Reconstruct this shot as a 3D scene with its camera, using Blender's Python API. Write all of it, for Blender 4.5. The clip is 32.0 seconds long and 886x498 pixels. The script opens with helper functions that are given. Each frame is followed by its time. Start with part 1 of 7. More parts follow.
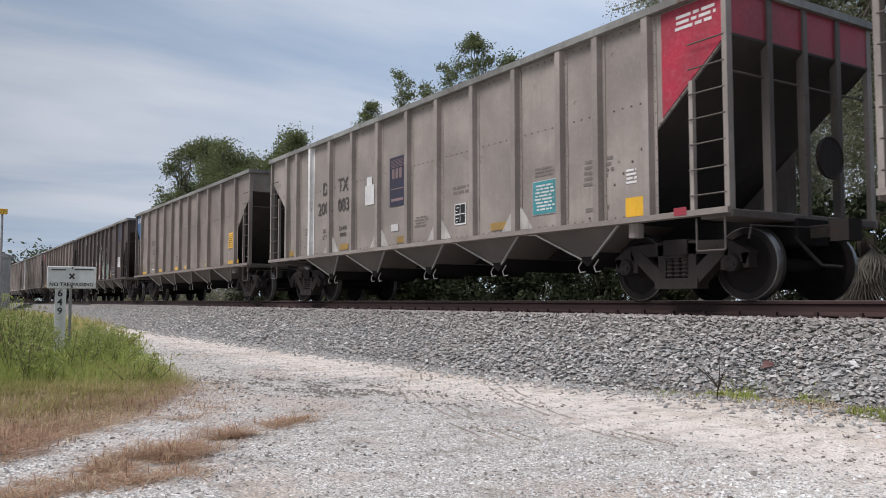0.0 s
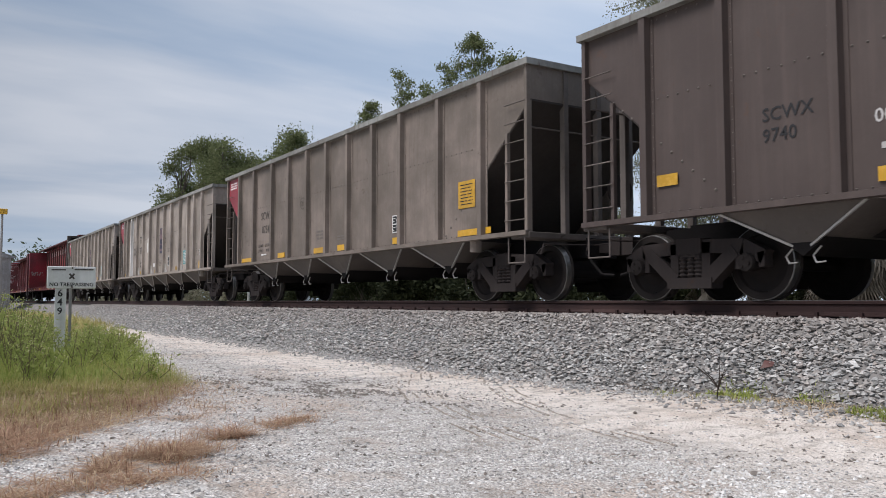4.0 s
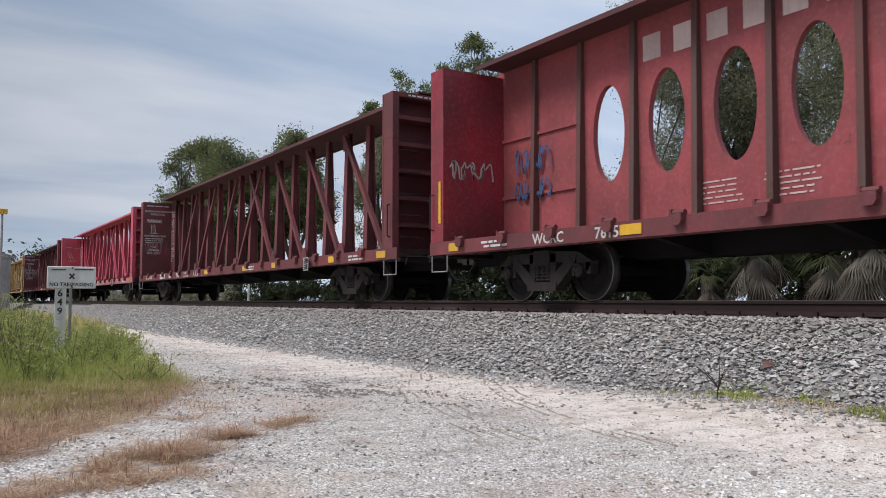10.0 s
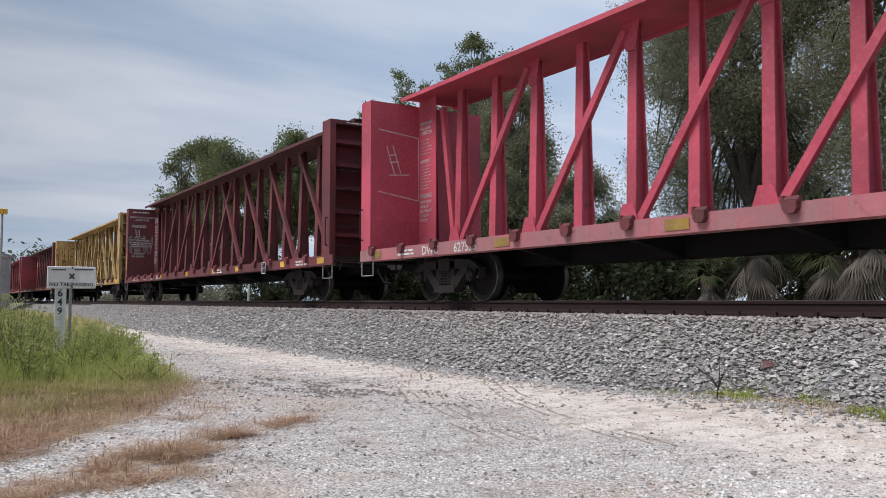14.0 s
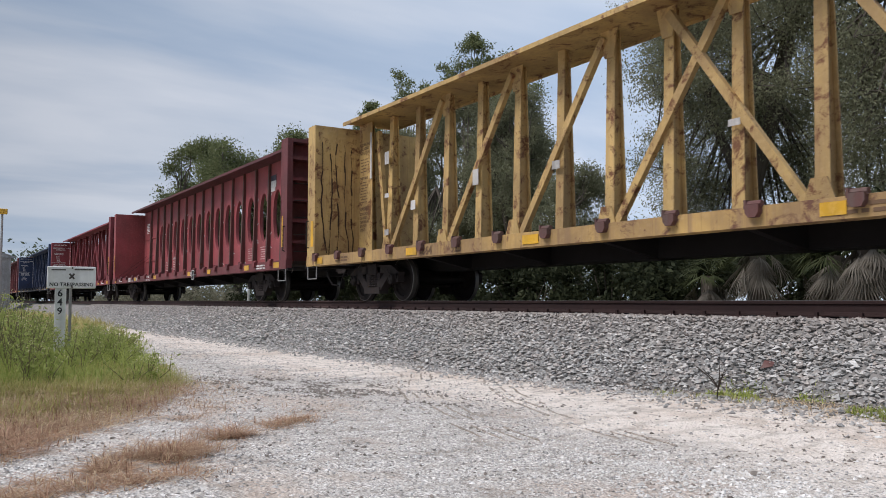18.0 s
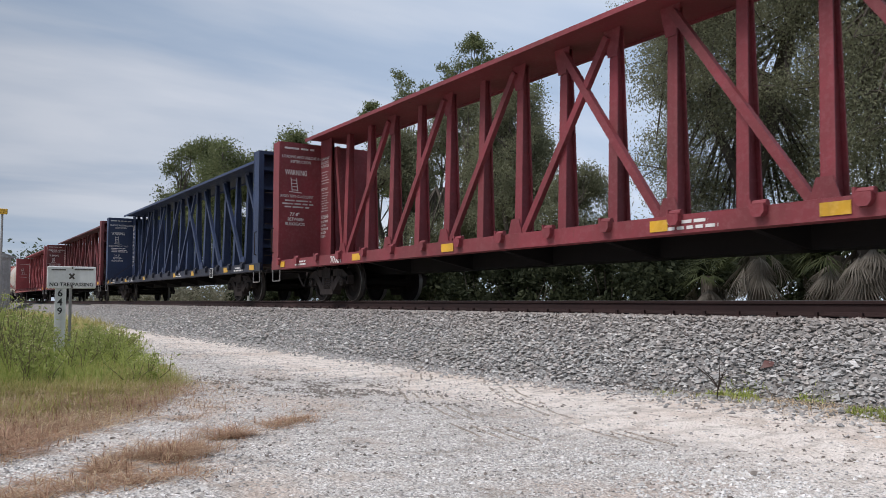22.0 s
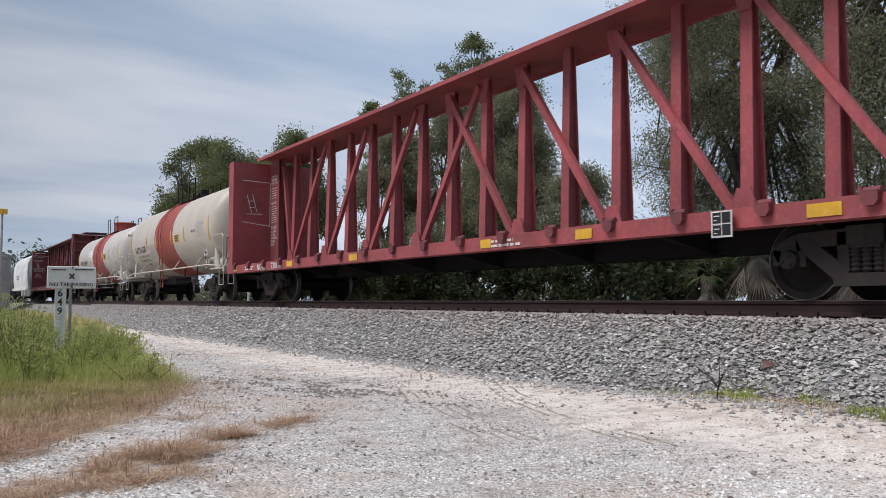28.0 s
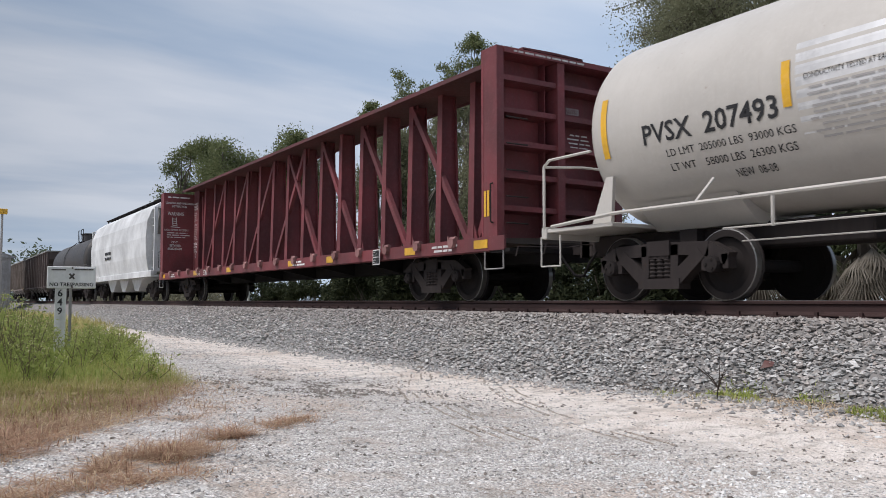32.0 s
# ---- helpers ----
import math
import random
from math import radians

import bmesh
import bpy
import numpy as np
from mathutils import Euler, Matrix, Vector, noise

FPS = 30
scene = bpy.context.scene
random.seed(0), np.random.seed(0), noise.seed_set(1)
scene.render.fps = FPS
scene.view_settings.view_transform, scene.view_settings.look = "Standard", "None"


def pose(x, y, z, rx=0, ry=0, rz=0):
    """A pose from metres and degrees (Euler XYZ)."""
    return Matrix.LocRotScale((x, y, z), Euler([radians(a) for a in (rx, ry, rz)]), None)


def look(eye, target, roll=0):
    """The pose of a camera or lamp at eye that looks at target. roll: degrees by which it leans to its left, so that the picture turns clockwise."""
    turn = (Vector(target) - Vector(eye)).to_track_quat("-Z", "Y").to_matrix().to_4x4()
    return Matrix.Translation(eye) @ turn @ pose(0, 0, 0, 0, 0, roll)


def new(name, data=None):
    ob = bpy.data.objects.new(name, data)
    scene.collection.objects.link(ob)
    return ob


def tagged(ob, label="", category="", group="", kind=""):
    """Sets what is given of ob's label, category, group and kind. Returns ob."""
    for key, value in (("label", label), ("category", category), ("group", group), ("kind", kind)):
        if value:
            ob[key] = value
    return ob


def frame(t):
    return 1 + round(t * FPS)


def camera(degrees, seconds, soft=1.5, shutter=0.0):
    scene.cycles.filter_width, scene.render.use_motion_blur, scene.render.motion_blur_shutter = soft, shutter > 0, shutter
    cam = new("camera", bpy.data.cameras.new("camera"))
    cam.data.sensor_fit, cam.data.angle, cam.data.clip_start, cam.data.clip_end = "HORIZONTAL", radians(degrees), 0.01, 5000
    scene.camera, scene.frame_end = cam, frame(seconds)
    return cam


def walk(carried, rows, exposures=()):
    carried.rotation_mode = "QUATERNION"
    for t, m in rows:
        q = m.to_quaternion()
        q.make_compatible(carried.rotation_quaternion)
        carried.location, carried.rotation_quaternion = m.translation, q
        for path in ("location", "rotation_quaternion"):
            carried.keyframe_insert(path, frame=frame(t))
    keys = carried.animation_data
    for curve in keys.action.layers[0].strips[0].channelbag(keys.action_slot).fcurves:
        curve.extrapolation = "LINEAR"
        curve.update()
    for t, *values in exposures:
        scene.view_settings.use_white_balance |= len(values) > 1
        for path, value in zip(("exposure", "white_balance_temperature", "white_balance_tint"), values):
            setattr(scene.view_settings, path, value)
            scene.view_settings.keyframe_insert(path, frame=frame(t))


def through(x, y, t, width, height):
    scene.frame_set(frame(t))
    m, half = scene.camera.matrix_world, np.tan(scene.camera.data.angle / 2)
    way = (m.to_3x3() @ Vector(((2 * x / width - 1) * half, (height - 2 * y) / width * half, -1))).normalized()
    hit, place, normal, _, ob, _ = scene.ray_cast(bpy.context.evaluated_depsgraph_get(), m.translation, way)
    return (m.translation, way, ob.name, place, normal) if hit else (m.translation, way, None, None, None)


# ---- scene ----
# The track runs along x, the train goes towards +x, the camera stands still beside it.
RAIL_Z = 0.955          # top of the rails
TRACK_Y = 9.45          # centre line of the track
SPEED = 11.5            # metres a second
SECONDS = 32.0

cam = camera(56.8, SECONDS, soft=0.7, shutter=0.05)
EYE = (0.0, 0.0, 0.95)
AIM = (-math.cos(radians(32.4)) * 10, math.sin(radians(32.4)) * 10, 0.95 + 10 * math.tan(radians(3.63)))
walk(cam, [(0, look(EYE, AIM)), (SECONDS, look(EYE, AIM))], [(0, 0.26, 6500, 13.5), (SECONDS, 0.26, 6500, 13.5)])

# ---------------------------------------------------------------- light
SUN_EL, SUN_AZ = 55.0, 192.0
world = bpy.data.worlds.new("overcast_sky")
scene.world = world
world.use_nodes = True
wn, wl = world.node_tree.nodes, world.node_tree.links
wn.clear()


def wnode(kind, **kw):
    n = wn.new(kind)
    for k, v in kw.items():
        n.inputs[k].default_value = v
    return n


w_out = wn.new("ShaderNodeOutputWorld")
w_bg = wn.new("ShaderNodeBackground")
w_sky = wn.new("ShaderNodeTexSky")
w_sky.sky_type = "NISHITA"
w_sky.sun_disc = False
w_sky.sun_elevation, w_sky.sun_rotation = radians(SUN_EL), radians(SUN_AZ)
w_scale = wn.new("ShaderNodeVectorMath")
w_scale.operation = "SCALE"
w_scale.inputs["Scale"].default_value = 0.06
wl.new(w_sky.outputs[0], w_scale.inputs[0])
# a flat cloud deck seen in perspective: direction divided by its height
w_tc = wn.new("ShaderNodeTexCoord")
w_sep = wn.new("ShaderNodeSeparateXYZ")
wl.new(w_tc.outputs["Generated"], w_sep.inputs[0])
w_h = wn.new("ShaderNodeMath"); w_h.operation = "MAXIMUM"; w_h.inputs[1].default_value = 0.0
wl.new(w_sep.outputs["Z"], w_h.inputs[0])
w_h2 = wn.new("ShaderNodeMath"); w_h2.operation = "ADD"; w_h2.inputs[1].default_value = 0.10
wl.new(w_h.outputs[0], w_h2.inputs[0])
w_dx = wn.new("ShaderNodeMath"); w_dx.operation = "DIVIDE"
w_dy = wn.new("ShaderNodeMath"); w_dy.operation = "DIVIDE"
wl.new(w_sep.outputs["X"], w_dx.inputs[0]); wl.new(w_h2.outputs[0], w_dx.inputs[1])
wl.new(w_sep.outputs["Y"], w_dy.inputs[0]); wl.new(w_h2.outputs[0], w_dy.inputs[1])
w_cmb = wn.new("ShaderNodeCombineXYZ")
wl.new(w_dx.outputs[0], w_cmb.inputs[0]); wl.new(w_dy.outputs[0], w_cmb.inputs[1])
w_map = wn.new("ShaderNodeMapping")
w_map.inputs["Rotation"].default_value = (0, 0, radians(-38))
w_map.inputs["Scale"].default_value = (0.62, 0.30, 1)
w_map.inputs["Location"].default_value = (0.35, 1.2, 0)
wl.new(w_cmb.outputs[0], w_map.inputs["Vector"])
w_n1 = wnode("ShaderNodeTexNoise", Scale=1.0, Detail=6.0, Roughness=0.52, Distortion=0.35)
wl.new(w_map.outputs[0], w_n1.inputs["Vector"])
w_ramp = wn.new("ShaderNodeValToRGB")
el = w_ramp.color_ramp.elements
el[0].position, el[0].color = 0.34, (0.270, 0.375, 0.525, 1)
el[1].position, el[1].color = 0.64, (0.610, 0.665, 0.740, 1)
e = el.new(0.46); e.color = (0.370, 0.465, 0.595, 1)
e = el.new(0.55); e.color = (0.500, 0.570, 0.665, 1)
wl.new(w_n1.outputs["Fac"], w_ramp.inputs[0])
# the deck is brighter and whiter low over the horizon
w_low = wn.new("ShaderNodeMapRange")
w_low.inputs["From Min"].default_value, w_low.inputs["From Max"].default_value = 0.0, 0.12
w_low.inputs["To Min"].default_value, w_low.inputs["To Max"].default_value = 0.55, 0.0
wl.new(w_sep.outputs["Z"], w_low.inputs["Value"])
w_mixl = wn.new("ShaderNodeMix"); w_mixl.data_type = "RGBA"
w_mixl.inputs[7].default_value = (0.60, 0.73, 0.86, 1)
wl.new(w_low.outputs[0], w_mixl.inputs[0]); wl.new(w_ramp.outputs[0], w_mixl.inputs[6])
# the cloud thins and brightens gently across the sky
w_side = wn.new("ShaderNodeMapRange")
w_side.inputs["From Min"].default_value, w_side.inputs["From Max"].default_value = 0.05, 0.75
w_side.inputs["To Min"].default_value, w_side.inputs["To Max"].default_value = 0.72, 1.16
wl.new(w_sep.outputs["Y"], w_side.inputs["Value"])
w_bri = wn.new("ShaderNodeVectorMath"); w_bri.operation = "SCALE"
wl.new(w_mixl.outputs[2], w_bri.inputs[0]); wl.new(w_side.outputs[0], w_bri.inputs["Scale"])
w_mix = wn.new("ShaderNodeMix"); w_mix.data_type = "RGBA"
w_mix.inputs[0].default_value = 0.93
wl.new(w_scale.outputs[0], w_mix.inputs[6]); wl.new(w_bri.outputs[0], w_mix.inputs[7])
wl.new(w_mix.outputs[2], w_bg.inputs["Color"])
w_bg.inputs["Strength"].default_value = 1.0
wl.new(w_bg.outputs[0], w_out.inputs["Surface"])

sun_data = bpy.data.lights.new("sun", "SUN")
sun_data.energy, sun_data.angle, sun_data.color = 2.5, radians(30), (1.0, 0.975, 0.955)
sun = new("sun", sun_data)
sun.rotation_euler = (radians(90 - SUN_EL), 0, radians(180 - SUN_AZ))


# ---------------------------------------------------------------- mesh helpers
def part(name, bm, material, parent=None, label="", smooth=False):
    """One mesh object of a bmesh, under its thing or part."""
    data = bpy.data.meshes.new(name)
    bm.to_mesh(data)
    bm.free()
    return put(name, data, material, parent, label, smooth)


def put(name, data, material, parent=None, label="", smooth=False):
    if material is not None and not data.materials:
        data.materials.append(material)
    if smooth:
        data.shade_smooth()
    ob = new(name, data)
    if parent is not None:
        ob.parent = parent
    if label:
        ob["label"] = label
    return ob


def thing(name, m, label, category, group="", kind=""):
    ob = new(name)
    ob.empty_display_size = 0.3
    ob.matrix_basis = m
    return tagged(ob, label, category, group, kind)


def quads(bm, vs, faces):
    made = [bm.verts.new(v) for v in vs]
    for f in faces:
        bm.faces.new([made[i] for i in f])
    return made


def box(bm, x0, x1, y0, y1, z0, z1):
    quads(bm, [(x0, y0, z0), (x1, y0, z0), (x1, y1, z0), (x0, y1, z0), (x0, y0, z1), (x1, y0, z1), (x1, y1, z1), (x0, y1, z1)],
          [(3, 2, 1, 0), (4, 5, 6, 7), (0, 1, 5, 4), (1, 2, 6, 5), (2, 3, 7, 6), (3, 0, 4, 7)])
    return bm


def block(x0, x1, y0, y1, z0, z1, bevel=0.0):
    bm = box(bmesh.new(), x0, x1, y0, y1, z0, z1)
    if bevel:
        bmesh.ops.bevel(bm, geom=list(bm.edges), offset=bevel, segments=1, affect="EDGES")
    return bm


def prism(bm, pts, a0, a1, axis="y"):
    """Extrude an outline, given in the other two axes, from a0 to a1."""
    def at(p, a):
        return {"x": (a, p[0], p[1]), "y": (p[0], a, p[1]), "z": (p[0], p[1], a)}[axis]
    n = len(pts)
    vs = [bm.verts.new(at(p, a0)) for p in pts] + [bm.verts.new(at(p, a1)) for p in pts]
    bm.faces.new(vs[:n]); bm.faces.new(vs[n:][::-1])
    for i in range(n):
        bm.faces.new((vs[i], vs[i + n], vs[(i + 1) % n + n], vs[(i + 1) % n]))
    bmesh.ops.recalc_face_normals(bm, faces=list(bm.faces))
    return bm


def rod(bm, p0, p1, r, n=6, r1=None):
    """A round bar between two points."""
    p0, p1 = Vector(p0), Vector(p1)
    d = p1 - p0
    if d.length < 1e-6:
        return bm
    q = d.to_track_quat("Z", "Y").to_matrix()
    r1 = r if r1 is None else r1
    a, b = [], []
    for i in range(n):
        w = 2 * math.pi * i / n
        v = Vector((math.cos(w), math.sin(w), 0))
        a.append(bm.verts.new(p0 + q @ (v * r)))
        b.append(bm.verts.new(p1 + q @ (v * r1)))
    for i in range(n):
        bm.faces.new((a[i], a[(i + 1) % n], b[(i + 1) % n], b[i]))
    bm.faces.new(a[::-1]); bm.faces.new(b)
    return bm


def rods(path, r, n=6):
    bm = bmesh.new()
    for p, q in zip(path, path[1:]):
        rod(bm, p, q, r, n)
    return bm


def beam(bm, p0, p1, w, d, side=(0, 1, 0)):
    """A flat bar between two points: width w across it, depth d along side."""
    p0, p1, side = Vector(p0), Vector(p1), Vector(side)
    u = (p1 - p0).normalized()
    c = u.cross(side).normalized() * (w / 2)
    s = side.normalized() * (d / 2)
    vs = [p + i * c + j * s for p in (p0, p1) for i, j in ((-1, -1), (1, -1), (1, 1), (-1, 1))]
    quads(bm, vs, [(3, 2, 1, 0), (4, 5, 6, 7), (0, 1, 5, 4), (1, 2, 6, 5), (2, 3, 7, 6), (3, 0, 4, 7)])
    bmesh.ops.recalc_face_normals(bm, faces=list(bm.faces))
    return bm


def lathe(bm, prof, axis="y", n=24, centre=(0, 0, 0), caps=True):
    """Turn a profile of (along, radius) about an axis through centre."""
    rings = []
    cx, cy, cz = centre
    for a, r in prof:
        ring = []
        for i in range(n):
            w = 2 * math.pi * i / n
            u, v = r * math.cos(w), r * math.sin(w)
            p = (cx + u, cy + a, cz + v) if axis == "y" else (cx + a, cy + u, cz + v) if axis == "x" else (cx + u, cy + v, cz + a)
            ring.append(bm.verts.new(p))
        rings.append(ring)
    for p, q in zip(rings, rings[1:]):
        for i in range(n):
            bm.faces.new((p[i], p[(i + 1) % n], q[(i + 1) % n], q[i]))
    if caps:
        bm.faces.new(rings[0]); bm.faces.new(rings[-1])
    bmesh.ops.recalc_face_normals(bm, faces=list(bm.faces))
    return bm


KEEP = {}


def shared(key, make, material):
    """A mesh that alike pieces share."""
    if key not in KEEP:
        bm = make()
        data = bpy.data.meshes.new(key[0])
        bm.to_mesh(data); bm.free()
        data.materials.append(material)
        KEEP[key] = data
    return KEEP[key]


def soup(name, verts, faces, material):
    data = bpy.data.meshes.new(name)
    data.from_pydata(verts, [], faces)
    data.materials.append(material)
    return data


# ---------------------------------------------------------------- materials
def material(name):
    m = bpy.data.materials.new(name)
    m.use_nodes = True
    t = m.node_tree
    return m, t.nodes, t.links, t.nodes["Principled BSDF"]


def node(ns, kind, **kw):
    n = ns.new(kind)
    for k, v in kw.items():
        n.inputs[k].default_value = v
    return n


def mixed(ns, ls, fac, a, b, mode="MIX"):
    """A colour mix; a and b are sockets or colours."""
    n = ns.new("ShaderNodeMix")
    n.data_type, n.blend_type = "RGBA", mode
    for i, v in ((0, fac), (6, a), (7, b)):
        if isinstance(v, (int, float)):
            n.inputs[i].default_value = v
        elif isinstance(v, tuple):
            n.inputs[i].default_value = (*v[:3], 1)
        else:
            ls.new(v, n.inputs[i])
    return n.outputs[2]


def ramp(ns, ls, src, lo, hi, a=0.0, b=1.0):
    n = node(ns, "ShaderNodeMapRange", **{"From Min": lo, "From Max": hi, "To Min": a, "To Max": b})
    ls.new(src, n.inputs["Value"])
    return n.outputs[0]


def coords(ns, ls, scale=(1, 1, 1), shift=True):
    """Object coordinates in metres, shifted from object to object."""
    tc = ns.new("ShaderNodeTexCoord")
    mp = node(ns, "ShaderNodeMapping", Scale=scale)
    ls.new(tc.outputs["Object"], mp.inputs["Vector"])
    if shift:
        oi = ns.new("ShaderNodeObjectInfo")
        sc = node(ns, "ShaderNodeMath"); sc.operation = "MULTIPLY"; sc.inputs[1].default_value = 37.0
        ls.new(oi.outputs["Random"], sc.inputs[0])
        ls.new(sc.outputs[0], mp.inputs["Location"])
    return mp.outputs[0]


def fuzz(ns, ls, vec, scale, detail=4.0, rough=0.55, dist=0.0):
    n = node(ns, "ShaderNodeTexNoise", Scale=scale, Detail=detail, Roughness=rough, Distortion=dist)
    ls.new(vec, n.inputs["Vector"])
    return n.outputs["Fac"]


def relief(ns, ls, bsdf, height, strength=0.3, distance=0.01):
    b = node(ns, "ShaderNodeBump", Strength=strength, Distance=distance)
    ls.new(height, b.inputs["Height"])
    ls.new(b.outputs[0], bsdf.inputs["Normal"])


def paint(name, colour, rust=0.25, dirt=0.35, rough=0.6, rust_col=(0.10, 0.045, 0.025), dirt_col=(0.12, 0.105, 0.09), streak=0.5, mottle=1.0):
    """Weathered paint on steel: faded patches, rain streaks, rust blooms, dust."""
    m, ns, ls, bs = material(name)
    v = coords(ns, ls)
    big = fuzz(ns, ls, v, 0.7, 5, 0.6)
    fine = fuzz(ns, ls, v, 14.0, 6, 0.65)
    run = fuzz(ns, ls, coords(ns, ls, (7.0, 7.0, 0.45)), 1.0, 5, 0.6)
    drip = fuzz(ns, ls, coords(ns, ls, (22.0, 22.0, 0.9)), 1.0, 4, 0.6)
    lift = 0.09 * min(1.0, max(colour) * 3)
    faded = tuple(min(1, c * 0.85 + lift) for c in colour)
    dark = tuple(c * (1 - 0.38 * mottle) for c in colour)
    c = mixed(ns, ls, ramp(ns, ls, big, 0.36, 0.66), dark, colour)
    c = mixed(ns, ls, ramp(ns, ls, fine, 0.48, 0.75, 0, 0.6), c, faded)
    c = mixed(ns, ls, ramp(ns, ls, run, 0.50, 0.72, 0, streak), c, dirt_col)
    c = mixed(ns, ls, ramp(ns, ls, drip, 0.58, 0.72, 0, streak * 0.8), c, rust_col)
    c = mixed(ns, ls, ramp(ns, ls, big, 0.62, 0.4, 0, dirt), c, dirt_col)
    spots = fuzz(ns, ls, v, 3.1, 8, 0.72, 0.4)
    c = mixed(ns, ls, ramp(ns, ls, spots, 0.66 - rust * 0.22, 0.74 - rust * 0.2), c, rust_col)
    chips = fuzz(ns, ls, v, 9.0, 8, 0.75, 0.8)
    c = mixed(ns, ls, ramp(ns, ls, chips, 0.66, 0.70, 0, 0.8 * min(1.0, rust * 4)), c, rust_col)
    ls.new(c, bs.inputs["Base Color"])
    ls.new(ramp(ns, ls, fine, 0.3, 0.7, rough - 0.12, rough + 0.15), bs.inputs["Roughness"])
    bs.inputs["Specular IOR Level"].default_value = 0.35
    relief(ns, ls, bs, fuzz(ns, ls, v, 2.2, 5, 0.5), 0.25, 0.02)
    return m


def plain(name, colour, rough=0.6, metal=0.0, vary=0.25, scale=9.0):
    m, ns, ls, bs = material(name)
    v = coords(ns, ls)
    n1 = fuzz(ns, ls, v, scale, 6, 0.65)
    n2 = fuzz(ns, ls, v, scale * 0.12, 3, 0.5)
    c = mixed(ns, ls, ramp(ns, ls, n1, 0.3, 0.75, 0, vary), colour, tuple(x * 0.45 for x in colour))
    c = mixed(ns, ls, ramp(ns, ls, n2, 0.35, 0.7, 0, vary), c, tuple(min(1, x * 1.6 + 0.003) for x in colour))
    ls.new(c, bs.inputs["Base Color"])
    bs.inputs["Roughness"].default_value = rough
    bs.inputs["Metallic"].default_value = metal
    bs.inputs["Specular IOR Level"].default_value = 0.5 if metal else 0.25
    relief(ns, ls, bs, n1, 0.2, 0.008)
    return m


# truck and wheel steel: grimy, and darkened to include the shade below the car
M_STEEL = paint("truck_steel", (0.042, 0.035, 0.034), 0.3, 0.4, 0.85, (0.050, 0.033, 0.026), (0.060, 0.050, 0.047))
M_WHEEL = plain("wheel_steel", (0.027, 0.023, 0.022), 0.9, 0.0)
M_TREAD = plain("wheel_tread", (0.24, 0.23, 0.22), 0.4, 0.8, 0.1)
M_DARK = plain("underframe_black", (0.020, 0.018, 0.018), 0.9)
for m in (M_STEEL, M_WHEEL, M_DARK):
    m.node_tree.nodes["Principled BSDF"].inputs["Specular IOR Level"].default_value = 0.10
M_WHITE = paint("white_lettering", (0.86, 0.84, 0.82), 0.02, 0.10, 0.7, streak=0.15)
M_BLACKLET = plain("black_lettering", (0.030, 0.030, 0.032), 0.6)
M_GREYLET = plain("grey_lettering", (0.085, 0.075, 0.068), 0.7)
M_YELLOW = paint("reflector_yellow", (0.85, 0.47, 0.03), 0.05, 0.12, 0.4, streak=0.15)
M_YELLOWD = paint("grimy_reflector", (0.50, 0.30, 0.05), 0.2, 0.5, 0.6, (0.14, 0.07, 0.04), (0.20, 0.14, 0.08), 0.5)
M_FAINTLET = plain("faint_grey_print", (0.17, 0.15, 0.135), 0.7)
M_BROWNLET = plain("brown_print", (0.15, 0.092, 0.055), 0.7)
M_BLANK = plain("placard_black", (0.02, 0.02, 0.02), 0.5)
M_BARE = plain("galvanised_bars", (0.30, 0.29, 0.28), 0.6, 0.3)
# ---------------------------------------------------------------- ground, ballast, rails
def ballast_z(y):
    """Height of the ballast bed across the track."""
    d = abs(y - TRACK_Y)
    if d < 1.70:
        return 0.742
    return 0.742 - (d - 1.70) * 0.515


def ease(t):
    t = max(0.0, min(1.0, t))
    return t * t * (3 - 2 * t)


def dirt(x, y):
    """Gentle swells of the yard, which climbs a little towards the ballast foot."""
    rise = 0.095 * ease((x + 8.6) / 5.0) * ease((y - 4.7) / 1.8)
    return rise + 0.03 * noise.noise((x * 0.35, y * 0.35, 0)) + 0.012 * noise.noise((x * 1.4, y * 1.4, 3))


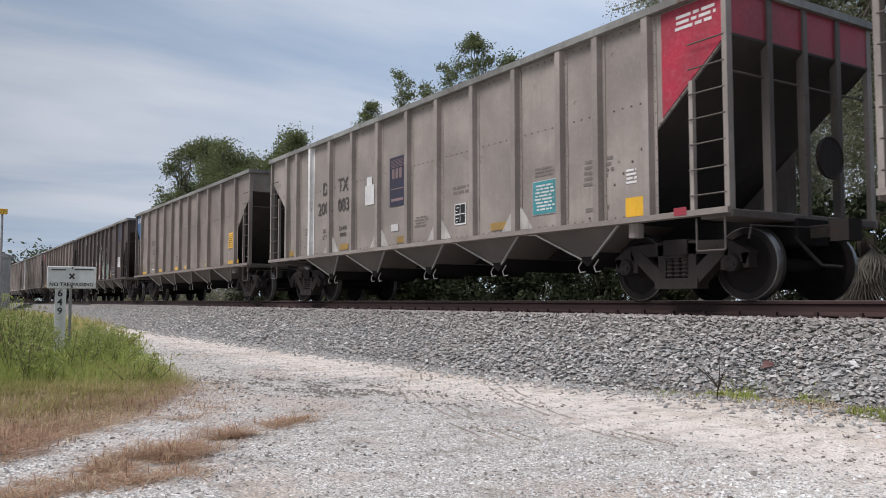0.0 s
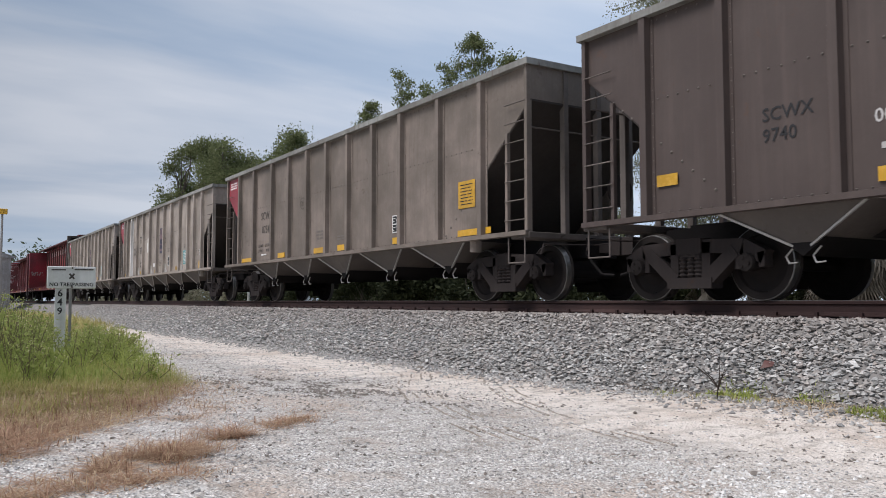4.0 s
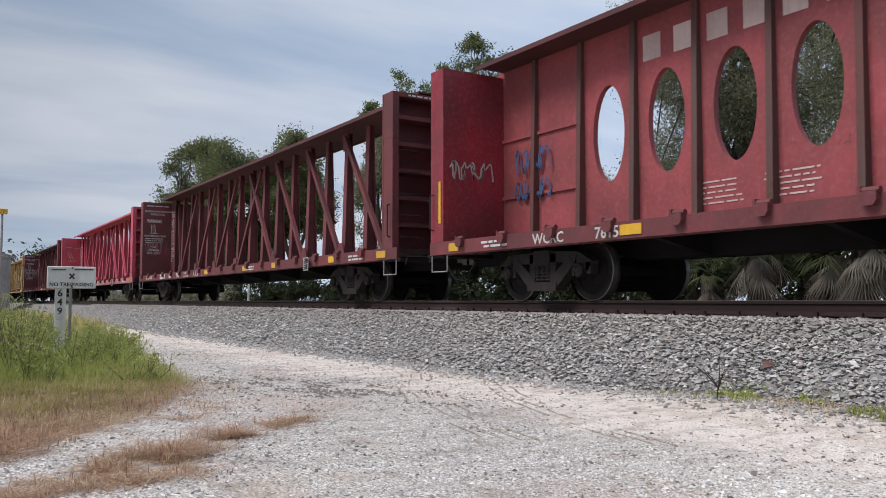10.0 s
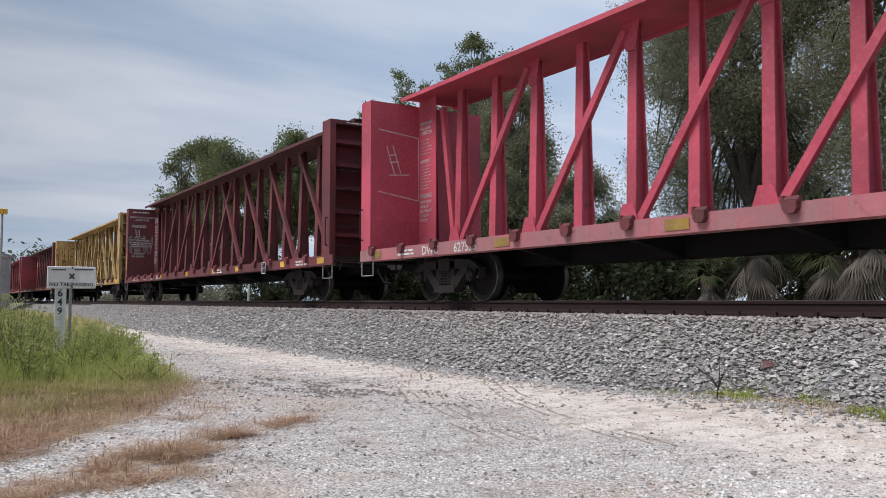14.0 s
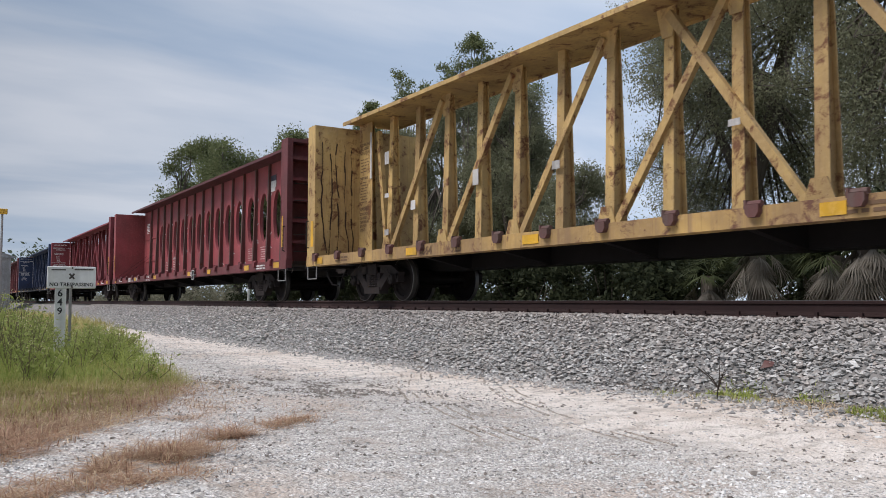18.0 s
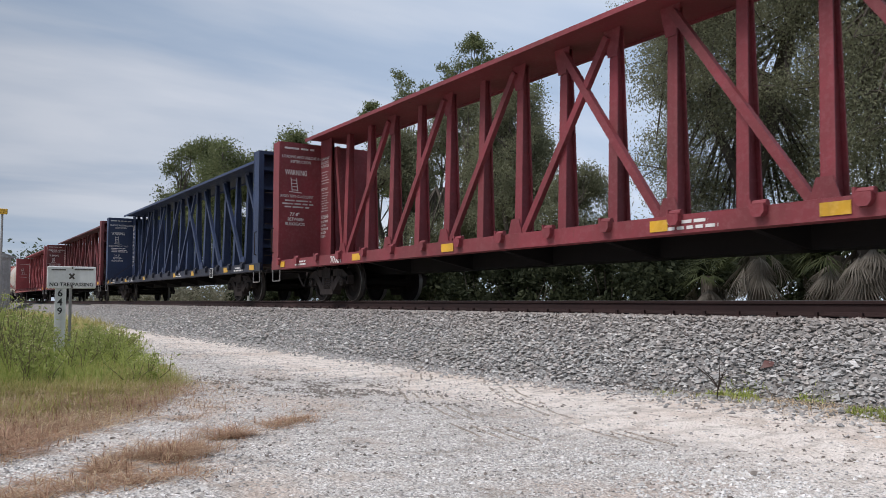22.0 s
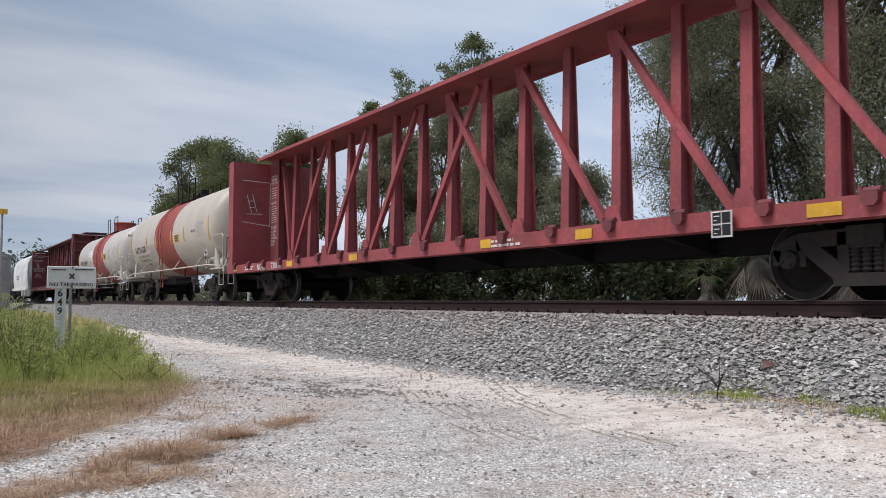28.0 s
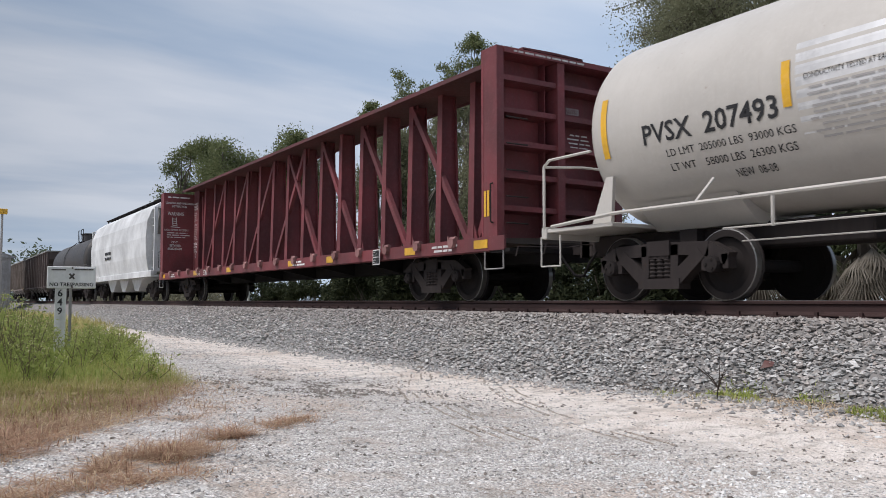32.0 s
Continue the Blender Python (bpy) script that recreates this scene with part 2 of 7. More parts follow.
def yard_material():
    m, ns, ls, bs = material("limestone_yard")
    v = coords(ns, ls, shift=False)
    broad = fuzz(ns, ls, v, 0.45, 4, 0.55, 0.6)
    mid = fuzz(ns, ls, v, 2.6, 6, 0.62)
    fine = fuzz(ns, ls, v, 75.0, 6, 0.8)
    sandc = mixed(ns, ls, ramp(ns, ls, mid, 0.35, 0.7), (0.72, 0.645, 0.58), (0.95, 0.88, 0.815))
    grit = fuzz(ns, ls, v, 140.0, 3, 0.7)
    sandc = mixed(ns, ls, ramp(ns, ls, grit, 0.53, 0.66, 0, 0.42), sandc, (0.30, 0.27, 0.24))
    # loose gravel: two sizes of pebble with dark gaps between them
    pebs = []
    for size in (46.0, 105.0):
        vo = node(ns, "ShaderNodeTexVoronoi", Scale=size)
        ls.new(v, vo.inputs["Vector"])
        vs = ns.new("ShaderNodeSeparateColor"); ls.new(vo.outputs["Color"], vs.inputs[0])
        peb = mixed(ns, ls, ramp(ns, ls, vs.outputs[0], 0.1, 0.9), (0.30, 0.280, 0.260), (0.99, 0.96, 0.925))
        pebs.append((mixed(ns, ls, ramp(ns, ls, vo.outputs["Distance"], 0.35, 0.70, 0, 0.72), peb, (0.12, 0.106, 0.092)), vo.outputs["Distance"]))
    grav = mixed(ns, ls, ramp(ns, ls, fuzz(ns, ls, v, 9.0, 4, 0.6), 0.42, 0.58), pebs[0][0], pebs[1][0])
    grav = mixed(ns, ls, ramp(ns, ls, fine, 0.44, 0.60, 0.0, 0.52), grav, (0.96, 0.895, 0.83))
    geo = ns.new("ShaderNodeNewGeometry")
    sep = ns.new("ShaderNodeSeparateXYZ"); ls.new(geo.outputs["Position"], sep.inputs[0])
    # driven sand lies along the way beside the track, gravel on both sides of it
    off = node(ns, "ShaderNodeMath"); off.operation = "SUBTRACT"; off.inputs[1].default_value = 5.35
    ls.new(sep.outputs["Y"], off.inputs[0])
    aw = node(ns, "ShaderNodeMath"); aw.operation = "ABSOLUTE"; ls.new(off.outputs[0], aw.inputs[0])
    wob = node(ns, "ShaderNodeMath"); wob.operation = "MULTIPLY_ADD"; wob.inputs[1].default_value = 4.0
    ls.new(broad, wob.inputs[0]); ls.new(aw.outputs[0], wob.inputs[2])
    c = mixed(ns, ls, ramp(ns, ls, wob.outputs[0], 2.55, 3.55), sandc, grav)
    # damp and earthy blotches, stretched by traffic
    c = mixed(ns, ls, ramp(ns, ls, mid, 0.53, 0.66, 0, 0.70), c, (0.30, 0.255, 0.215))
    soil = fuzz(ns, ls, coords(ns, ls, (0.8, 1.5, 1), False), 0.75, 7, 0.66, 0.5)
    c = mixed(ns, ls, ramp(ns, ls, soil, 0.50, 0.64, 0, 0.58), c, (0.55, 0.435, 0.355))
    crumbs = fuzz(ns, ls, coords(ns, ls, (9.0, 16.0, 9.0), False), 1.0, 6, 0.72, 0.3)
    c = mixed(ns, ls, ramp(ns, ls, crumbs, 0.565, 0.64, 0, 0.78), c, (0.19, 0.16, 0.135))
    # wheel ruts: fine parallel lines along the way that cars take
    wv = node(ns, "ShaderNodeTexWave", Scale=1.6, Distortion=7.0, Detail=4.0)
    wv.inputs["Detail Scale"].default_value = 0.8
    ls.new(coords(ns, ls, (0.5, 1.2, 1), False), wv.inputs["Vector"])
    c = mixed(ns, ls, ramp(ns, ls, wv.outputs["Fac"], 0.80, 1.0, 0, 0.34), c, (0.36, 0.315, 0.27))
    # grass and leaf litter take over away from the yard
    green = mixed(ns, ls, mid, (0.10, 0.115, 0.035), (0.22, 0.18, 0.09))
    far = ramp(ns, ls, sep.outputs["Y"], 13.0, 14.5)
    c = mixed(ns, ls, far, c, green)
    ls.new(c, bs.inputs["Base Color"])
    bs.inputs["Roughness"].default_value = 0.95
    bs.inputs["Specular IOR Level"].default_value = 0.15
    h = node(ns, "ShaderNodeMath"); h.operation = "ADD"
    ls.new(pebs[0][1], h.inputs[0]); ls.new(crumbs, h.inputs[1])
    relief(ns, ls, bs, h.outputs[0], 0.7, 0.022)
    return m


def stone_material(name, lo, hi, tint, dust=None):
    m, ns, ls, bs = material(name)
    geo = ns.new("ShaderNodeNewGeometry")
    v = coords(ns, ls, shift=False)
    n1 = fuzz(ns, ls, v, 40.0, 4, 0.7)
    rp = ns.new("ShaderNodeValToRGB")
    e = rp.color_ramp.elements
    e[0].position, e[0].color = 0.0, (*lo, 1)
    e[1].position, e[1].color = 1.0, (*hi, 1)
    q = e.new(0.55); q.color = (*[(a + b) / 2 for a, b in zip(lo, hi)], 1)
    q = e.new(0.78); q.color = (*tint, 1)
    ls.new(geo.outputs["Random Per Island"], rp.inputs[0])
    c = mixed(ns, ls, ramp(ns, ls, n1, 0.35, 0.7, 0, 0.45), rp.outputs[0], tuple(x * 0.5 for x in lo))
    patchy = fuzz(ns, ls, v, 0.8, 3, 0.5)
    c = mixed(ns, ls, ramp(ns, ls, patchy, 0.5, 0.7, 0, 0.35), c, (0.42, 0.39, 0.35))
    if dust:
        geo2 = ns.new("ShaderNodeSeparateXYZ"); ls.new(geo.outputs["Position"], geo2.inputs[0])
        c = mixed(ns, ls, ramp(ns, ls, geo2.outputs["Y"], 7.0, 8.4, 0.0, 0.62), c, dust)
    ls.new(c, bs.inputs["Base Color"])
    bs.inputs["Roughness"].default_value = 0.9
    relief(ns, ls, bs, n1, 0.4, 0.006)
    return m


M_YARD = yard_material()
M_STONE = stone_material("ballast_granite", (0.21, 0.207, 0.200), (0.80, 0.79, 0.765), (0.44, 0.385, 0.35), (0.29, 0.235, 0.205))
M_PALE = stone_material("limestone_chips", (0.24, 0.225, 0.21), (0.98, 0.96, 0.94), (0.64, 0.585, 0.53))
M_RAIL = paint("rail_rust", (0.060, 0.032, 0.029), 0.3, 0.35, 0.85, (0.040, 0.023, 0.020), (0.048, 0.031, 0.029))
M_SHINE = plain("rail_head_steel", (0.42, 0.41, 0.40), 0.28, 0.95, 0.1)
M_TIE = plain("creosoted_timber", (0.055, 0.042, 0.034), 0.9)


def grid_sheet(name, xs, ys, height, mat):
    vs = [(x, y, height(x, y)) for y in ys for x in xs]
    n = len(xs)
    fs = [(j * n + i, j * n + i + 1, (j + 1) * n + i + 1, (j + 1) * n + i) for j in range(len(ys) - 1) for i in range(n - 1)]
    data = soup(name, vs, fs, mat)
    data.shade_smooth()
    return new(name, data)


def spread(lo, hi, step, far_lo, far_hi):
    near = [lo + step * i for i in range(int(round((hi - lo) / step)) + 1)]
    a = [far_lo * (0.5 ** k) for k in range(7) if far_lo * (0.5 ** k) < lo - 2]
    b = [far_hi * (0.5 ** k) for k in range(7) if far_hi * (0.5 ** k) > hi + 2]
    return a + near + b[::-1]


def ground_z(x, y):
    z = dirt(x, y) if -60 < x < 40 and -40 < y < 60 else 0.0
    if y > 13.2:
        z += min(0.45, (y - 13.2) * 0.2)
    if 6.0 < y < 12.9:
        z = min(z, ballast_z(y) - 0.05)
    return z


ground = tagged(grid_sheet("ground", spread(-40, 12, 0.25, -2500, 2500), spread(-12, 18, 0.25, -2500, 2500), ground_z, M_YARD),
                "pale limestone and sand yard with scattered gravel", "ground", kind="structure")

ys = [TRACK_Y - 3.35 + 0.12 * i for i in range(57)]
xs = [-600, -300, -160, -100] + [-70 + 0.5 * i for i in range(181)] + [40, 80, 200, 480]
bed = tagged(grid_sheet("ballast_bed", xs, ys, lambda x, y: ballast_z(y) - 0.03 + 0.03 * noise.noise((x * 1.3, y * 1.3, 5)), M_STONE),
             "grey crushed granite ballast shoulder along the track", "ballast", kind="structure")


M_BED = plain("ballast_fines", (0.20, 0.188, 0.178), 0.95, 0, 0.5, 20)
bed.data.materials[0] = M_BED


def rock_shape(rng):
    """A small angular stone: a squashed, cut octahedron."""
    pts = []
    for d in ((1, 0, 0), (-1, 0, 0), (0, 1, 0), (0, -1, 0), (0, 0, 1), (0, 0, -1)):
        k = rng.uniform(0.7, 1.2)
        pts.append([c * k + rng.uniform(-0.35, 0.35) for c in d])
    return np.array(pts)


ROCK_FACES = np.array([(0, 2, 4), (2, 1, 4), (1, 3, 4), (3, 0, 4), (2, 0, 5), (1, 2, 5), (3, 1, 5), (0, 3, 5)])
rock_rng = random.Random(5)
ROCKS = [rock_shape(rock_rng) for _ in range(40)]


def scatter(name, places, mat):
    """Stones at (x, y, z, size), joined into one mesh."""
    nr = np.random.RandomState(11)
    n = len(places)
    vs = np.empty((n, 6, 3))
    for i, (x, y, z, s) in enumerate(places):
        a = nr.uniform(0, 6.28)
        c, d = math.cos(a), math.sin(a)
        p = ROCKS[nr.randint(40)] * (s * nr.uniform(0.75, 1.25, 3) * np.array((1.12, 0.98, 0.66)))
        tilt = nr.uniform(-0.4, 0.4)
        ct, st = math.cos(tilt), math.sin(tilt)
        p = np.c_[p[:, 0] * ct + p[:, 2] * st, p[:, 1], -p[:, 0] * st + p[:, 2] * ct]
        vs[i] = np.c_[p[:, 0] * c - p[:, 1] * d + x, p[:, 0] * d + p[:, 1] * c + y, p[:, 2] + z]
    fs = (ROCK_FACES[None] + 6 * np.arange(n)[:, None, None]).reshape(-1, 3)
    return new(name, soup(name, vs.reshape(-1, 3).tolist(), fs.tolist(), mat))


def rails_and_ties():
    prof = [(-0.075, 0), (0.075, 0), (0.075, 0.012), (0.02, 0.03), (0.009, 0.05), (0.009, 0.125), (0.035, 0.140), (0.037, 0.165), (0.030, 0.178),
            (-0.030, 0.178), (-0.037, 0.165), (-0.035, 0.140), (-0.009, 0.125), (-0.009, 0.05), (-0.02, 0.03), (-0.075, 0.012)]
    for s in (-1, 1):
        y = TRACK_Y + s * 0.755
        r = thing("rail", pose(0, y, RAIL_Z - 0.178), "rusty brown steel rail with polished running surface", "rail", "pair of rails", "structure")
        part("rail_body", prism(bmesh.new(), prof, -600, 480, "x"), M_RAIL, r)
        part("running_surface", block(-600, 480, -0.028, 0.028, 0.1775, 0.1795), M_SHINE, r)
        for i in range(70):
            x = -30 + 0.53 * i
            put("tie_plate", shared(("tie_plate",), lambda: box(box(box(bmesh.new(), -0.10, 0.10, -0.18, 0.18, -0.02, 0.0), -0.02, 0.02, -0.11, -0.075, 0.0, 0.045), -0.02, 0.02, 0.075, 0.11, 0.0, 0.045), M_RAIL), None, r).location = (x, 0, 0)
    for i in range(70):
        x = -30 + 0.53 * i
        t = put("railway_tie", shared(("railway_tie",), lambda: box(bmesh.new(), -0.115, 0.115, -1.29, 1.29, -0.17, -0.02), M_TIE), None)
        t.location = (x, TRACK_Y, RAIL_Z - 0.178)
        tagged(t, "dark creosoted timber tie under the rails", "railway tie", "ties under the rails")


rails_and_ties()
# ---------------------------------------------------------------- railway cars
# In a car's own space: x forward, z from the top of the rails, the camera on the -y side.
WHEEL_R = 0.457
CARS, WHEELSETS = [], []


def lettering(string, size, mat, parent, x, z, y, squeeze=1.0, name="lettering", label="", end=False, align="LEFT", bold=0.0022):
    """Painted characters; end=True puts them on a wall that faces forwards."""
    cu = bpy.data.curves.new(name, "FONT")
    cu.body, cu.size, cu.align_x, cu.resolution_u, cu.offset = string, size, align, 2, bold
    tmp = bpy.data.objects.new(name, cu)
    data = bpy.data.meshes.new_from_object(tmp)
    bpy.data.objects.remove(tmp); bpy.data.curves.remove(cu)
    data.materials.clear()
    m = Matrix.Diagonal((squeeze, 1, 1, 1))
    m = (pose(x, y, z, 90, 0, 90) if end else pose(x, y, z, 90, 0, 0)) @ m
    data.transform(m)
    return put(name, data, mat, parent, label)


def bars(rng, mat, parent, x0, x1, z0, z1, n, y, end=False, name="lettering", fill=0.55, label=""):
    """Rows of small print that cannot be read: plain bars broken into words."""
    bm = bmesh.new()
    h = (z1 - z0) / n
    for i in range(n):
        z = z1 - h * (i + 0.5)
        a = x0 + rng.random() * 0.12 * (x1 - x0)
        stop = x1 - rng.random() * 0.25 * (x1 - x0)
        while a < stop:
            w = min(rng.uniform(0.5, 2.2) * h * 2.0, stop - a)
            q = [(a, z - h * fill / 2), (a + w, z - h * fill / 2), (a + w, z + h * fill / 2), (a, z + h * fill / 2)]
            quads(bm, [(y, p, r) if end else (p, y, r) for p, r in q], [(0, 1, 2, 3)])
            a += w + h * 0.5
    return part(name, bm, mat, parent, label)


def patch(mat, parent, x0, x1, z0, z1, y, name="reflector", label="", t=0.006):
    return put(name, shared((name, round(x0, 3), round(x1, 3), round(z0, 3), round(z1, 3), round(y, 3), mat.name),
                            lambda: box(bmesh.new(), x0, x1, y - t, y, z0, z1), mat), None, parent, label)


def placard(parent, x, z, y, s=0.30):
    """The black consolidated data panel in its white frame."""
    p = patch(M_WHITE, parent, x, x + s, z, z + s * 1.05, y, "data_panel", "white-framed black data panel")
    bm = bmesh.new()
    for i in range(2):
        for j in range(2):
            a, b = x + s * (0.08 + 0.45 * i), z + s * (0.08 + 0.48 * j)
            box(bm, a, a + s * 0.40, y - 0.010, y - 0.006, b, b + s * 0.43)
    part("panel_field", bm, M_BLANK, p)
    bm = bmesh.new()
    for j in range(5):
        box(bm, x + s * 0.14, x + s * (0.3 + 0.1 * (j % 3)), y - 0.013, y - 0.010, z + s * (0.15 + 0.17 * j), z + s * (0.19 + 0.17 * j))
    part("print", bm, M_WHITE, p)


def wheelset_mesh():
    bm = bmesh.new()
    for s in (-1, 1):
        lathe(bm, [(s * 0.83, 0.36), (s * 0.83, 0.43), (s * 0.825, 0.455), (s * 0.735, 0.459), (s * 0.715, 0.483), (s * 0.695, 0.478), (s * 0.69, 0.40),
                   (s * 0.735, 0.37), (s * 0.755, 0.25), (s * 0.715, 0.15), (s * 0.70, 0.09)], "y", 36, caps=False)
        lathe(bm, [(s * 0.83, 0.360), (s * 0.785, 0.345), (s * 0.765, 0.24), (s * 0.80, 0.14), (s * 0.83, 0.10), (s * 0.835, 0.06)], "y", 36, caps=False)
        lathe(bm, [(s * 0.70, 0.09), (s * 1.14, 0.075)], "y", 12)
    rod(bm, (0, -0.8, 0), (0, 0.8, 0), 0.085, 12)
    for s in (-1, 1):
        lathe(bm, [(s * 0.96, 0.10), (s * 1.10, 0.115), (s * 1.14, 0.105), (s * 1.15, 0.06)], "y", 14)
        for k in range(3):
            a = k * 2.094
            rod(bm, (0.06 * math.cos(a), s * 1.14, 0.06 * math.sin(a)), (0.06 * math.cos(a), s * 1.165, 0.06 * math.sin(a)), 0.018, 6)
    n = len(bm.faces)
    for s in (-1, 1):
        lathe(bm, [(s * 0.833, 0.446), (s * 0.829, 0.4575), (s * 0.735, 0.4610)], "y", 36, caps=False)
    bm.faces.ensure_lookup_table()
    for f in list(bm.faces)[n:]:
        f.material_index = 1
    return bm


def sideframe_mesh(s):
    """A cast side frame: top member, two sloping tension arms, pedestal jaws, two window openings."""
    bm = bmesh.new()
    y0, y1 = (s * 0.92, s * 1.08)
    def seg(p, q, w0, w1, d=0.0):
        a, b = Vector((p[0], 0, p[1])), Vector((q[0], 0, q[1]))
        u = (b - a).normalized(); c = Vector((-u.z, 0, u.x))
        pts = [a + c * w0 / 2, a - c * w0 / 2, b - c * w1 / 2, b + c * w1 / 2]
        prism(bm, [(v.x, v.z) for v in pts], y0 - s * d, y1 + s * d)
    for k in (-1, 1):
        seg((k * 1.10, 0.52), (k * 0.80, 0.66), 0.17, 0.20)
        seg((k * 0.82, 0.665), (0, 0.70), 0.18, 0.17)
        seg((k * 0.70, 0.62), (k * 0.24, 0.25), 0.17, 0.20, 0.01)
        seg((k * 0.26, 0.74), (k * 0.25, 0.24), 0.13, 0.13)
        seg((k * 1.06, 0.58), (k * 1.08, 0.40), 0.10, 0.08)
        seg((k * 0.76, 0.58), (k * 0.74, 0.38), 0.10, 0.08)
    seg((-0.36, 0.225), (0.36, 0.225), 0.14, 0.14, 0.03)
    seg((-0.20, 0.70), (0.20, 0.70), 0.20, 0.20, 0.03)
    return bm


def spring_mesh(s):
    prof = [(0.30 + 0.0262 * i, 0.064 if i % 2 else 0.044) for i in range(12)]
    return lathe(bmesh.new(), prof, "z", 12, (0, s * 1.05, 0))


def truck(car, x, ends=True):
    """A three-piece truck (bogie) with two wheelsets."""
    b = put("truck", shared(("truck",), lambda: box(box(bmesh.new(), -0.17, 0.17, -1.1, 1.1, 0.56, 0.74), -0.22, 0.22, -0.3, 0.3, 0.70, 0.86), M_STEEL), None, car)
    b.location = (x, 0, 0)
    for s in (-1, 1):
        put("side_frame", shared(("side_frame", s), lambda: sideframe_mesh(s), M_STEEL), None, b)
        for k in (-1, 0, 1):
            put("coil_spring", shared(("coil_spring", s), lambda: spring_mesh(s), M_STEEL), None, b).location = (k * 0.125, 0, 0)
    put("brake_beam", shared(("brake_beam",), lambda: rod(rod(bmesh.new(), (0.36, -0.8, 0.35), (0.36, 0.8, 0.35), 0.05), (-0.36, -0.8, 0.35), (-0.36, 0.8, 0.35), 0.05), M_STEEL), None, b)
    for k in (-1, 1):
        w = put("wheelset", shared(("wheelset",), wheelset_mesh, M_WHEEL), None, b)
        if len(w.data.materials) < 2:
            w.data.materials.append(M_TREAD)
        w.matrix_parent_inverse = Matrix.Translation((k * 0.889, 0, WHEEL_R))
        WHEELSETS.append(w)
    return b


def coupler(car, x, s):
    bm = bmesh.new()
    box(bm, *sorted((x, x + s * 0.42)), -0.07, 0.07, 0.78, 0.94)
    box(bm, *sorted((x + s * 0.36, x + s * 0.60)), -0.16, 0.10, 0.72, 0.99)
    rod(bm, (x + s * 0.55, 0.10, 0.74), (x + s * 0.55, 0.10, 0.97), 0.06, 8)
    part("coupler", bm, M_STEEL, car)
    part("air_hose", rods([(x, -0.32, 0.78), (x + s * 0.18, -0.34, 0.60), (x + s * 0.34, -0.30, 0.42), (x + s * 0.55, -0.22, 0.40)], 0.024), M_DARK, car)
    part("uncoupling_lever", rods([(x + s * 0.10, -1.35, 0.72), (x + s * 0.10, -1.30, 0.88), (x + s * 0.12, -0.25, 0.90), (x + s * 0.3, -0.1, 0.92)], 0.012), M_STEEL, car)


def ladder(car, xa, xb, ya, yb, z0, z1, n, mat, r=0.014, stile=None):
    if stile:
        for x, y in ((xa, ya), (xb, yb)):
            part("ladder_stile", block(x - stile / 2, x + stile / 2, y - stile / 2, y + stile / 2, z0 - 0.1, z1 + 0.1), mat, car)
    for i in range(n):
        z = z0 + (z1 - z0) * i / (n - 1)
        put("ladder_rung", shared(("ladder_rung", xa, xb, ya, yb, r, mat.name), lambda: rod(bmesh.new(), (xa, ya, 0), (xb, yb, 0), r), mat), None, car).location = (0, 0, z)


def stirrup(car, x, z, mat, w=0.36, h=0.36, y=-1.42):
    part("sill_step", rods([(x - w / 2, y, z), (x - w / 2, y, z - h), (x + w / 2, y, z - h), (x + w / 2, y, z)], 0.013), mat, car)


# ---------------- open-top coal hopper
POSTS = (-6.49, -5.22, -3.80, -2.58, -1.40, -0.25, 0.90, 2.10, 3.30, 4.72, 6.08)
POSTS_B = (-6.49, -5.82, -4.97, -3.84, -2.66, -1.45, -0.22, 0.88, 2.04, 3.23, 4.33, 5.13, 6.08)
H_END, H_TOP, H_SILL = 7.68, 3.83, 1.03
H_FRONT = 7.36


def slope_z(x):
    return 3.19 - 0.82 * ((H_FRONT if x > 0 else H_END) - abs(x))


def hopper_sheet(s):
    """The side sheet, cut off along the slope of the end floors."""
    y, low, k, f = s * 1.45, 1.08, 6.49, 6.08
    pts = [(-H_END, H_TOP - 0.1), (-H_END, slope_z(-H_END)), (-k, slope_z(-k)), (-k, low), (f, low), (f, slope_z(f)), (H_FRONT, slope_z(H_FRONT)), (H_FRONT, H_TOP - 0.1)]
    return prism(bmesh.new(), pts, y, y - s * 0.012)


def hopper_post(s):
    """A pressed hat-section post with flanges."""
    bm = bmesh.new()
    y = s * 1.45
    prism(bm, [(-0.055, y + s * 0.10), (0.055, y + s * 0.10), (0.075, y), (-0.075, y)], 1.06, H_TOP - 0.08, "z")
    box(bm, -0.125, 0.125, *sorted((y + s * 0.002, y + s * 0.010)), 1.06, H_TOP - 0.10)
    return bm


def hopper_rivets(s, posts):
    """Bolt heads beside the posts, along the seams and along the sill."""
    vs, fs = [], []
    def dot(x, z, r=0.019):
        b = len(vs)
        y = s * 1.455
        for i in range(6):
            a = math.pi / 3 * i
            vs.append((x + r * math.cos(a), y, z + r * math.sin(a)))
        vs.append((x, y + s * 0.012, z))
        fs.extend((b + i, b + (i + 1) % 6, b + 6) for i in range(6))
    for k, x in enumerate(posts):
        for e in (-0.105, 0.105):
            if (k + (e > 0)) % 3 == 0:
                continue
            z = 1.2
            while z < H_TOP - 0.15:
                dot(x + e, z); z += 0.155
    x = -6.3
    while x < 6.0:
        dot(x, 1.13, 0.014)
        if min(abs(x - p) for p in posts) > 0.13:
            dot(x, 2.62, 0.016); dot(x, H_TOP - 0.16, 0.015)
        x += 0.165
    for e in (-1, 1):
        x = 4.9
        while x < H_FRONT:
            if slope_z(e * x) > 1.15:
                dot(e * x, slope_z(e * x), 0.022)
            x += 0.17
    return vs, fs


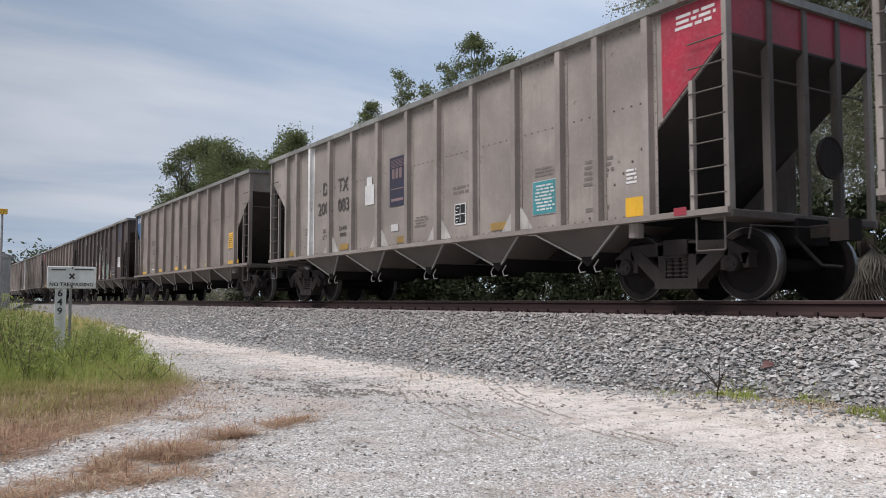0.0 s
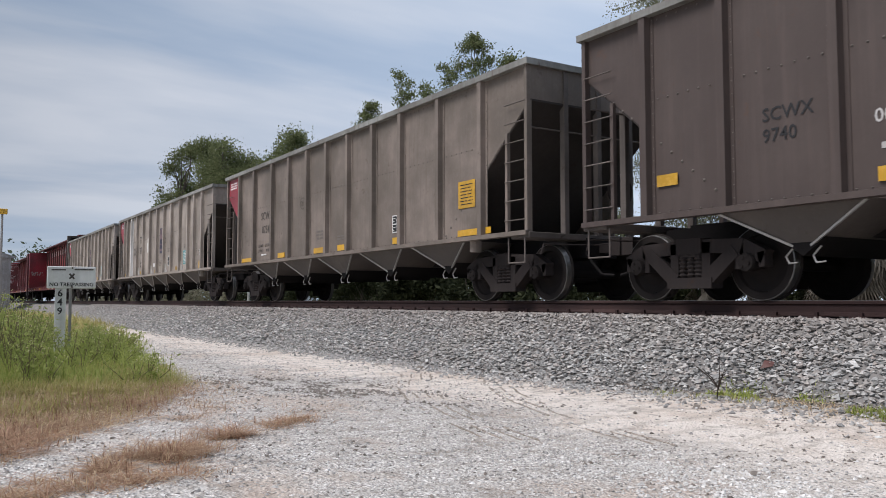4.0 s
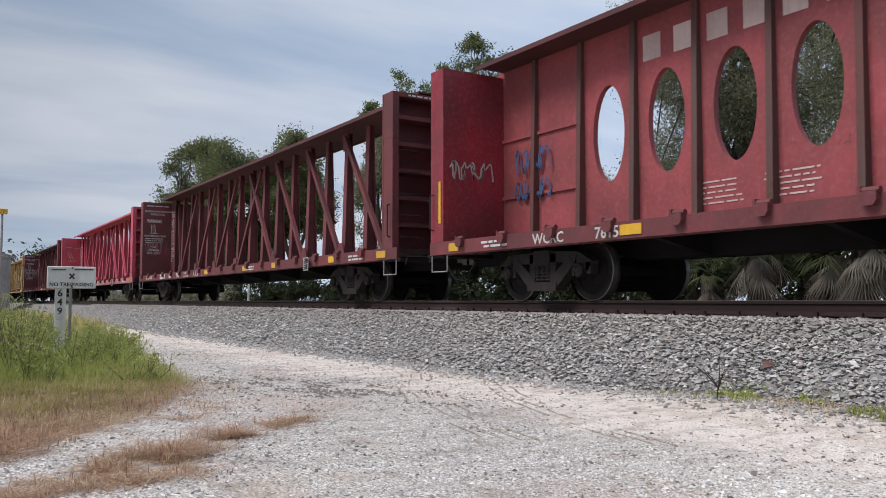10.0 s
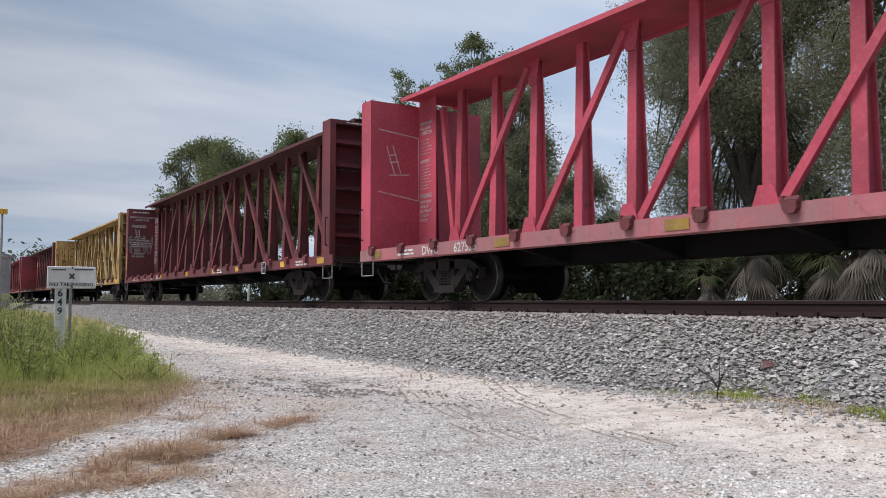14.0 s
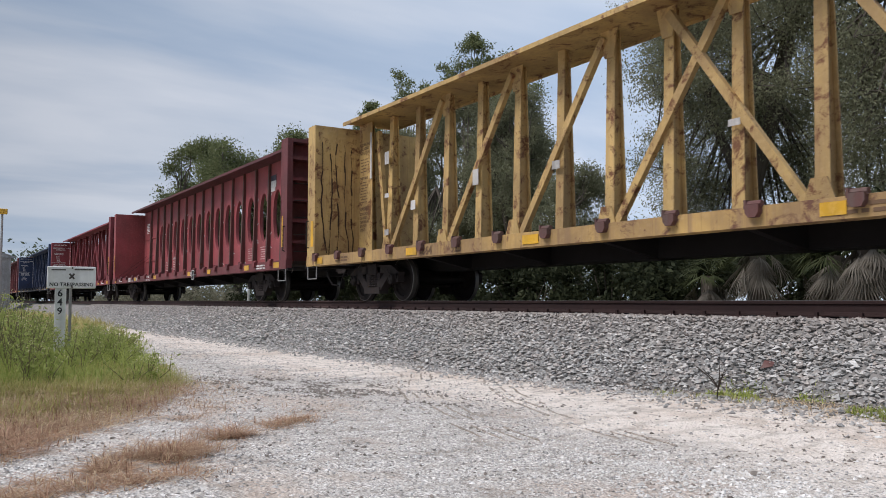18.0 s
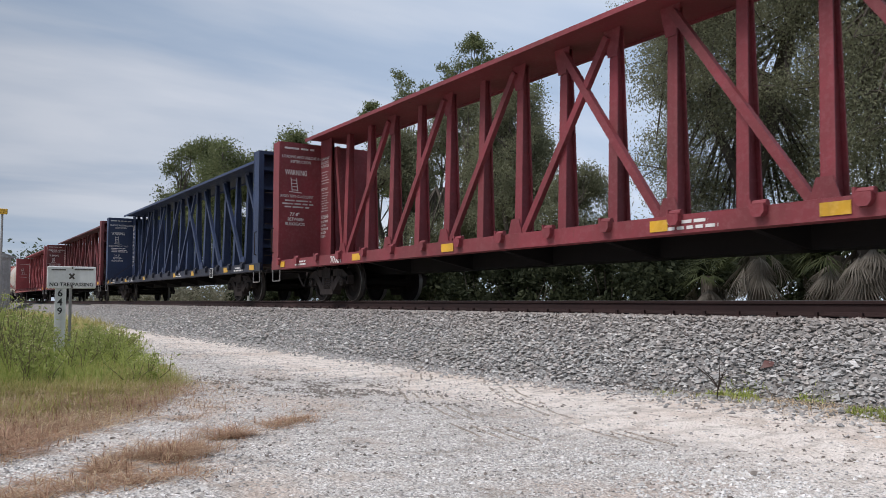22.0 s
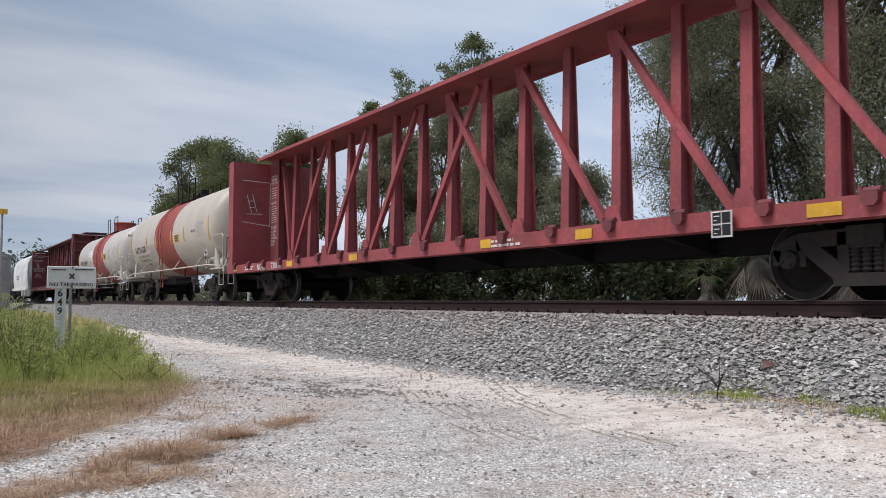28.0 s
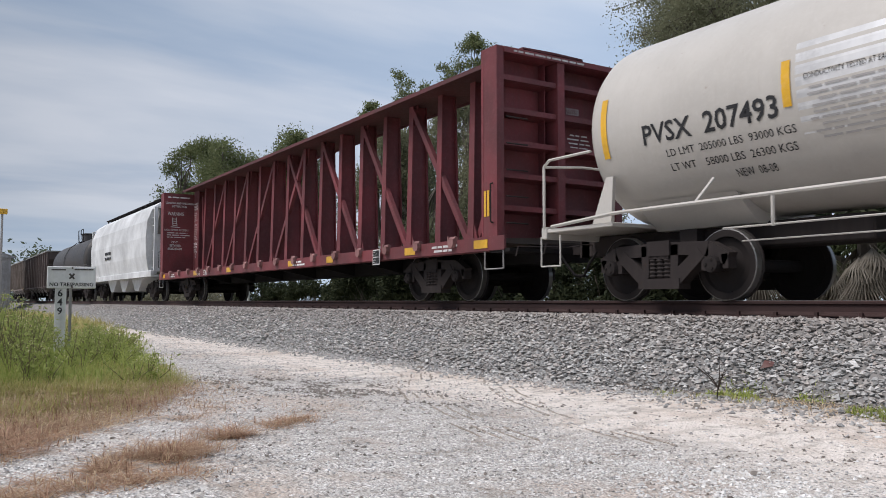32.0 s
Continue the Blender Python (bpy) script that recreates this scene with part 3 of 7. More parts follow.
def trough():
    """A V-shaped discharge trough across the car; its sides lean inwards."""
    bm = bmesh.new()
    v = [bm.verts.new(p) for p in ((-0.94, -1.39, 1.05), (0.94, -1.39, 1.05), (0, -1.09, 0.55), (-0.94, 1.39, 1.05), (0.94, 1.39, 1.05), (0, 1.09, 0.55))]
    for f in ((0, 2, 1), (3, 4, 5), (0, 3, 5, 2), (1, 2, 5, 4), (0, 1, 4, 3)):
        bm.faces.new([v[i] for i in f])
    bmesh.ops.recalc_face_normals(bm, faces=list(bm.faces))
    return bm


def hopper(centre, label, mat, trim, top, front=None, rear=None, streaks=(), posts=POSTS, gussets=()):
    car = thing("coal_hopper_car", pose(centre, TRACK_Y, RAIL_Z), label, "rail car", "train cars")
    CARS.append((car, centre))
    mk = mat.name
    for s in (-1, 1):
        put("side_sheet", shared(("side_sheet", s, mk), lambda: hopper_sheet(s), mat), None, car)
        for x in posts:
            lit = M_WHITE if (s < 0 and round(x, 2) in streaks) else mat
            put("side_post", shared(("side_post", s, lit.name), lambda: hopper_post(s), lit), None, car).location = (x, 0, 0)
        key = ("bolt_heads", s, posts)
        if key not in KEEP:
            vs, fs = hopper_rivets(s, posts)
            KEEP[key] = soup("bolt_heads", vs, fs, M_BOLT)
        tagged(put("bolt_heads", KEEP[key], None, car), kind="stuff")
        for x in gussets:
            for g in (-1, 1):
                put("gusset", shared(("hop_gusset", s, g), lambda: prism(bmesh.new(), [(g * 0.09, 1.12), (g * 0.40, 1.12), (g * 0.12, 1.46), (g * 0.09, 1.46)], s * 1.451, s * 1.475), M_GUSSET), None, car, "whitish steel gusset plate").location = (x, 0, 0)
        put("top_chord", shared(("top_chord", s, top.name), lambda: box(bmesh.new(), -H_END - 0.06, H_FRONT + 0.06, *sorted((s * 1.40, s * 1.565)), H_TOP - 0.10, H_TOP), top), None, car)
        put("side_sill", shared(("side_sill", s, mk), lambda: prism(bmesh.new(), [(s * 1.44, 1.12), (s * 1.56, 1.10), (s * 1.56, 1.03), (s * 1.40, 1.03)], -H_END, H_FRONT, "x"), mat), None, car)
        # end corner posts and ladders
        for e, H in ((-1, H_END), (1, H_FRONT)):
            put("corner_post", shared(("corner_post", s, e, mk), lambda: box(bmesh.new(), *sorted((e * (H - 0.07), e * H)), *sorted((s * 1.42, s * 1.52)), 1.05, H_TOP - 0.05), mat), None, car)
        if s < 0:
            for e, H in ((-1, H_END), (1, H_FRONT)):
                put("ladder_stile", shared(("ladder_stile", e, mk), lambda: box(bmesh.new(), *sorted((e * (H - 0.60), e * (H - 0.54))), -1.50, -1.44, 1.05, slope_z(e * (H - 0.57))), mat), None, car)
                for i in range(7):
                    put("ladder_rung", shared(("hop_rung", e), lambda: rod(bmesh.new(), (e * (H - 0.04), -1.52, 0), (e * (H - 0.59), -1.52, 0), 0.010), M_ENDPOST), None, car).location = (0, 0, 1.28 + 0.315 * i)
    # floors at the ends, end panels, end posts, bracing
    for e, H in ((-1, H_END), (1, H_FRONT)):
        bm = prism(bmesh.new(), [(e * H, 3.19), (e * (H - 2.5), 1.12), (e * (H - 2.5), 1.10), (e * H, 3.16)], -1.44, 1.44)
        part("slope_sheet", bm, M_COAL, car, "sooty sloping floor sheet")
        panel = (front if e > 0 else rear) or mat
        part("end_panel", block(*sorted((e * (H - 0.03), e * (H - 0.01))), -1.42, 1.42, 3.19, H_TOP - 0.06), panel, car)
        part("end_chord", block(*sorted((e * (H - 0.04), e * (H + 0.06))), -1.40, 1.40, H_TOP - 0.10, H_TOP), top, car)
        for y in (-0.72, 0.0, 0.72):
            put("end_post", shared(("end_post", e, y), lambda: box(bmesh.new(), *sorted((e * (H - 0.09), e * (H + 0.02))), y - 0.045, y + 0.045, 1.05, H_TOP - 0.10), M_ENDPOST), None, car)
        if (front if e > 0 else rear):
            q = [(e * H, H_TOP - 0.12), (e * H, 3.22), (e * (H - 1.06), slope_z(e * (H - 1.06)) + 0.03), (e * (H - 1.06), H_TOP - 0.12)]
            part("corner_panel", prism(bmesh.new(), q, -1.462, -1.452), panel, car)
            bars(random.Random(7), M_WHITE, car, *sorted((e * (H - 0.18), e * (H - 0.83))), 3.40, 3.62, 3, -1.466)
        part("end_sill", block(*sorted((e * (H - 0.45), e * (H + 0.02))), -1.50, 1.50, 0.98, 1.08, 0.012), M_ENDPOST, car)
        part("draft_sill", block(*sorted((e * 5.2, e * (H + 0.06))), -0.32, 0.32, 0.70, 1.02), M_DARK, car)
        part("end_brace", rods([(e * (H - 0.06), -1.4, 2.75), (e * (H - 0.06), 1.4, 2.75)], 0.014), M_ENDPOST, car)
        coupler(car, e * (H + 0.02), e)
        stirrup(car, e * (H - 0.30), 1.0, M_ENDPOST, 0.42, 0.40, -1.50)
        truck(car, e * 6.15)
    part("brake_wheel", lathe(bmesh.new(), [(7.36, 0.27), (7.39, 0.285), (7.41, 0.27), (7.395, 0.25)], "x", 20, (0, 0.45, 1.85)), M_STEEL, car)
    part("air_reservoir", rod(bmesh.new(), (-6.6, 0.35, 1.45), (-5.7, 0.35, 1.45), 0.22, 14), M_STEEL, car)
    part("jacking_pad", rod(bmesh.new(), (5.70, -1.35, 1.03), (5.70, -1.35, 0.84), 0.10, 12), mat, car)
    part("centre_sill", block(-6.8, 6.8, -0.30, 0.30, 0.72, 1.06), M_DARK, car)
    # discharge hoppers: five troughs across the car, with bright worn edges
    for k in (-4.5, -2.25, 0.0, 2.25, 4.5):
        put("discharge_hopper", shared(("discharge_hopper",), lambda: trough(), M_GRIMESHADE), None, car).location = (k, 0, 0)
        bm = bmesh.new()
        for g in (-1, 1):
            beam(bm, (g * 0.92, -1.40, 1.035), (0, -1.10, 0.555), 0.026, 0.03)
        put("hopper_edge", shared(("hopper_edge",), lambda: bm, M_EDGE), None, car, "bare worn steel edge").location = (k, 0, 0)
        for a in (-0.22, 0.12):
            put("door_latch", shared(("door_latch",), lambda: rods([(0.10, -1.12, 0.60), (0.0, -1.12, 0.50), (0.04, -1.12, 0.42), (0.15, -1.12, 0.43)], 0.010), M_EDGE), None, car).location = (k + a, 0, 0)
        put("hopper_door", shared(("hopper_door",), lambda: prism(bmesh.new(), [(-0.30, 0.70), (0.02, 0.50), (0.30, 0.70)], -1.15, 1.15), M_DARK), None, car).location = (k, 0, 0)
    return car


# ---------------- centre-beam flat car
CB_END, CB_IN, CB_TOP, CB_DECK = 11.56, 11.12, 4.355, 1.09
CB_RIDGE = 4.415        # underside of the top chord, over the posts
BAY = 2 * CB_IN / 18
FRONT = -0.22           # the front bulkhead of a truss car stands further in


def cb_post(deep=0.155, top=0.065):
    """A tapered I-section post of the central truss."""
    bm = bmesh.new()
    def outline(w, d):
        f = 0.022
        return [(-w, -d), (w, -d), (w, -d + f), (0.03, -d + f), (0.03, d - f), (w, d - f), (w, d), (-w, d), (-w, d - f), (-0.03, d - f), (-0.03, -d + f), (-w, -d + f)]
    lo = [bm.verts.new((*p, CB_DECK)) for p in outline(0.105, deep)]
    hi = [bm.verts.new((*p, CB_RIDGE)) for p in outline(0.088, top)]
    for i in range(12):
        bm.faces.new((lo[i], lo[(i + 1) % 12], hi[(i + 1) % 12], hi[i]))
    bmesh.ops.recalc_face_normals(bm, faces=list(bm.faces))
    return bm


def bulkhead(car, e, mat, plain_face):
    """An end wall: smooth inside, ribbed frame outside."""
    mk = mat.name
    zi = CB_TOP - 0.045
    b = put("bulkhead", shared(("bulkhead", e, mk), lambda: box(bmesh.new(), *sorted((e * CB_IN, e * (CB_IN + 0.05))), -1.435, 1.435, CB_DECK - 0.02, zi), mat), None, car)
    for s in (-1, 1):
        put("bulkhead_post", shared(("bulkhead_post", e, s, mk), lambda: box(bmesh.new(), *sorted((e * (CB_IN + 0.05), e * CB_END)), *sorted((s * 1.43, s * 1.28)), CB_DECK - 0.25, zi), mat), None, b)
    put("bulkhead_post", shared(("bulkhead_mid", e, mk), lambda: box(bmesh.new(), *sorted((e * (CB_IN + 0.05), e * (CB_END - 0.02))), -0.08, 0.08, CB_DECK, zi - 0.1), mat), None, b)
    put("bulkhead_cap", shared(("bulkhead_cap", e, mk), lambda: prism(bmesh.new(), [(-1.28, zi - 0.10), (-1.28, zi - 0.004), (1.28, zi - 0.004), (1.28, zi - 0.10)], *sorted((e * (CB_IN + 0.05), e * (CB_END + 0.02))), "x"), mat), None, b)
    for i in range(5):
        z = 1.50 + 0.56 * i
        put("bulkhead_rib", shared(("bulkhead_rib", e, mk), lambda: prism(bmesh.new(), [(e * (CB_IN + 0.05), 0.0), (e * (CB_END - 0.06), 0.02), (e * (CB_END - 0.06), 0.11), (e * (CB_IN + 0.05), 0.13)], -1.30, 1.30), mat), None, b).location = (0, 0, z)
    return b


def chock(mk, mat):
    """A tie-down winch: a small casting on the sill with its drum on top."""
    def make():
        bm = prism(bmesh.new(), [(-0.09, 1.00), (-0.05, 0.945), (0.05, 0.945), (0.09, 1.00), (0.09, 1.09), (-0.09, 1.09)], -1.53, -1.44)
        rod(bm, (-0.10, -1.46, 1.10), (0.10, -1.46, 1.10), 0.042, 8)
        return prism(bm, [(-0.12, 1.045), (-0.085, 1.045), (-0.085, 1.15), (-0.12, 1.15)], -1.51, -1.41)
    return shared(("winch", mk), make, mat)


def centre_beam(centre, label, mat, posts=True, name="centre_beam_car", chord=None, sill=None, ends=(None, None), winch=None, deep=(0.155, 0.065), lag=-0.45):
    """A centre-beam flat car with a post-and-diagonal truss, or with a plate web pierced by ovals; the truss stands lag metres off the middle."""
    car = thing(name, pose(centre, TRACK_Y, RAIL_Z), label, "rail car", "train cars")
    CARS.append((car, centre))
    mk = mat.name
    chord, sill = chord or mat, sill or mat
    # deck and sills
    put("deck", shared(("deck", mk), lambda: prism(bmesh.new(), [(-1.38, 1.05), (-0.45, CB_DECK), (0.45, CB_DECK), (1.38, 1.05), (1.38, 0.98), (-1.38, 0.98)], -CB_IN, CB_IN, "x"), M_DECK), None, car)
    for s in (-1, 1):
        put("side_sill", shared(("cb_sill", s, sill.name), lambda: prism(bmesh.new(), [(s * 1.38, 1.085), (s * 1.45, 1.075), (s * 1.45, 0.84), (s * 1.36, 0.82), (s * 1.36, 0.845), (s * 1.41, 0.855), (s * 1.41, 1.04), (s * 1.38, 1.04)], -CB_END, CB_END, "x"), sill), None, car)
    part("centre_sill", prism(bmesh.new(), [(-9.0, 0.95), (-7.4, 0.62), (7.4, 0.62), (9.0, 0.95)], -0.28, 0.28), M_DARK, car)
    for x in (-6.1, -3.66, -1.22, 1.22, 3.66, 6.1):
        put("cross_bearer", shared(("cross_bearer",), lambda: prism(bmesh.new(), [(-1.38, 0.94), (-1.38, 0.84), (-0.28, 0.62), (0.28, 0.62), (1.38, 0.84), (1.38, 0.94)], -0.06, 0.06, "x"), M_DARK), None, car).location = (x, 0, 0)
    # top chord: a flat plate with a lipped edge
    put("top_chord", shared(("cb_chord", chord.name), lambda: prism(bmesh.new(), [(-0.70, CB_RIDGE - 0.055), (-0.70, CB_RIDGE + 0.03), (0, CB_RIDGE + 0.045), (0.70, CB_RIDGE + 0.03), (0.70, CB_RIDGE - 0.055), (0.67, CB_RIDGE - 0.055), (0.67, CB_RIDGE), (-0.67, CB_RIDGE), (-0.67, CB_RIDGE - 0.055)], -CB_IN, CB_IN, "x"), chord), None, car)
    for e in (-1, 1):
        wall = bulkhead(car, e, (ends[0] if e > 0 else ends[1]) or mat, True)
        inset = FRONT if posts and e > 0 else 0.0
        wall.location = (inset, 0, 0)
        part("end_platform", block(*sorted((e * CB_IN, e * (CB_END + 0.12))), -1.43, 1.43, 0.80, 0.86), M_DARK, car)
        part("draft_sill", block(*sorted((e * 8.4, e * (CB_END + 0.10))), -0.30, 0.30, 0.66, 0.98), M_DARK, car)
        coupler(car, e * (CB_END + 0.08), e)
        truck(car, e * 8.72)
        stirrup(car, e * 11.25, 0.83, M_BARE, 0.52, 0.30, -1.43)
        for i in range(5):
            put("ladder_rung", shared(("bh_rung", e), lambda: rod(bmesh.new(), (e * (CB_END + 0.03), -1.25, 0), (e * (CB_END + 0.03), -0.80, 0), 0.013), M_STEEL), None, car).location = (inset, 0, 1.3 + 0.45 * i)
    if posts:
        for k in range(18):
            x = -CB_IN + BAY * (k + 0.5) + lag
            put("truss_post", shared(("truss_post", mk, deep), lambda: cb_post(*deep), mat), None, car).location = (x, 0, 0)
        for e in (-1, 1):
            for k in range(4):
                xb = e * (CB_IN - BAY * (1.5 + 2 * k)) + lag
                put("diagonal", shared(("diagonal", mk, e), lambda: beam(bmesh.new(), (-e * 0.14, -0.05, CB_DECK + 0.06), (-e * (2 * BAY - 0.08), -0.03, CB_TOP - 0.06), 0.13, 0.10), mat), None, car).location = (xb, -0.10 - 0.012 * (e > 0), 0)
                put("gusset", shared(("gusset", mk), lambda: prism(bmesh.new(), [(-0.26, CB_DECK), (0.26, CB_DECK), (0.11, CB_DECK + 0.42), (-0.11, CB_DECK + 0.42)], -0.225, -0.205), mat), None, car).location = (xb, 0, 0)
                put("top_gusset", shared(("top_gusset", mk), lambda: prism(bmesh.new(), [(-0.20, CB_RIDGE), (0.20, CB_RIDGE), (0.10, CB_TOP - 0.40), (-0.10, CB_TOP - 0.40)], -0.115, -0.10), mat), None, car).location = (xb - e * 2 * BAY, 0, 0)
            put("diagonal", shared(("end_diagonal", mk, e, lag), lambda: beam(bmesh.new(), (e * (CB_IN - 1.5 * BAY + 0.10) + lag, -0.12, CB_DECK + 0.05), (e * (CB_IN - BAY * 0.62), -0.08, CB_TOP - 0.2), 0.13, 0.10), mat), None, car)
            put("end_plate", shared(("end_plate", mk, e), lambda: box(bmesh.new(), *sorted((e * CB_IN, e * (CB_IN - BAY * (0.56 if e < 0 else 0.2)))), -0.225, -0.205, CB_DECK, CB_RIDGE), mat), None, car)
    back = lag if posts else 0.0
    for k in range(18):
        put("winch", chock(mk + (winch.name if winch else ""), winch or (sill if sill is not mat else mat)), None, car).location = (-CB_IN + BAY * (k + 0.5) + back, 0, 0)
    return car


def oval_panel(w, z0, z1, zc, ra, rb, y, n=40):
    """A sheet with an oval cut through it."""
    bm = bmesh.new()
    inner, outer = [], []
    for i in range(n):
        a = 2 * math.pi * i / n
        c, s = math.cos(a), math.sin(a)
        p = (ra * c, zc + rb * s)
        t = min((w / 2) / max(abs(c), 1e-6), ((z1 - zc) if s > 0 else (zc - z0)) / max(abs(s), 1e-6))
        q = (c * t, zc + s * t)
        inner.append(p); outer.append(q)
    corner = [(w / 2, z1), (-w / 2, z1), (-w / 2, z0), (w / 2, z0)]
    for c in corner:
        j = min(range(n), key=lambda i: (outer[i][0] - c[0]) ** 2 + (outer[i][1] - c[1]) ** 2)
        outer[j] = c
    for yy in (y, -y):
        vi = [bm.verts.new((p[0], yy, p[1])) for p in inner]
        vo = [bm.verts.new((p[0], yy, p[1])) for p in outer]
        for i in range(n):
            bm.faces.new((vi[i], vi[(i + 1) % n], vo[(i + 1) % n], vo[i]))
        if yy == y:
            first = vi
        else:
            for i in range(n):
                bm.faces.new((first[i], first[(i + 1) % n], vi[(i + 1) % n], vi[i]))
    bmesh.ops.recalc_face_normals(bm, faces=list(bm.faces))
    return bm


def window_beam(centre, label, mat, ovals, chord, sill, post_mat=None, shift=0.0, name="centre_beam_car", ends=(None, None)):
    car = centre_beam(centre, label, mat, False, name, chord, sill, ends)
    mk = mat.name
    gap = (CB_IN - 0.002 - abs(shift), CB_IN - 0.002) if shift < 0 else (-CB_IN + 0.002, -CB_IN + shift)
    part("web_panel", block(*gap, -0.05, 0.05, CB_DECK, CB_RIDGE), mat, car)
    for k in range(18):
        x = -CB_IN + BAY * (k + 0.5) + shift
        if k in ovals:
            put("web_panel", shared(("web_oval", mk), lambda: oval_panel(BAY, CB_DECK, CB_RIDGE, 2.73, 0.36, 0.80, 0.05), mat), None, car).location = (x, 0, 0)
        else:
            put("web_panel", shared(("web_plain", mk), lambda: box(bmesh.new(), -BAY / 2, BAY / 2, -0.05, 0.05, CB_DECK, CB_RIDGE), mat), None, car).location = (x, 0, 0)
            for z in (1.95, 3.05):
                put("web_stiffener", shared(("web_stiffener", mk), lambda: box(bmesh.new(), -BAY / 2 + 0.05, BAY / 2 - 0.05, -0.09, -0.05, -0.03, 0.03), mat), None, car).location = (x, 0, z)
    for k in range(1, 18):
        x = -CB_IN + BAY * k + shift
        pm = post_mat or mat
        put("web_post", shared(("web_post", pm.name), lambda: prism(prism(bmesh.new(), [(-0.20, CB_DECK), (-0.05, CB_DECK), (-0.05, CB_RIDGE), (-0.12, CB_RIDGE)], -0.05, 0.05, "x"),
                                                               [(0.20, CB_DECK), (0.05, CB_DECK), (0.05, CB_RIDGE), (0.12, CB_RIDGE)], -0.05, 0.05, "x"), pm), None, car).location = (x, 0, 0)
    return car


# ---------------- tank car
def tank_car(centre, label, length, mat, band, radius, zc, band_x, walk_mat, name="tank_car", dome=True, ladder_x=None):
    car = thing(name, pose(centre, TRACK_Y, RAIL_Z), label, "rail car", "train cars")
    CARS.append((car, centre))
    h = length / 2
    prof = [(-h + 0.62 * (1 - math.cos(math.pi / 2 * i / 9)), max(0.02, radius * math.sin(math.pi / 2 * i / 9) ** 0.9)) for i in range(10)]
    b0, b1 = band_x
    full = prof + [(-x, r) for x, r in prof[::-1]]
    shell = part("tank_shell", lathe(bmesh.new(), full, "x", 64, (0, 0, zc)), mat, car, smooth=True)
    shell.data.set_sharp_from_angle(angle=radians(30))
    if band:
        bm = bmesh.new()
        lathe(bm, [(b0, radius + 0.004), (b0, radius + 0.006), (b1, radius + 0.006), (b1, radius + 0.004)], "x", 64, (0, 0, zc))
        part("tank_band", bm, band, car, "broad red-brown band", True).data.set_sharp_from_angle(angle=radians(30))
    frame_e = h + 0.40
    for e in (-1, 1):
        part("stub_sill", block(*sorted((e * (h - 4.0), e * (frame_e + 0.35))), -0.33, 0.33, 0.70, 1.02, 0.02), M_STEEL, car)
        part("saddle", prism(bmesh.new(), [(-0.95, zc - radius * 0.80), (-0.50, zc - radius - 0.10), (0.50, zc - radius - 0.10), (0.95, zc - radius * 0.80), (0.5, zc - radius * 0.9), (-0.5, zc - radius * 0.9)], *sorted((e * (h - 2.6), e * (h - 0.9))), "x"), walk_mat, car)
        part("bolster", block(*sorted((e * (h - 1.6), e * (h - 1.3))), -0.5, 0.5, 0.80, zc - radius - 0.05), M_STEEL, car)
        part("end_platform", block(*sorted((e * (h - 0.9), e * (frame_e + 0.20))), -1.40, 1.40, 1.03, 1.09, 0.01), walk_mat, car)
        part("end_beam", block(*sorted((e * (frame_e + 0.1), e * (frame_e + 0.22))), -1.42, 1.42, 0.94, 1.12, 0.01), walk_mat, car)
        part("bolster_arm", prism(bmesh.new(), [(e * (h - 0.75), 1.05), (e * (h - 0.35), 1.05), (e * (h - 0.66), 1.75), (e * (h - 0.80), 1.75)], -1.28, -1.22), walk_mat, car)
        coupler(car, e * (frame_e + 0.15), e)
        truck(car, e * (h - 1.45))
        stirrup(car, e * (frame_e - 0.0), 0.98, walk_mat, 0.44, 0.46, -1.42)
        r = [(e * (frame_e + 0.15), -1.42, 1.1), (e * (frame_e + 0.15), -1.42, 2.05), (e * (frame_e + 0.02), -1.42, 2.14), (e * (frame_e - 0.9), -1.42, 2.14)]
        part("handrail", rods(r, 0.022), walk_mat, car)
        part("handrail", rods([(e * (frame_e + 0.15), -1.42, 2.05), (e * (frame_e + 0.17), -0.6, 2.12), (e * (frame_e + 0.17), 1.3, 2.12), (e * (frame_e + 0.15), 1.4, 1.1)], 0.022), walk_mat, car)
    # running rail along the side
    part("side_rail", rods([(-frame_e, -1.40, 1.12), (-h + 1.0, -1.46, 1.20), (h - 1.0, -1.46, 1.20), (frame_e, -1.40, 1.12)], 0.028), walk_mat, car)
    for x in (-4.3, -1.4, 1.4, 4.3):
        part("rail_bracket", rods([(x, -1.46, 1.20), (x + 0.16, -1.30, 1.50)], 0.026), walk_mat, car)
    pipe = walk_mat if dome else M_STEEL
    for x in (-3.4, -1.7, 2.0, 3.6):
        part("pipe_hanger", rods([(x, -1.2, 1.25), (x, -1.2, 0.86)], 0.024), pipe, car)
    part("brake_pipe", rods([(-h + 2.6, -1.2, 0.88), (h - 2.6, -1.2, 0.88)], 0.014), pipe, car)
    part("brake_rod", rods([(-h + 2.8, -1.1, 0.72), (h - 3.2, -1.1, 0.72)], 0.011), pipe, car)
    part("brake_cylinder", rod(bmesh.new(), (h - 3.4, -0.3, 0.85), (h - 2.7, -0.3, 0.85), 0.20, 14), M_STEEL, car)
    # ladder, top platform, dome
    lx = (b0 + b1) / 2 - 0.25 if ladder_x is None else ladder_x
    lad = band or walk_mat
    for x in (lx - 0.22, lx + 0.22):
        pts = [(x, -radius * math.sin(a) - 0.10, zc + radius * math.cos(a) + 0.04) for a in (0.5, 0.9, 1.3, 1.57)] + [(x, -1.46, 1.1), (x, -1.46, 0.50)]
        part("ladder_stile", rods(pts, 0.016), lad, car)
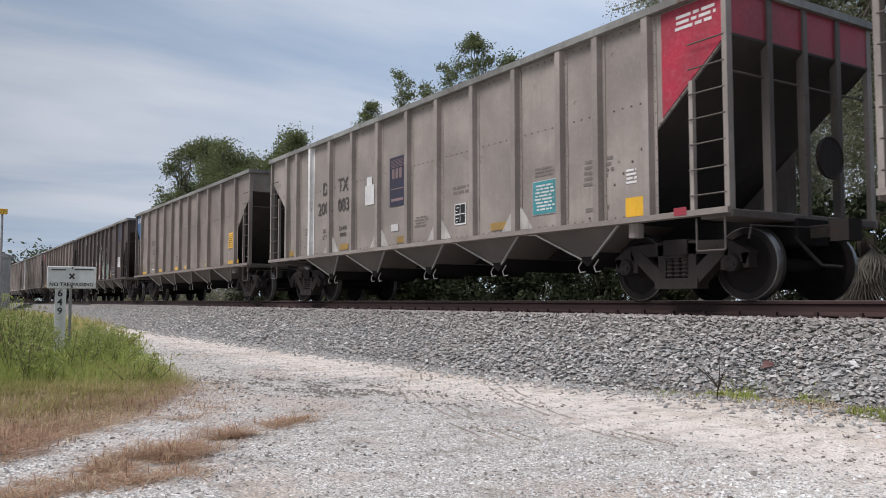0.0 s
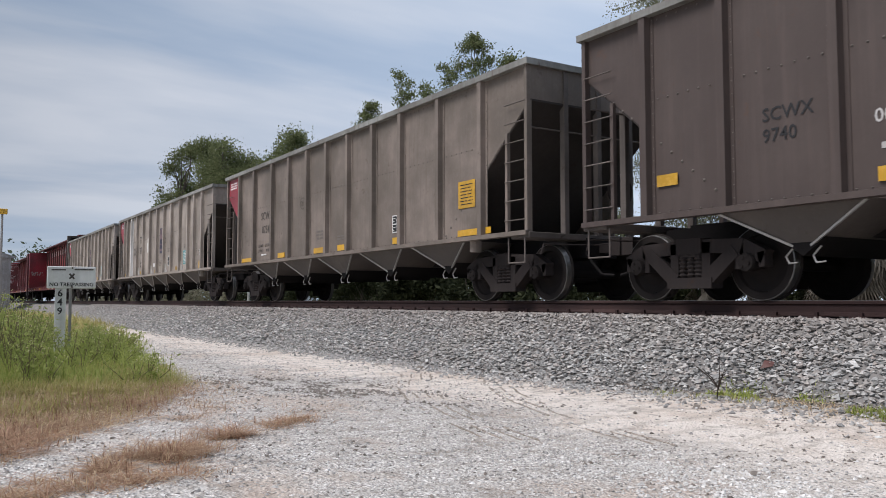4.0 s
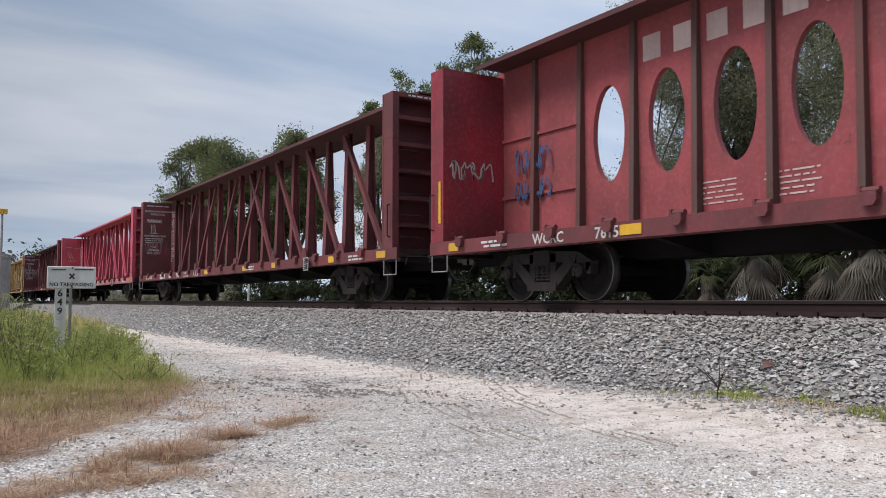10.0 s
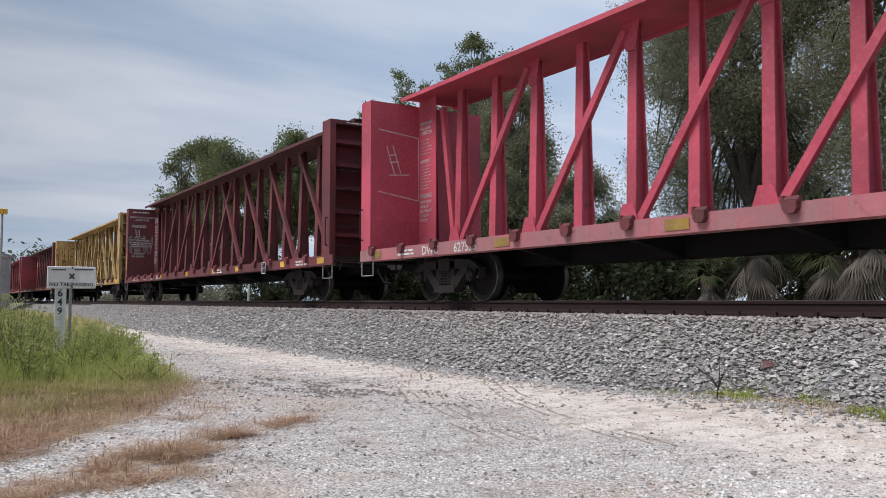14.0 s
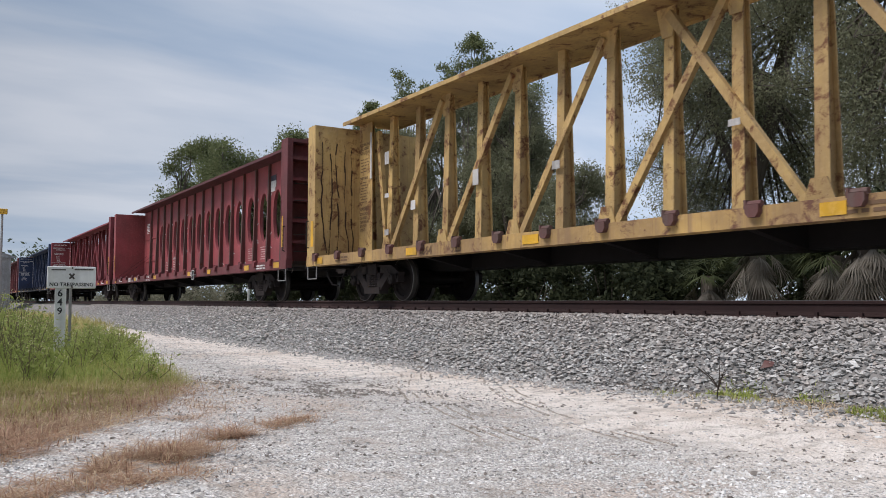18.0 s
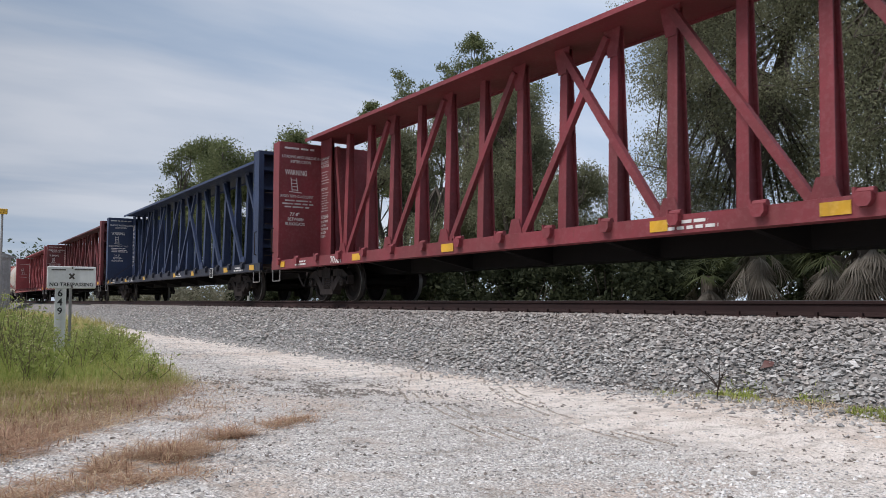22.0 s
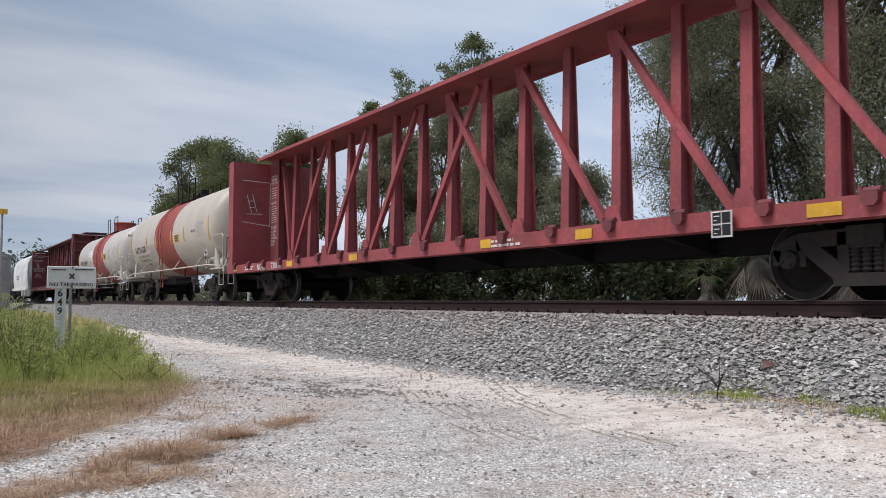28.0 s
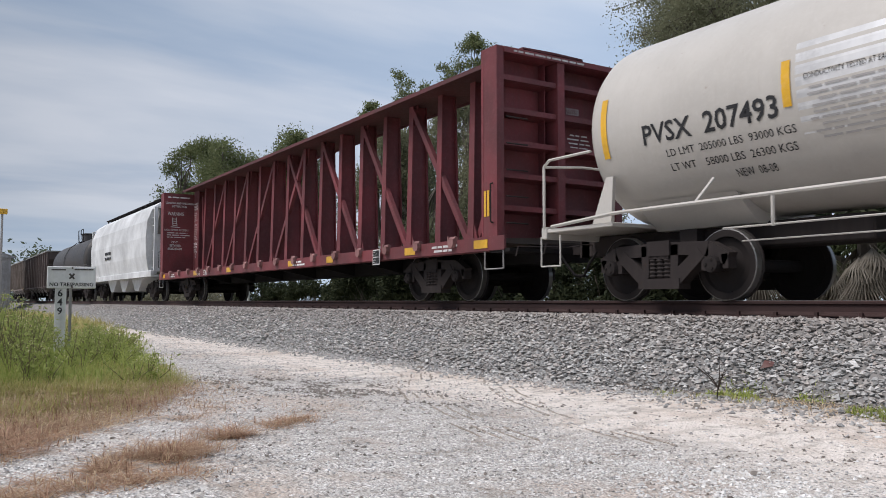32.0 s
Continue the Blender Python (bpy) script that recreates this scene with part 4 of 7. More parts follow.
    for i in range(9):
        if i < 4:
            y, z = -1.46, 0.58 + 0.33 * i
        else:
            a = 1.57 - 0.26 * (i - 4)
            y, z = -radius * math.sin(a) - 0.10, zc + radius * math.cos(a) + 0.04
        part("ladder_rung", rods([(lx - 0.22, y, z), (lx + 0.22, y, z)], 0.015), lad, car)
    t = zc + radius
    part("top_platform", block(b0 + 0.35, b1 - 0.3, -0.66, 0.66, t - 0.10, t - 0.06, 0.01), M_DARK, car)
    if dome:
        part("manway_dome", lathe(bmesh.new(), [(t - 0.05, 0.55), (t + 0.40, 0.55), (t + 0.42, 0.60), (t + 0.47, 0.60), (t + 0.50, 0.5)], "z", 28, ((b0 + b1) / 2 + 0.15, 0, 0)), lad, car)
    else:
        bm = lathe(bmesh.new(), [(t - 0.05, 0.42), (t + 0.12, 0.42), (t + 0.16, 0.36)], "z", 20, ((b0 + b1) / 2 + 0.3, 0, 0))
        for k in range(8):
            a = k * 0.785
            rod(bm, ((b0 + b1) / 2 + 0.3 + 0.4 * math.cos(a), 0.4 * math.sin(a), t), ((b0 + b1) / 2 + 0.3 + 0.4 * math.cos(a), 0.4 * math.sin(a), t + 0.22), 0.05, 6)
        rod(bm, ((b0 + b1) / 2 + 0.3, 0, t), ((b0 + b1) / 2 + 0.3, 0, t + 0.40), 0.14, 10)
        part("valve_cluster", bm, M_DARK, car)
    for x0, x1 in ((b0 + 0.2, b0 + 0.85), (b1 - 1.0, b1 - 0.15)):
        part("platform_rail", rods([(x0, -0.62, t - 0.08), (x0, -0.62, t + 0.62), (x0 + 0.10, -0.62, t + 0.72), (x1, -0.62, t + 0.72), (x1, -0.62, t - 0.08)], 0.020), M_DARK, car)
        part("platform_rail", rods([(x0, 0.62, t - 0.08), (x0, 0.62, t + 0.62), (x0 + 0.10, 0.62, t + 0.72), (x1, 0.62, t + 0.72), (x1, 0.62, t - 0.08)], 0.020), M_DARK, car)
    return car


# ---------------- covered hopper with curved sides
def covered_hopper(centre, label, length, mat, end_mat):
    car = thing("covered_hopper_car", pose(centre, TRACK_Y, RAIL_Z), label, "rail car", "train cars")
    CARS.append((car, centre))
    h = length / 2
    side = [(-1.45, 1.25), (-1.55, 1.9), (-1.58, 2.7), (-1.52, 3.4), (-1.30, 3.95), (-0.9, 4.25), (0.9, 4.25), (1.30, 3.95), (1.52, 3.4), (1.58, 2.7), (1.55, 1.9), (1.45, 1.25)]
    part("body", prism(bmesh.new(), side, -h + 0.9, h - 0.9, "x"), mat, car)
    for s in (-1, 1):
        part("side_sill", block(-h, h, *sorted((s * 1.40, s * 1.55)), 1.0, 1.26, 0.015), mat, car)
    for e in (-1, 1):
        part("end_slope", prism(bmesh.new(), [(e * (h - 0.9), 3.9), (e * (h - 0.2), 3.9), (e * (h - 0.2), 3.6), (e * (h - 2.4), 1.2), (e * (h - 2.8), 1.2)], -1.2, 1.2), end_mat, car)
        for y in (-1.35, 1.35):
            part("end_post", block(*sorted((e * (h - 0.18), e * (h - 0.08))), y - 0.06, y + 0.06, 1.1, 3.9), mat, car)
            ladder(car, e * (h - 0.13), e * (h - 0.7), y, y, 1.4, 3.5, 7, mat)
        part("roof_end", block(*sorted((e * (h - 0.9), e * (h - 0.1))), -1.3, 1.3, 3.88, 3.94), mat, car)
        part("end_platform", block(*sorted((e * (h - 1.0), e * (h + 0.0))), -1.45, 1.45, 1.0, 1.06), mat, car)
        part("draft_sill", block(*sorted((e * (h - 4), e * (h + 0.1))), -0.3, 0.3, 0.68, 1.0), M_DARK, car)
        coupler(car, e * (h + 0.1), e)
        truck(car, e * (h - 1.6))
    for x in (-h / 2.6, 0, h / 2.6):
        part("discharge_hopper", prism(bmesh.new(), [(x - 1.5, 1.25), (x - 0.35, 0.45), (x + 0.35, 0.45), (x + 1.5, 1.25)], -1.1, 1.1), mat, car)
    part("roof_walk", block(-h + 0.5, h - 0.5, -0.75, -0.35, 4.46, 4.50), M_DARK, car)
    part("roof_walk", block(-h + 0.5, h - 0.5, 0.35, 0.75, 4.46, 4.50), M_DARK, car)
    for i in range(12):
        x = -h + 1 + i * (length - 2) / 11
        put("walk_stay", shared(("walk_stay",), lambda: box(box(bmesh.new(), -0.03, 0.03, -0.75, -0.68, 4.20, 4.46), -0.03, 0.03, 0.68, 0.75, 4.20, 4.46), M_DARK), None, car).location = (x, 0, 0)
    part("roof_hatch", block(-h + 1.5, h - 1.5, -0.3, 0.3, 4.25, 4.36, 0.03), mat, car)
    return car
# ---------------------------------------------------------------- paints of the train
M_BOLT = plain("dark_bolt_heads", (0.135, 0.118, 0.105), 0.7)
# trough paint: coal grime, darkened further for the shade on its inward-leaning sides
M_GRIMESHADE = paint("shaded_coal_grime", (0.165, 0.140, 0.125), 0.2, 0.5, 0.75, (0.10, 0.08, 0.065), (0.12, 0.105, 0.095))
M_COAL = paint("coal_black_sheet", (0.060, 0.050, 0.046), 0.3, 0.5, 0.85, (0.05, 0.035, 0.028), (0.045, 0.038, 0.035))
# end-bay steel: grime plus the bay's shade, both put into the base colour
M_ENDPOST = paint("grimy_shaded_end_post", (0.165, 0.140, 0.125), 0.25, 0.5, 0.75, (0.07, 0.05, 0.04), (0.09, 0.075, 0.068))
M_GUSSET = paint("whitish_gusset", (0.58, 0.55, 0.51), 0.1, 0.35, 0.6)
M_EDGE = plain("worn_steel_edge", (0.48, 0.46, 0.44), 0.45, 0.5)
M_DECK = paint("worn_deck", (0.105, 0.075, 0.060), 0.4, 0.5, 0.8)
M_WINCH = paint("scuffed_pink_winch", (0.36, 0.18, 0.17), 0.3, 0.4, 0.7, (0.12, 0.05, 0.045), (0.16, 0.08, 0.075))
P_TAUPE = paint("taupe_hopper", (0.355, 0.308, 0.275), 0.10, 0.45, 0.62, (0.13, 0.10, 0.08), (0.23, 0.20, 0.175), 0.35)
P_TAUPE2 = paint("pale_taupe_hopper", (0.455, 0.392, 0.342), 0.12, 0.45, 0.62, (0.13, 0.10, 0.08), (0.21, 0.18, 0.155), 0.45)
P_BROWN = paint("brown_hopper", (0.255, 0.208, 0.178), 0.12, 0.5, 0.65, (0.10, 0.075, 0.06), (0.13, 0.11, 0.09), 0.4)
P_DUN = paint("dun_hopper", (0.300, 0.252, 0.222), 0.10, 0.45, 0.62, (0.13, 0.10, 0.08), (0.18, 0.155, 0.135), 0.35)
P_BLACK = paint("black_hopper", (0.078, 0.058, 0.052), 0.12, 0.5, 0.6, (0.095, 0.060, 0.046), (0.115, 0.088, 0.078), 0.45)
P_CHORD = paint("worn_grey_chord", (0.30, 0.30, 0.28), 0.2, 0.4)
P_RED = paint("red_end_panel", (0.44, 0.030, 0.060), 0.05, 0.2, 0.5, streak=0.15)
P_BLUE = paint("blue_end_panel", (0.035, 0.13, 0.32), 0.05, 0.2, 0.5, streak=0.15)
C_MAROON = paint("maroon_car", (0.39, 0.078, 0.086), 0.16, 0.3, 0.6, (0.10, 0.045, 0.03), (0.19, 0.07, 0.066), 0.3)
C_OXIDE = paint("oxide_red_car", (0.215, 0.050, 0.056), 0.22, 0.35, 0.65, (0.09, 0.036, 0.030), (0.085, 0.050, 0.047), 0.35)
C_PINKSILL = paint("grimy_pink_sill", (0.50, 0.16, 0.18), 0.25, 0.5, 0.65, (0.16, 0.07, 0.06), (0.34, 0.22, 0.21), 0.5)
C_PINK = paint("faded_red_car", (0.62, 0.092, 0.138), 0.06, 0.14, 0.55, (0.20, 0.06, 0.05), (0.42, 0.10, 0.12), 0.22)
C_RED = paint("red_car", (0.26, 0.044, 0.056), 0.12, 0.25, 0.6, (0.12, 0.05, 0.04), (0.20, 0.07, 0.065), 0.3)
C_WINE = paint("wine_car", (0.215, 0.047, 0.054), 0.12, 0.3, 0.6, (0.08, 0.035, 0.03), (0.09, 0.05, 0.05), 0.3)
C_YELLOW = paint("ochre_yellow_car", (0.64, 0.43, 0.165), 0.58, 0.34, 0.62, (0.17, 0.075, 0.035), (0.30, 0.19, 0.10), 0.45)
C_RUSTSILL = paint("rusted_ochre_sill", (0.56, 0.36, 0.13), 0.5, 0.4, 0.7, (0.15, 0.07, 0.045), (0.24, 0.15, 0.10), 0.6)
C_NAVY = paint("navy_car", (0.034, 0.054, 0.122), 0.05, 0.18, 0.5, (0.05, 0.035, 0.03), (0.045, 0.055, 0.085), 0.25)
C_INK = paint("ink_black_sill", (0.030, 0.034, 0.054), 0.08, 0.2, 0.55, (0.05, 0.03, 0.025), (0.04, 0.038, 0.04), 0.25)
C_SOOT = paint("sooty_bulkhead", (0.055, 0.045, 0.042), 0.25, 0.4, 0.65)
C_POST = paint("brownish_posts", (0.15, 0.055, 0.05), 0.3, 0.4, 0.7)
C_LACQUER = paint("bright_red_bulkhead", (0.34, 0.028, 0.045), 0.1, 0.3, 0.5, (0.08, 0.05, 0.045), (0.10, 0.06, 0.06), 0.3)
# chord red with dirt, darkened to hold the shade of the chord's underside
C_SHADECHORD = paint("shaded_red_chord", (0.130, 0.040, 0.044), 0.2, 0.35, 0.7, (0.07, 0.032, 0.03), (0.085, 0.044, 0.044))
T_CREAM = paint("cream_tank", (0.54, 0.485, 0.415), 0.02, 0.16, 0.42, (0.30, 0.20, 0.14), (0.38, 0.33, 0.28), 0.16, 0.3)
T_WHITE = paint("white_tank", (0.55, 0.52, 0.475), 0.02, 0.12, 0.40, (0.30, 0.22, 0.17), (0.40, 0.37, 0.33), 0.14, 0.3)
T_BAND = paint("red_brown_band", (0.36, 0.058, 0.038), 0.03, 0.15, 0.5, (0.2, 0.06, 0.04), (0.24, 0.08, 0.06), 0.25, 0.5)
T_BLACK = paint("black_tank", (0.045, 0.045, 0.048), 0.06, 0.3, 0.5)
T_GREYW = paint("white_covered_hopper", (0.78, 0.79, 0.79), 0.02, 0.10, 0.5, (0.3, 0.25, 0.2), (0.5, 0.49, 0.47), 0.15)
T_GREYEND = paint("grey_hopper_end", (0.34, 0.35, 0.35), 0.05, 0.3, 0.6)

# ---------------------------------------------------------------- the train, front to rear
h0 = hopper(3.2, "grey-brown steel coal hopper car, end ladders", P_TAUPE, None, P_CHORD)
h1 = hopper(-13.6, "taupe steel coal hopper car with red front end panel", P_TAUPE, None, P_CHORD, front=P_RED, streaks=(-4.97,), posts=POSTS_B, gussets=(-3.84, -1.45, 0.88, 3.23))
h2 = hopper(-30.36, "brown-grey coal hopper car with blue rear corner", P_DUN, None, P_CHORD, rear=P_BLUE)
h3 = hopper(-47.08, "black coal hopper car with graffiti on its side", P_BLACK, None, P_CHORD, posts=(-6.49, -5.25, -3.82, -2.58, -1.42, -0.25, 0.84, 1.98, 3.15, 4.68, 6.08))
h4 = hopper(-63.4, "brown-grey coal hopper car with red rear corner", P_BROWN, None, P_CHORD, rear=P_RED)
h5 = hopper(-79.9, "pale taupe coal hopper car with red rear corner", P_TAUPE2, None, P_CHORD, rear=P_RED, streaks=(-4.97,), posts=POSTS_B, gussets=(-3.84, -1.45, 0.88, 3.23))
h6 = hopper(-96.2, "pale taupe coal hopper car with red rear corner", P_TAUPE2, None, P_CHORD, rear=P_RED, posts=(-6.49, -5.66, -4.80, -3.66, -2.46, -1.25, -0.05, 0.98, 2.12, 3.27, 4.34, 5.13, 6.08), gussets=(-3.66, -1.25, 0.98, 3.27))
c7 = window_beam(-116.5, "maroon centre-beam car with oval web openings and black front bulkhead", C_MAROON, range(2, 16), C_SHADECHORD, C_OXIDE, C_POST, -0.22, ends=(C_SOOT, C_LACQUER))
c8 = centre_beam(-140.9, "dark oxide-red centre-beam flat car, empty, steel truss", C_OXIDE, chord=C_SHADECHORD)
c9 = centre_beam(-165.4, "faded bright red centre-beam flat car, empty", C_PINK, sill=C_PINKSILL, winch=C_OXIDE)
c10 = centre_beam(-189.95, "dark wine-red centre-beam flat car, empty", C_WINE, chord=C_SHADECHORD)
c11 = centre_beam(-214.35, "worn ochre-yellow centre-beam flat car, empty", C_YELLOW, sill=C_RUSTSILL, winch=C_POST)
# front bulkhead gets the darker oxide paint for grime and the shade in its recess
c12 = window_beam(-238.85, "maroon centre-beam car with oval web openings, white scrapes", C_MAROON, range(2, 15), C_SHADECHORD, C_OXIDE, C_POST, 0.46, ends=(C_OXIDE, None))
c13 = centre_beam(-262.75, "red centre-beam flat car, empty", C_RED)
c14 = centre_beam(-286.8, "navy blue centre-beam flat car, empty", C_NAVY, sill=C_INK, lag=-0.34)
c15 = centre_beam(-311.3, "dark oxide-red centre-beam flat car, empty", C_OXIDE, chord=C_SHADECHORD)
c16 = centre_beam(-335.6, "maroon centre-beam flat car, empty", C_MAROON, lag=-0.24)
t17 = tank_car(-354.95, "cream tank car with red-brown middle band and valves", 13.4, T_CREAM, T_BAND, 1.50, 2.55, (-1.62, 1.22), T_CREAM, dome=False, ladder_x=-0.45)
t18 = tank_car(-370.5, "white tank car with red-brown middle band and dome", 13.4, T_WHITE, T_BAND, 1.38, 2.47, (-1.25, 1.80), T_WHITE, ladder_x=0.75)
c19 = centre_beam(-390.3, "dark wine-red centre-beam flat car, empty", C_WINE, chord=C_SHADECHORD, winch=M_WINCH, deep=(0.25, 0.18))
g20 = covered_hopper(-410.4, "pale grey covered hopper car with curved sides", 15.0, T_GREYW, T_GREYEND)
t21 = tank_car(-427.2, "black tank car with top platform rails", 14.5, T_BLACK, None, 1.45, 2.55, (-1.2, 1.2), T_BLACK)
h22 = hopper(-444.0, "black coal hopper car at the end of the string", P_BLACK, None, P_CHORD)
h23 = hopper(-460.6, "brown-grey coal hopper car at the end of the string", P_BROWN, None, P_CHORD)
# ---------------------------------------------------------------- markings of the hopper cars
HS = -1.457                      # just proud of a hopper's side sheet
M_TEAL = paint("teal_decal", (0.055, 0.33, 0.36), 0.02, 0.1, 0.5, streak=0.1)
M_NAVYD = paint("dark_blue_plate", (0.034, 0.030, 0.062), 0.03, 0.15, 0.5, streak=0.1)
M_SCRIPT = paint("pale_spray_paint", (0.70, 0.68, 0.66), 0.0, 0.2, 0.7)
M_SCRATCH = plain("dark_brown_scratch", (0.060, 0.036, 0.026), 0.8, 0, 0.5, 4)
M_CREAMLET = paint("faded_cream_letters", (0.74, 0.56, 0.52), 0.05, 0.2, 0.6, (0.3, 0.1, 0.1), (0.5, 0.25, 0.24), 0.3)
M_GREYTAG = paint("grey_spray", (0.36, 0.33, 0.33), 0.0, 0.3, 0.7)
M_DIMTAG = paint("faded_spray", (0.30, 0.20, 0.21), 0.0, 0.2, 0.7)
M_DULLBLUE = paint("dull_blue_patch", (0.034, 0.042, 0.078), 0.05, 0.3, 0.6)
mr = random.Random(17)


def teal_board(car, x0, x1, z0, z1):
    p = patch(M_WHITE, car, x0 - 0.012, x1 + 0.012, z0 - 0.012, z1 + 0.012, HS, "notice_board", "teal notice board with white print")
    patch(M_TEAL, p, x0, x1, z0, z1, HS - 0.006, "board_field")
    bars(mr, M_WHITE, p, x0 + 0.04, x1 - 0.02, z0 + 0.04, z1 - 0.04, 8, HS - 0.014, name="print", fill=0.5)


def blue_plate(car, x0, x1, z0, z1):
    p = patch(M_NAVYD, car, x0, x1, z0, z1, HS, "emblem_plate", "dark blue emblem plate with pale device")
    w, h = x1 - x0, z1 - z0
    bm = bmesh.new()
    for i in range(6):
        z = z1 - h * (0.07 + 0.028 * i)
        box(bm, x0 + w * 0.1, x1 - w * 0.1, HS - 0.010, HS - 0.007, z, z + h * 0.010)
    for i in range(3):
        a = x0 + w * (0.16 + 0.23 * i)
        box(bm, a, a + w * 0.17, HS - 0.010, HS - 0.007, z0 + h * 0.56, z0 + h * 0.76)
    box(bm, x0 + w * 0.1, x1 - w * 0.1, HS - 0.010, HS - 0.007, z0 + h * 0.34, z0 + h * 0.36)
    box(bm, x0 + w * 0.12, x1 - w * 0.12, HS - 0.010, HS - 0.007, z0 + h * 0.10, z0 + h * 0.155)
    part("device", bm, M_DIMTAG, p)


def ring(car, x, z, r, mat):
    bm = bmesh.new()
    n = 28
    a = [bm.verts.new((x + r * math.cos(6.2832 * i / n), HS, z + r * math.sin(6.2832 * i / n))) for i in range(n)]
    b = [bm.verts.new((x + r * 0.9 * math.cos(6.2832 * i / n), HS, z + r * 0.9 * math.sin(6.2832 * i / n))) for i in range(n)]
    for i in range(n):
        bm.faces.new((a[i], a[(i + 1) % n], b[(i + 1) % n], b[i]))
    part("ring_mark", bm, mat, car)
    bars(mr, mat, car, x - r * 0.6, x + r * 0.6, z - r * 0.4, z + r * 0.5, 4, HS, name="print", fill=0.4)


def dj_marks(car, number, white_plate=False, plate_x=0.08, dx=0.0, ghost=False):
    ink = M_GREYLET
    if white_plate:
        patch(P_TAUPE2, car, -4.36, -3.84, 2.46, 2.86, HS, "repaint_patch", "freshly repainted square")
        patch(P_TAUPE2, car, -3.52, -2.98, 2.46, 2.86, HS, "repaint_patch", "freshly repainted square")
    lettering("DJ", 0.42, ink, car, -4.34 + dx, 2.50, HS - 0.008, 0.95, bold=0.006)
    lettering("TX", 0.42, ink, car, -3.49 + dx, 2.50, HS - 0.008, 0.95, bold=0.006)
    lettering("200", 0.42, ink, car, -4.60 + dx, 2.04, HS - 0.008, 0.95, bold=0.006)
    lettering(number, 0.42, ink, car, -3.49 + dx, 2.04, HS - 0.008, 0.95, bold=0.006)
    lettering("LD LMT", 0.14, ink, car, -4.32 + dx, 1.60, HS)
    lettering("LT WT", 0.14, ink, car, -4.32 + dx, 1.45, HS)
    lettering("236400", 0.14, ink, car, -3.45 + dx, 1.60, HS)
    lettering("49800", 0.14, ink, car, -3.40 + dx, 1.45, HS)
    blue_plate(car, plate_x, plate_x + 0.64, 1.90, 2.90)
    teal_board(car, 3.64, 4.24, 1.33, 1.83)
    placard(car, 1.40, 1.34, HS, 0.36)
    patch(M_WHITE, car, -0.95, -0.66, 1.40, 1.54, HS, "small_label")
    for a, b, z in ((-6.42, -5.98, 1.14), (-3.38, -2.94, 1.15), (-0.72, -0.36, 1.15), (2.5, 2.95, 1.16)):
        patch(M_YELLOWD, car, a, b, z, z + 0.13, HS)
    patch(M_YELLOW, car, 5.62, 6.08, 1.12, 1.38, HS)
    bars(mr, M_FAINTLET, car, 3.66, 4.2, 1.90, 2.06, 3, HS)
    bars(mr, M_FAINTLET, car, 4.78, 5.40, 1.62, 2.02, 5, HS)
    bars(mr, M_FAINTLET, car, 4.78, 5.40, 1.24, 1.34, 1, HS)
    bars(mr, M_FAINTLET, car, -0.02, 0.5, 1.40, 1.62, 4, HS)
    bars(mr, M_FAINTLET, car, 1.30, 1.95, 1.88, 2.05, 2, HS)
    bars(mr, M_WHITE, car, 5.62, 5.84, 1.56, 1.78, 4, HS)
    bars(mr, M_FAINTLET, car, -5.45, -4.85, 1.60, 1.80, 3, HS)


dj_marks(h1, "083", plate_x=-1.02)
dj_marks(h5, "077")
dj_marks(h6, "068", True)
for c in (h5, h1):
    patch(M_WHITE, c, -2.12, -1.70, 2.04, 2.46, HS, "faded_seal", "flaking white seal")
    patch(M_WHITE, c, -2.04, -1.80, 2.46, 2.64, HS, "faded_seal", "flaking white seal")
ring(h6, -1.78, 2.46, 0.21, M_GREYLET)
patch(M_WHITE, h6, -6.30, -6.10, 1.50, 1.66, HS, "small_label")
patch(P_RED, h1, 6.55, 6.75, 1.05, 1.15, -1.56, "red_tab")


def scw_marks(car, top, low, ink):
    if top:
        lettering(top, 0.30, ink, car, -4.76, 2.26, HS, 0.95, bold=0.004)
    lettering(low, 0.30, ink, car, -4.68, 1.88, HS, 0.95, bold=0.004)
    lettering("LD LMT", 0.11, ink, car, -4.95, 1.50, HS); lettering("237300", 0.11, ink, car, -4.42, 1.50, HS)
    lettering("LT WT", 0.11, ink, car, -4.95, 1.36, HS); lettering("48700", 0.11, ink, car, -4.36, 1.36, HS)
    patch(M_WHITE, car, -4.70, -4.30, 1.26, 1.30, HS, "small_label")
    patch(M_YELLOW, car, -6.36, -5.44, 1.13, 1.24, HS)
    for a, b in ((-3.44, -2.95), (-1.05, -0.5), (0.30, 0.95), (2.9, 3.3)):
        patch(M_YELLOW, car, a, b, 1.14, 1.27, HS)
    patch(M_YELLOW, car, 5.30, 6.30, 1.13, 1.24, HS)
    p = patch(M_YELLOW, car, 5.32, 5.84, 1.62, 2.10, HS, "notice_board", "yellow notice board with fine print")
    bars(mr, M_BLACKLET, p, 5.36, 5.80, 1.66, 2.06, 7, HS - 0.008, name="print", fill=0.3)
    placard(car, 2.90, 1.36, HS, 0.34)
    patch(M_WHITE, car, 4.55, 4.72, 1.36, 1.56, HS, "small_label")
    ring(car, -1.78, 2.44, 0.15, ink)
    bars(mr, M_FAINTLET, car, -0.95, -0.30, 1.46, 1.70, 3, HS)
    bars(mr, M_FAINTLET, car, 0.28, 0.95, 1.38, 1.50, 2, HS)
    bars(mr, M_SCRIPT, car, 6.02, 6.22, 1.42, 1.62, 4, HS)


scw_marks(h2, "SCWX", "9736", M_GREYLET)
scw_marks(h4, "SCWX", "0754", M_GREYLET)
scw_marks(h23, "", "9738", M_GREYLET)


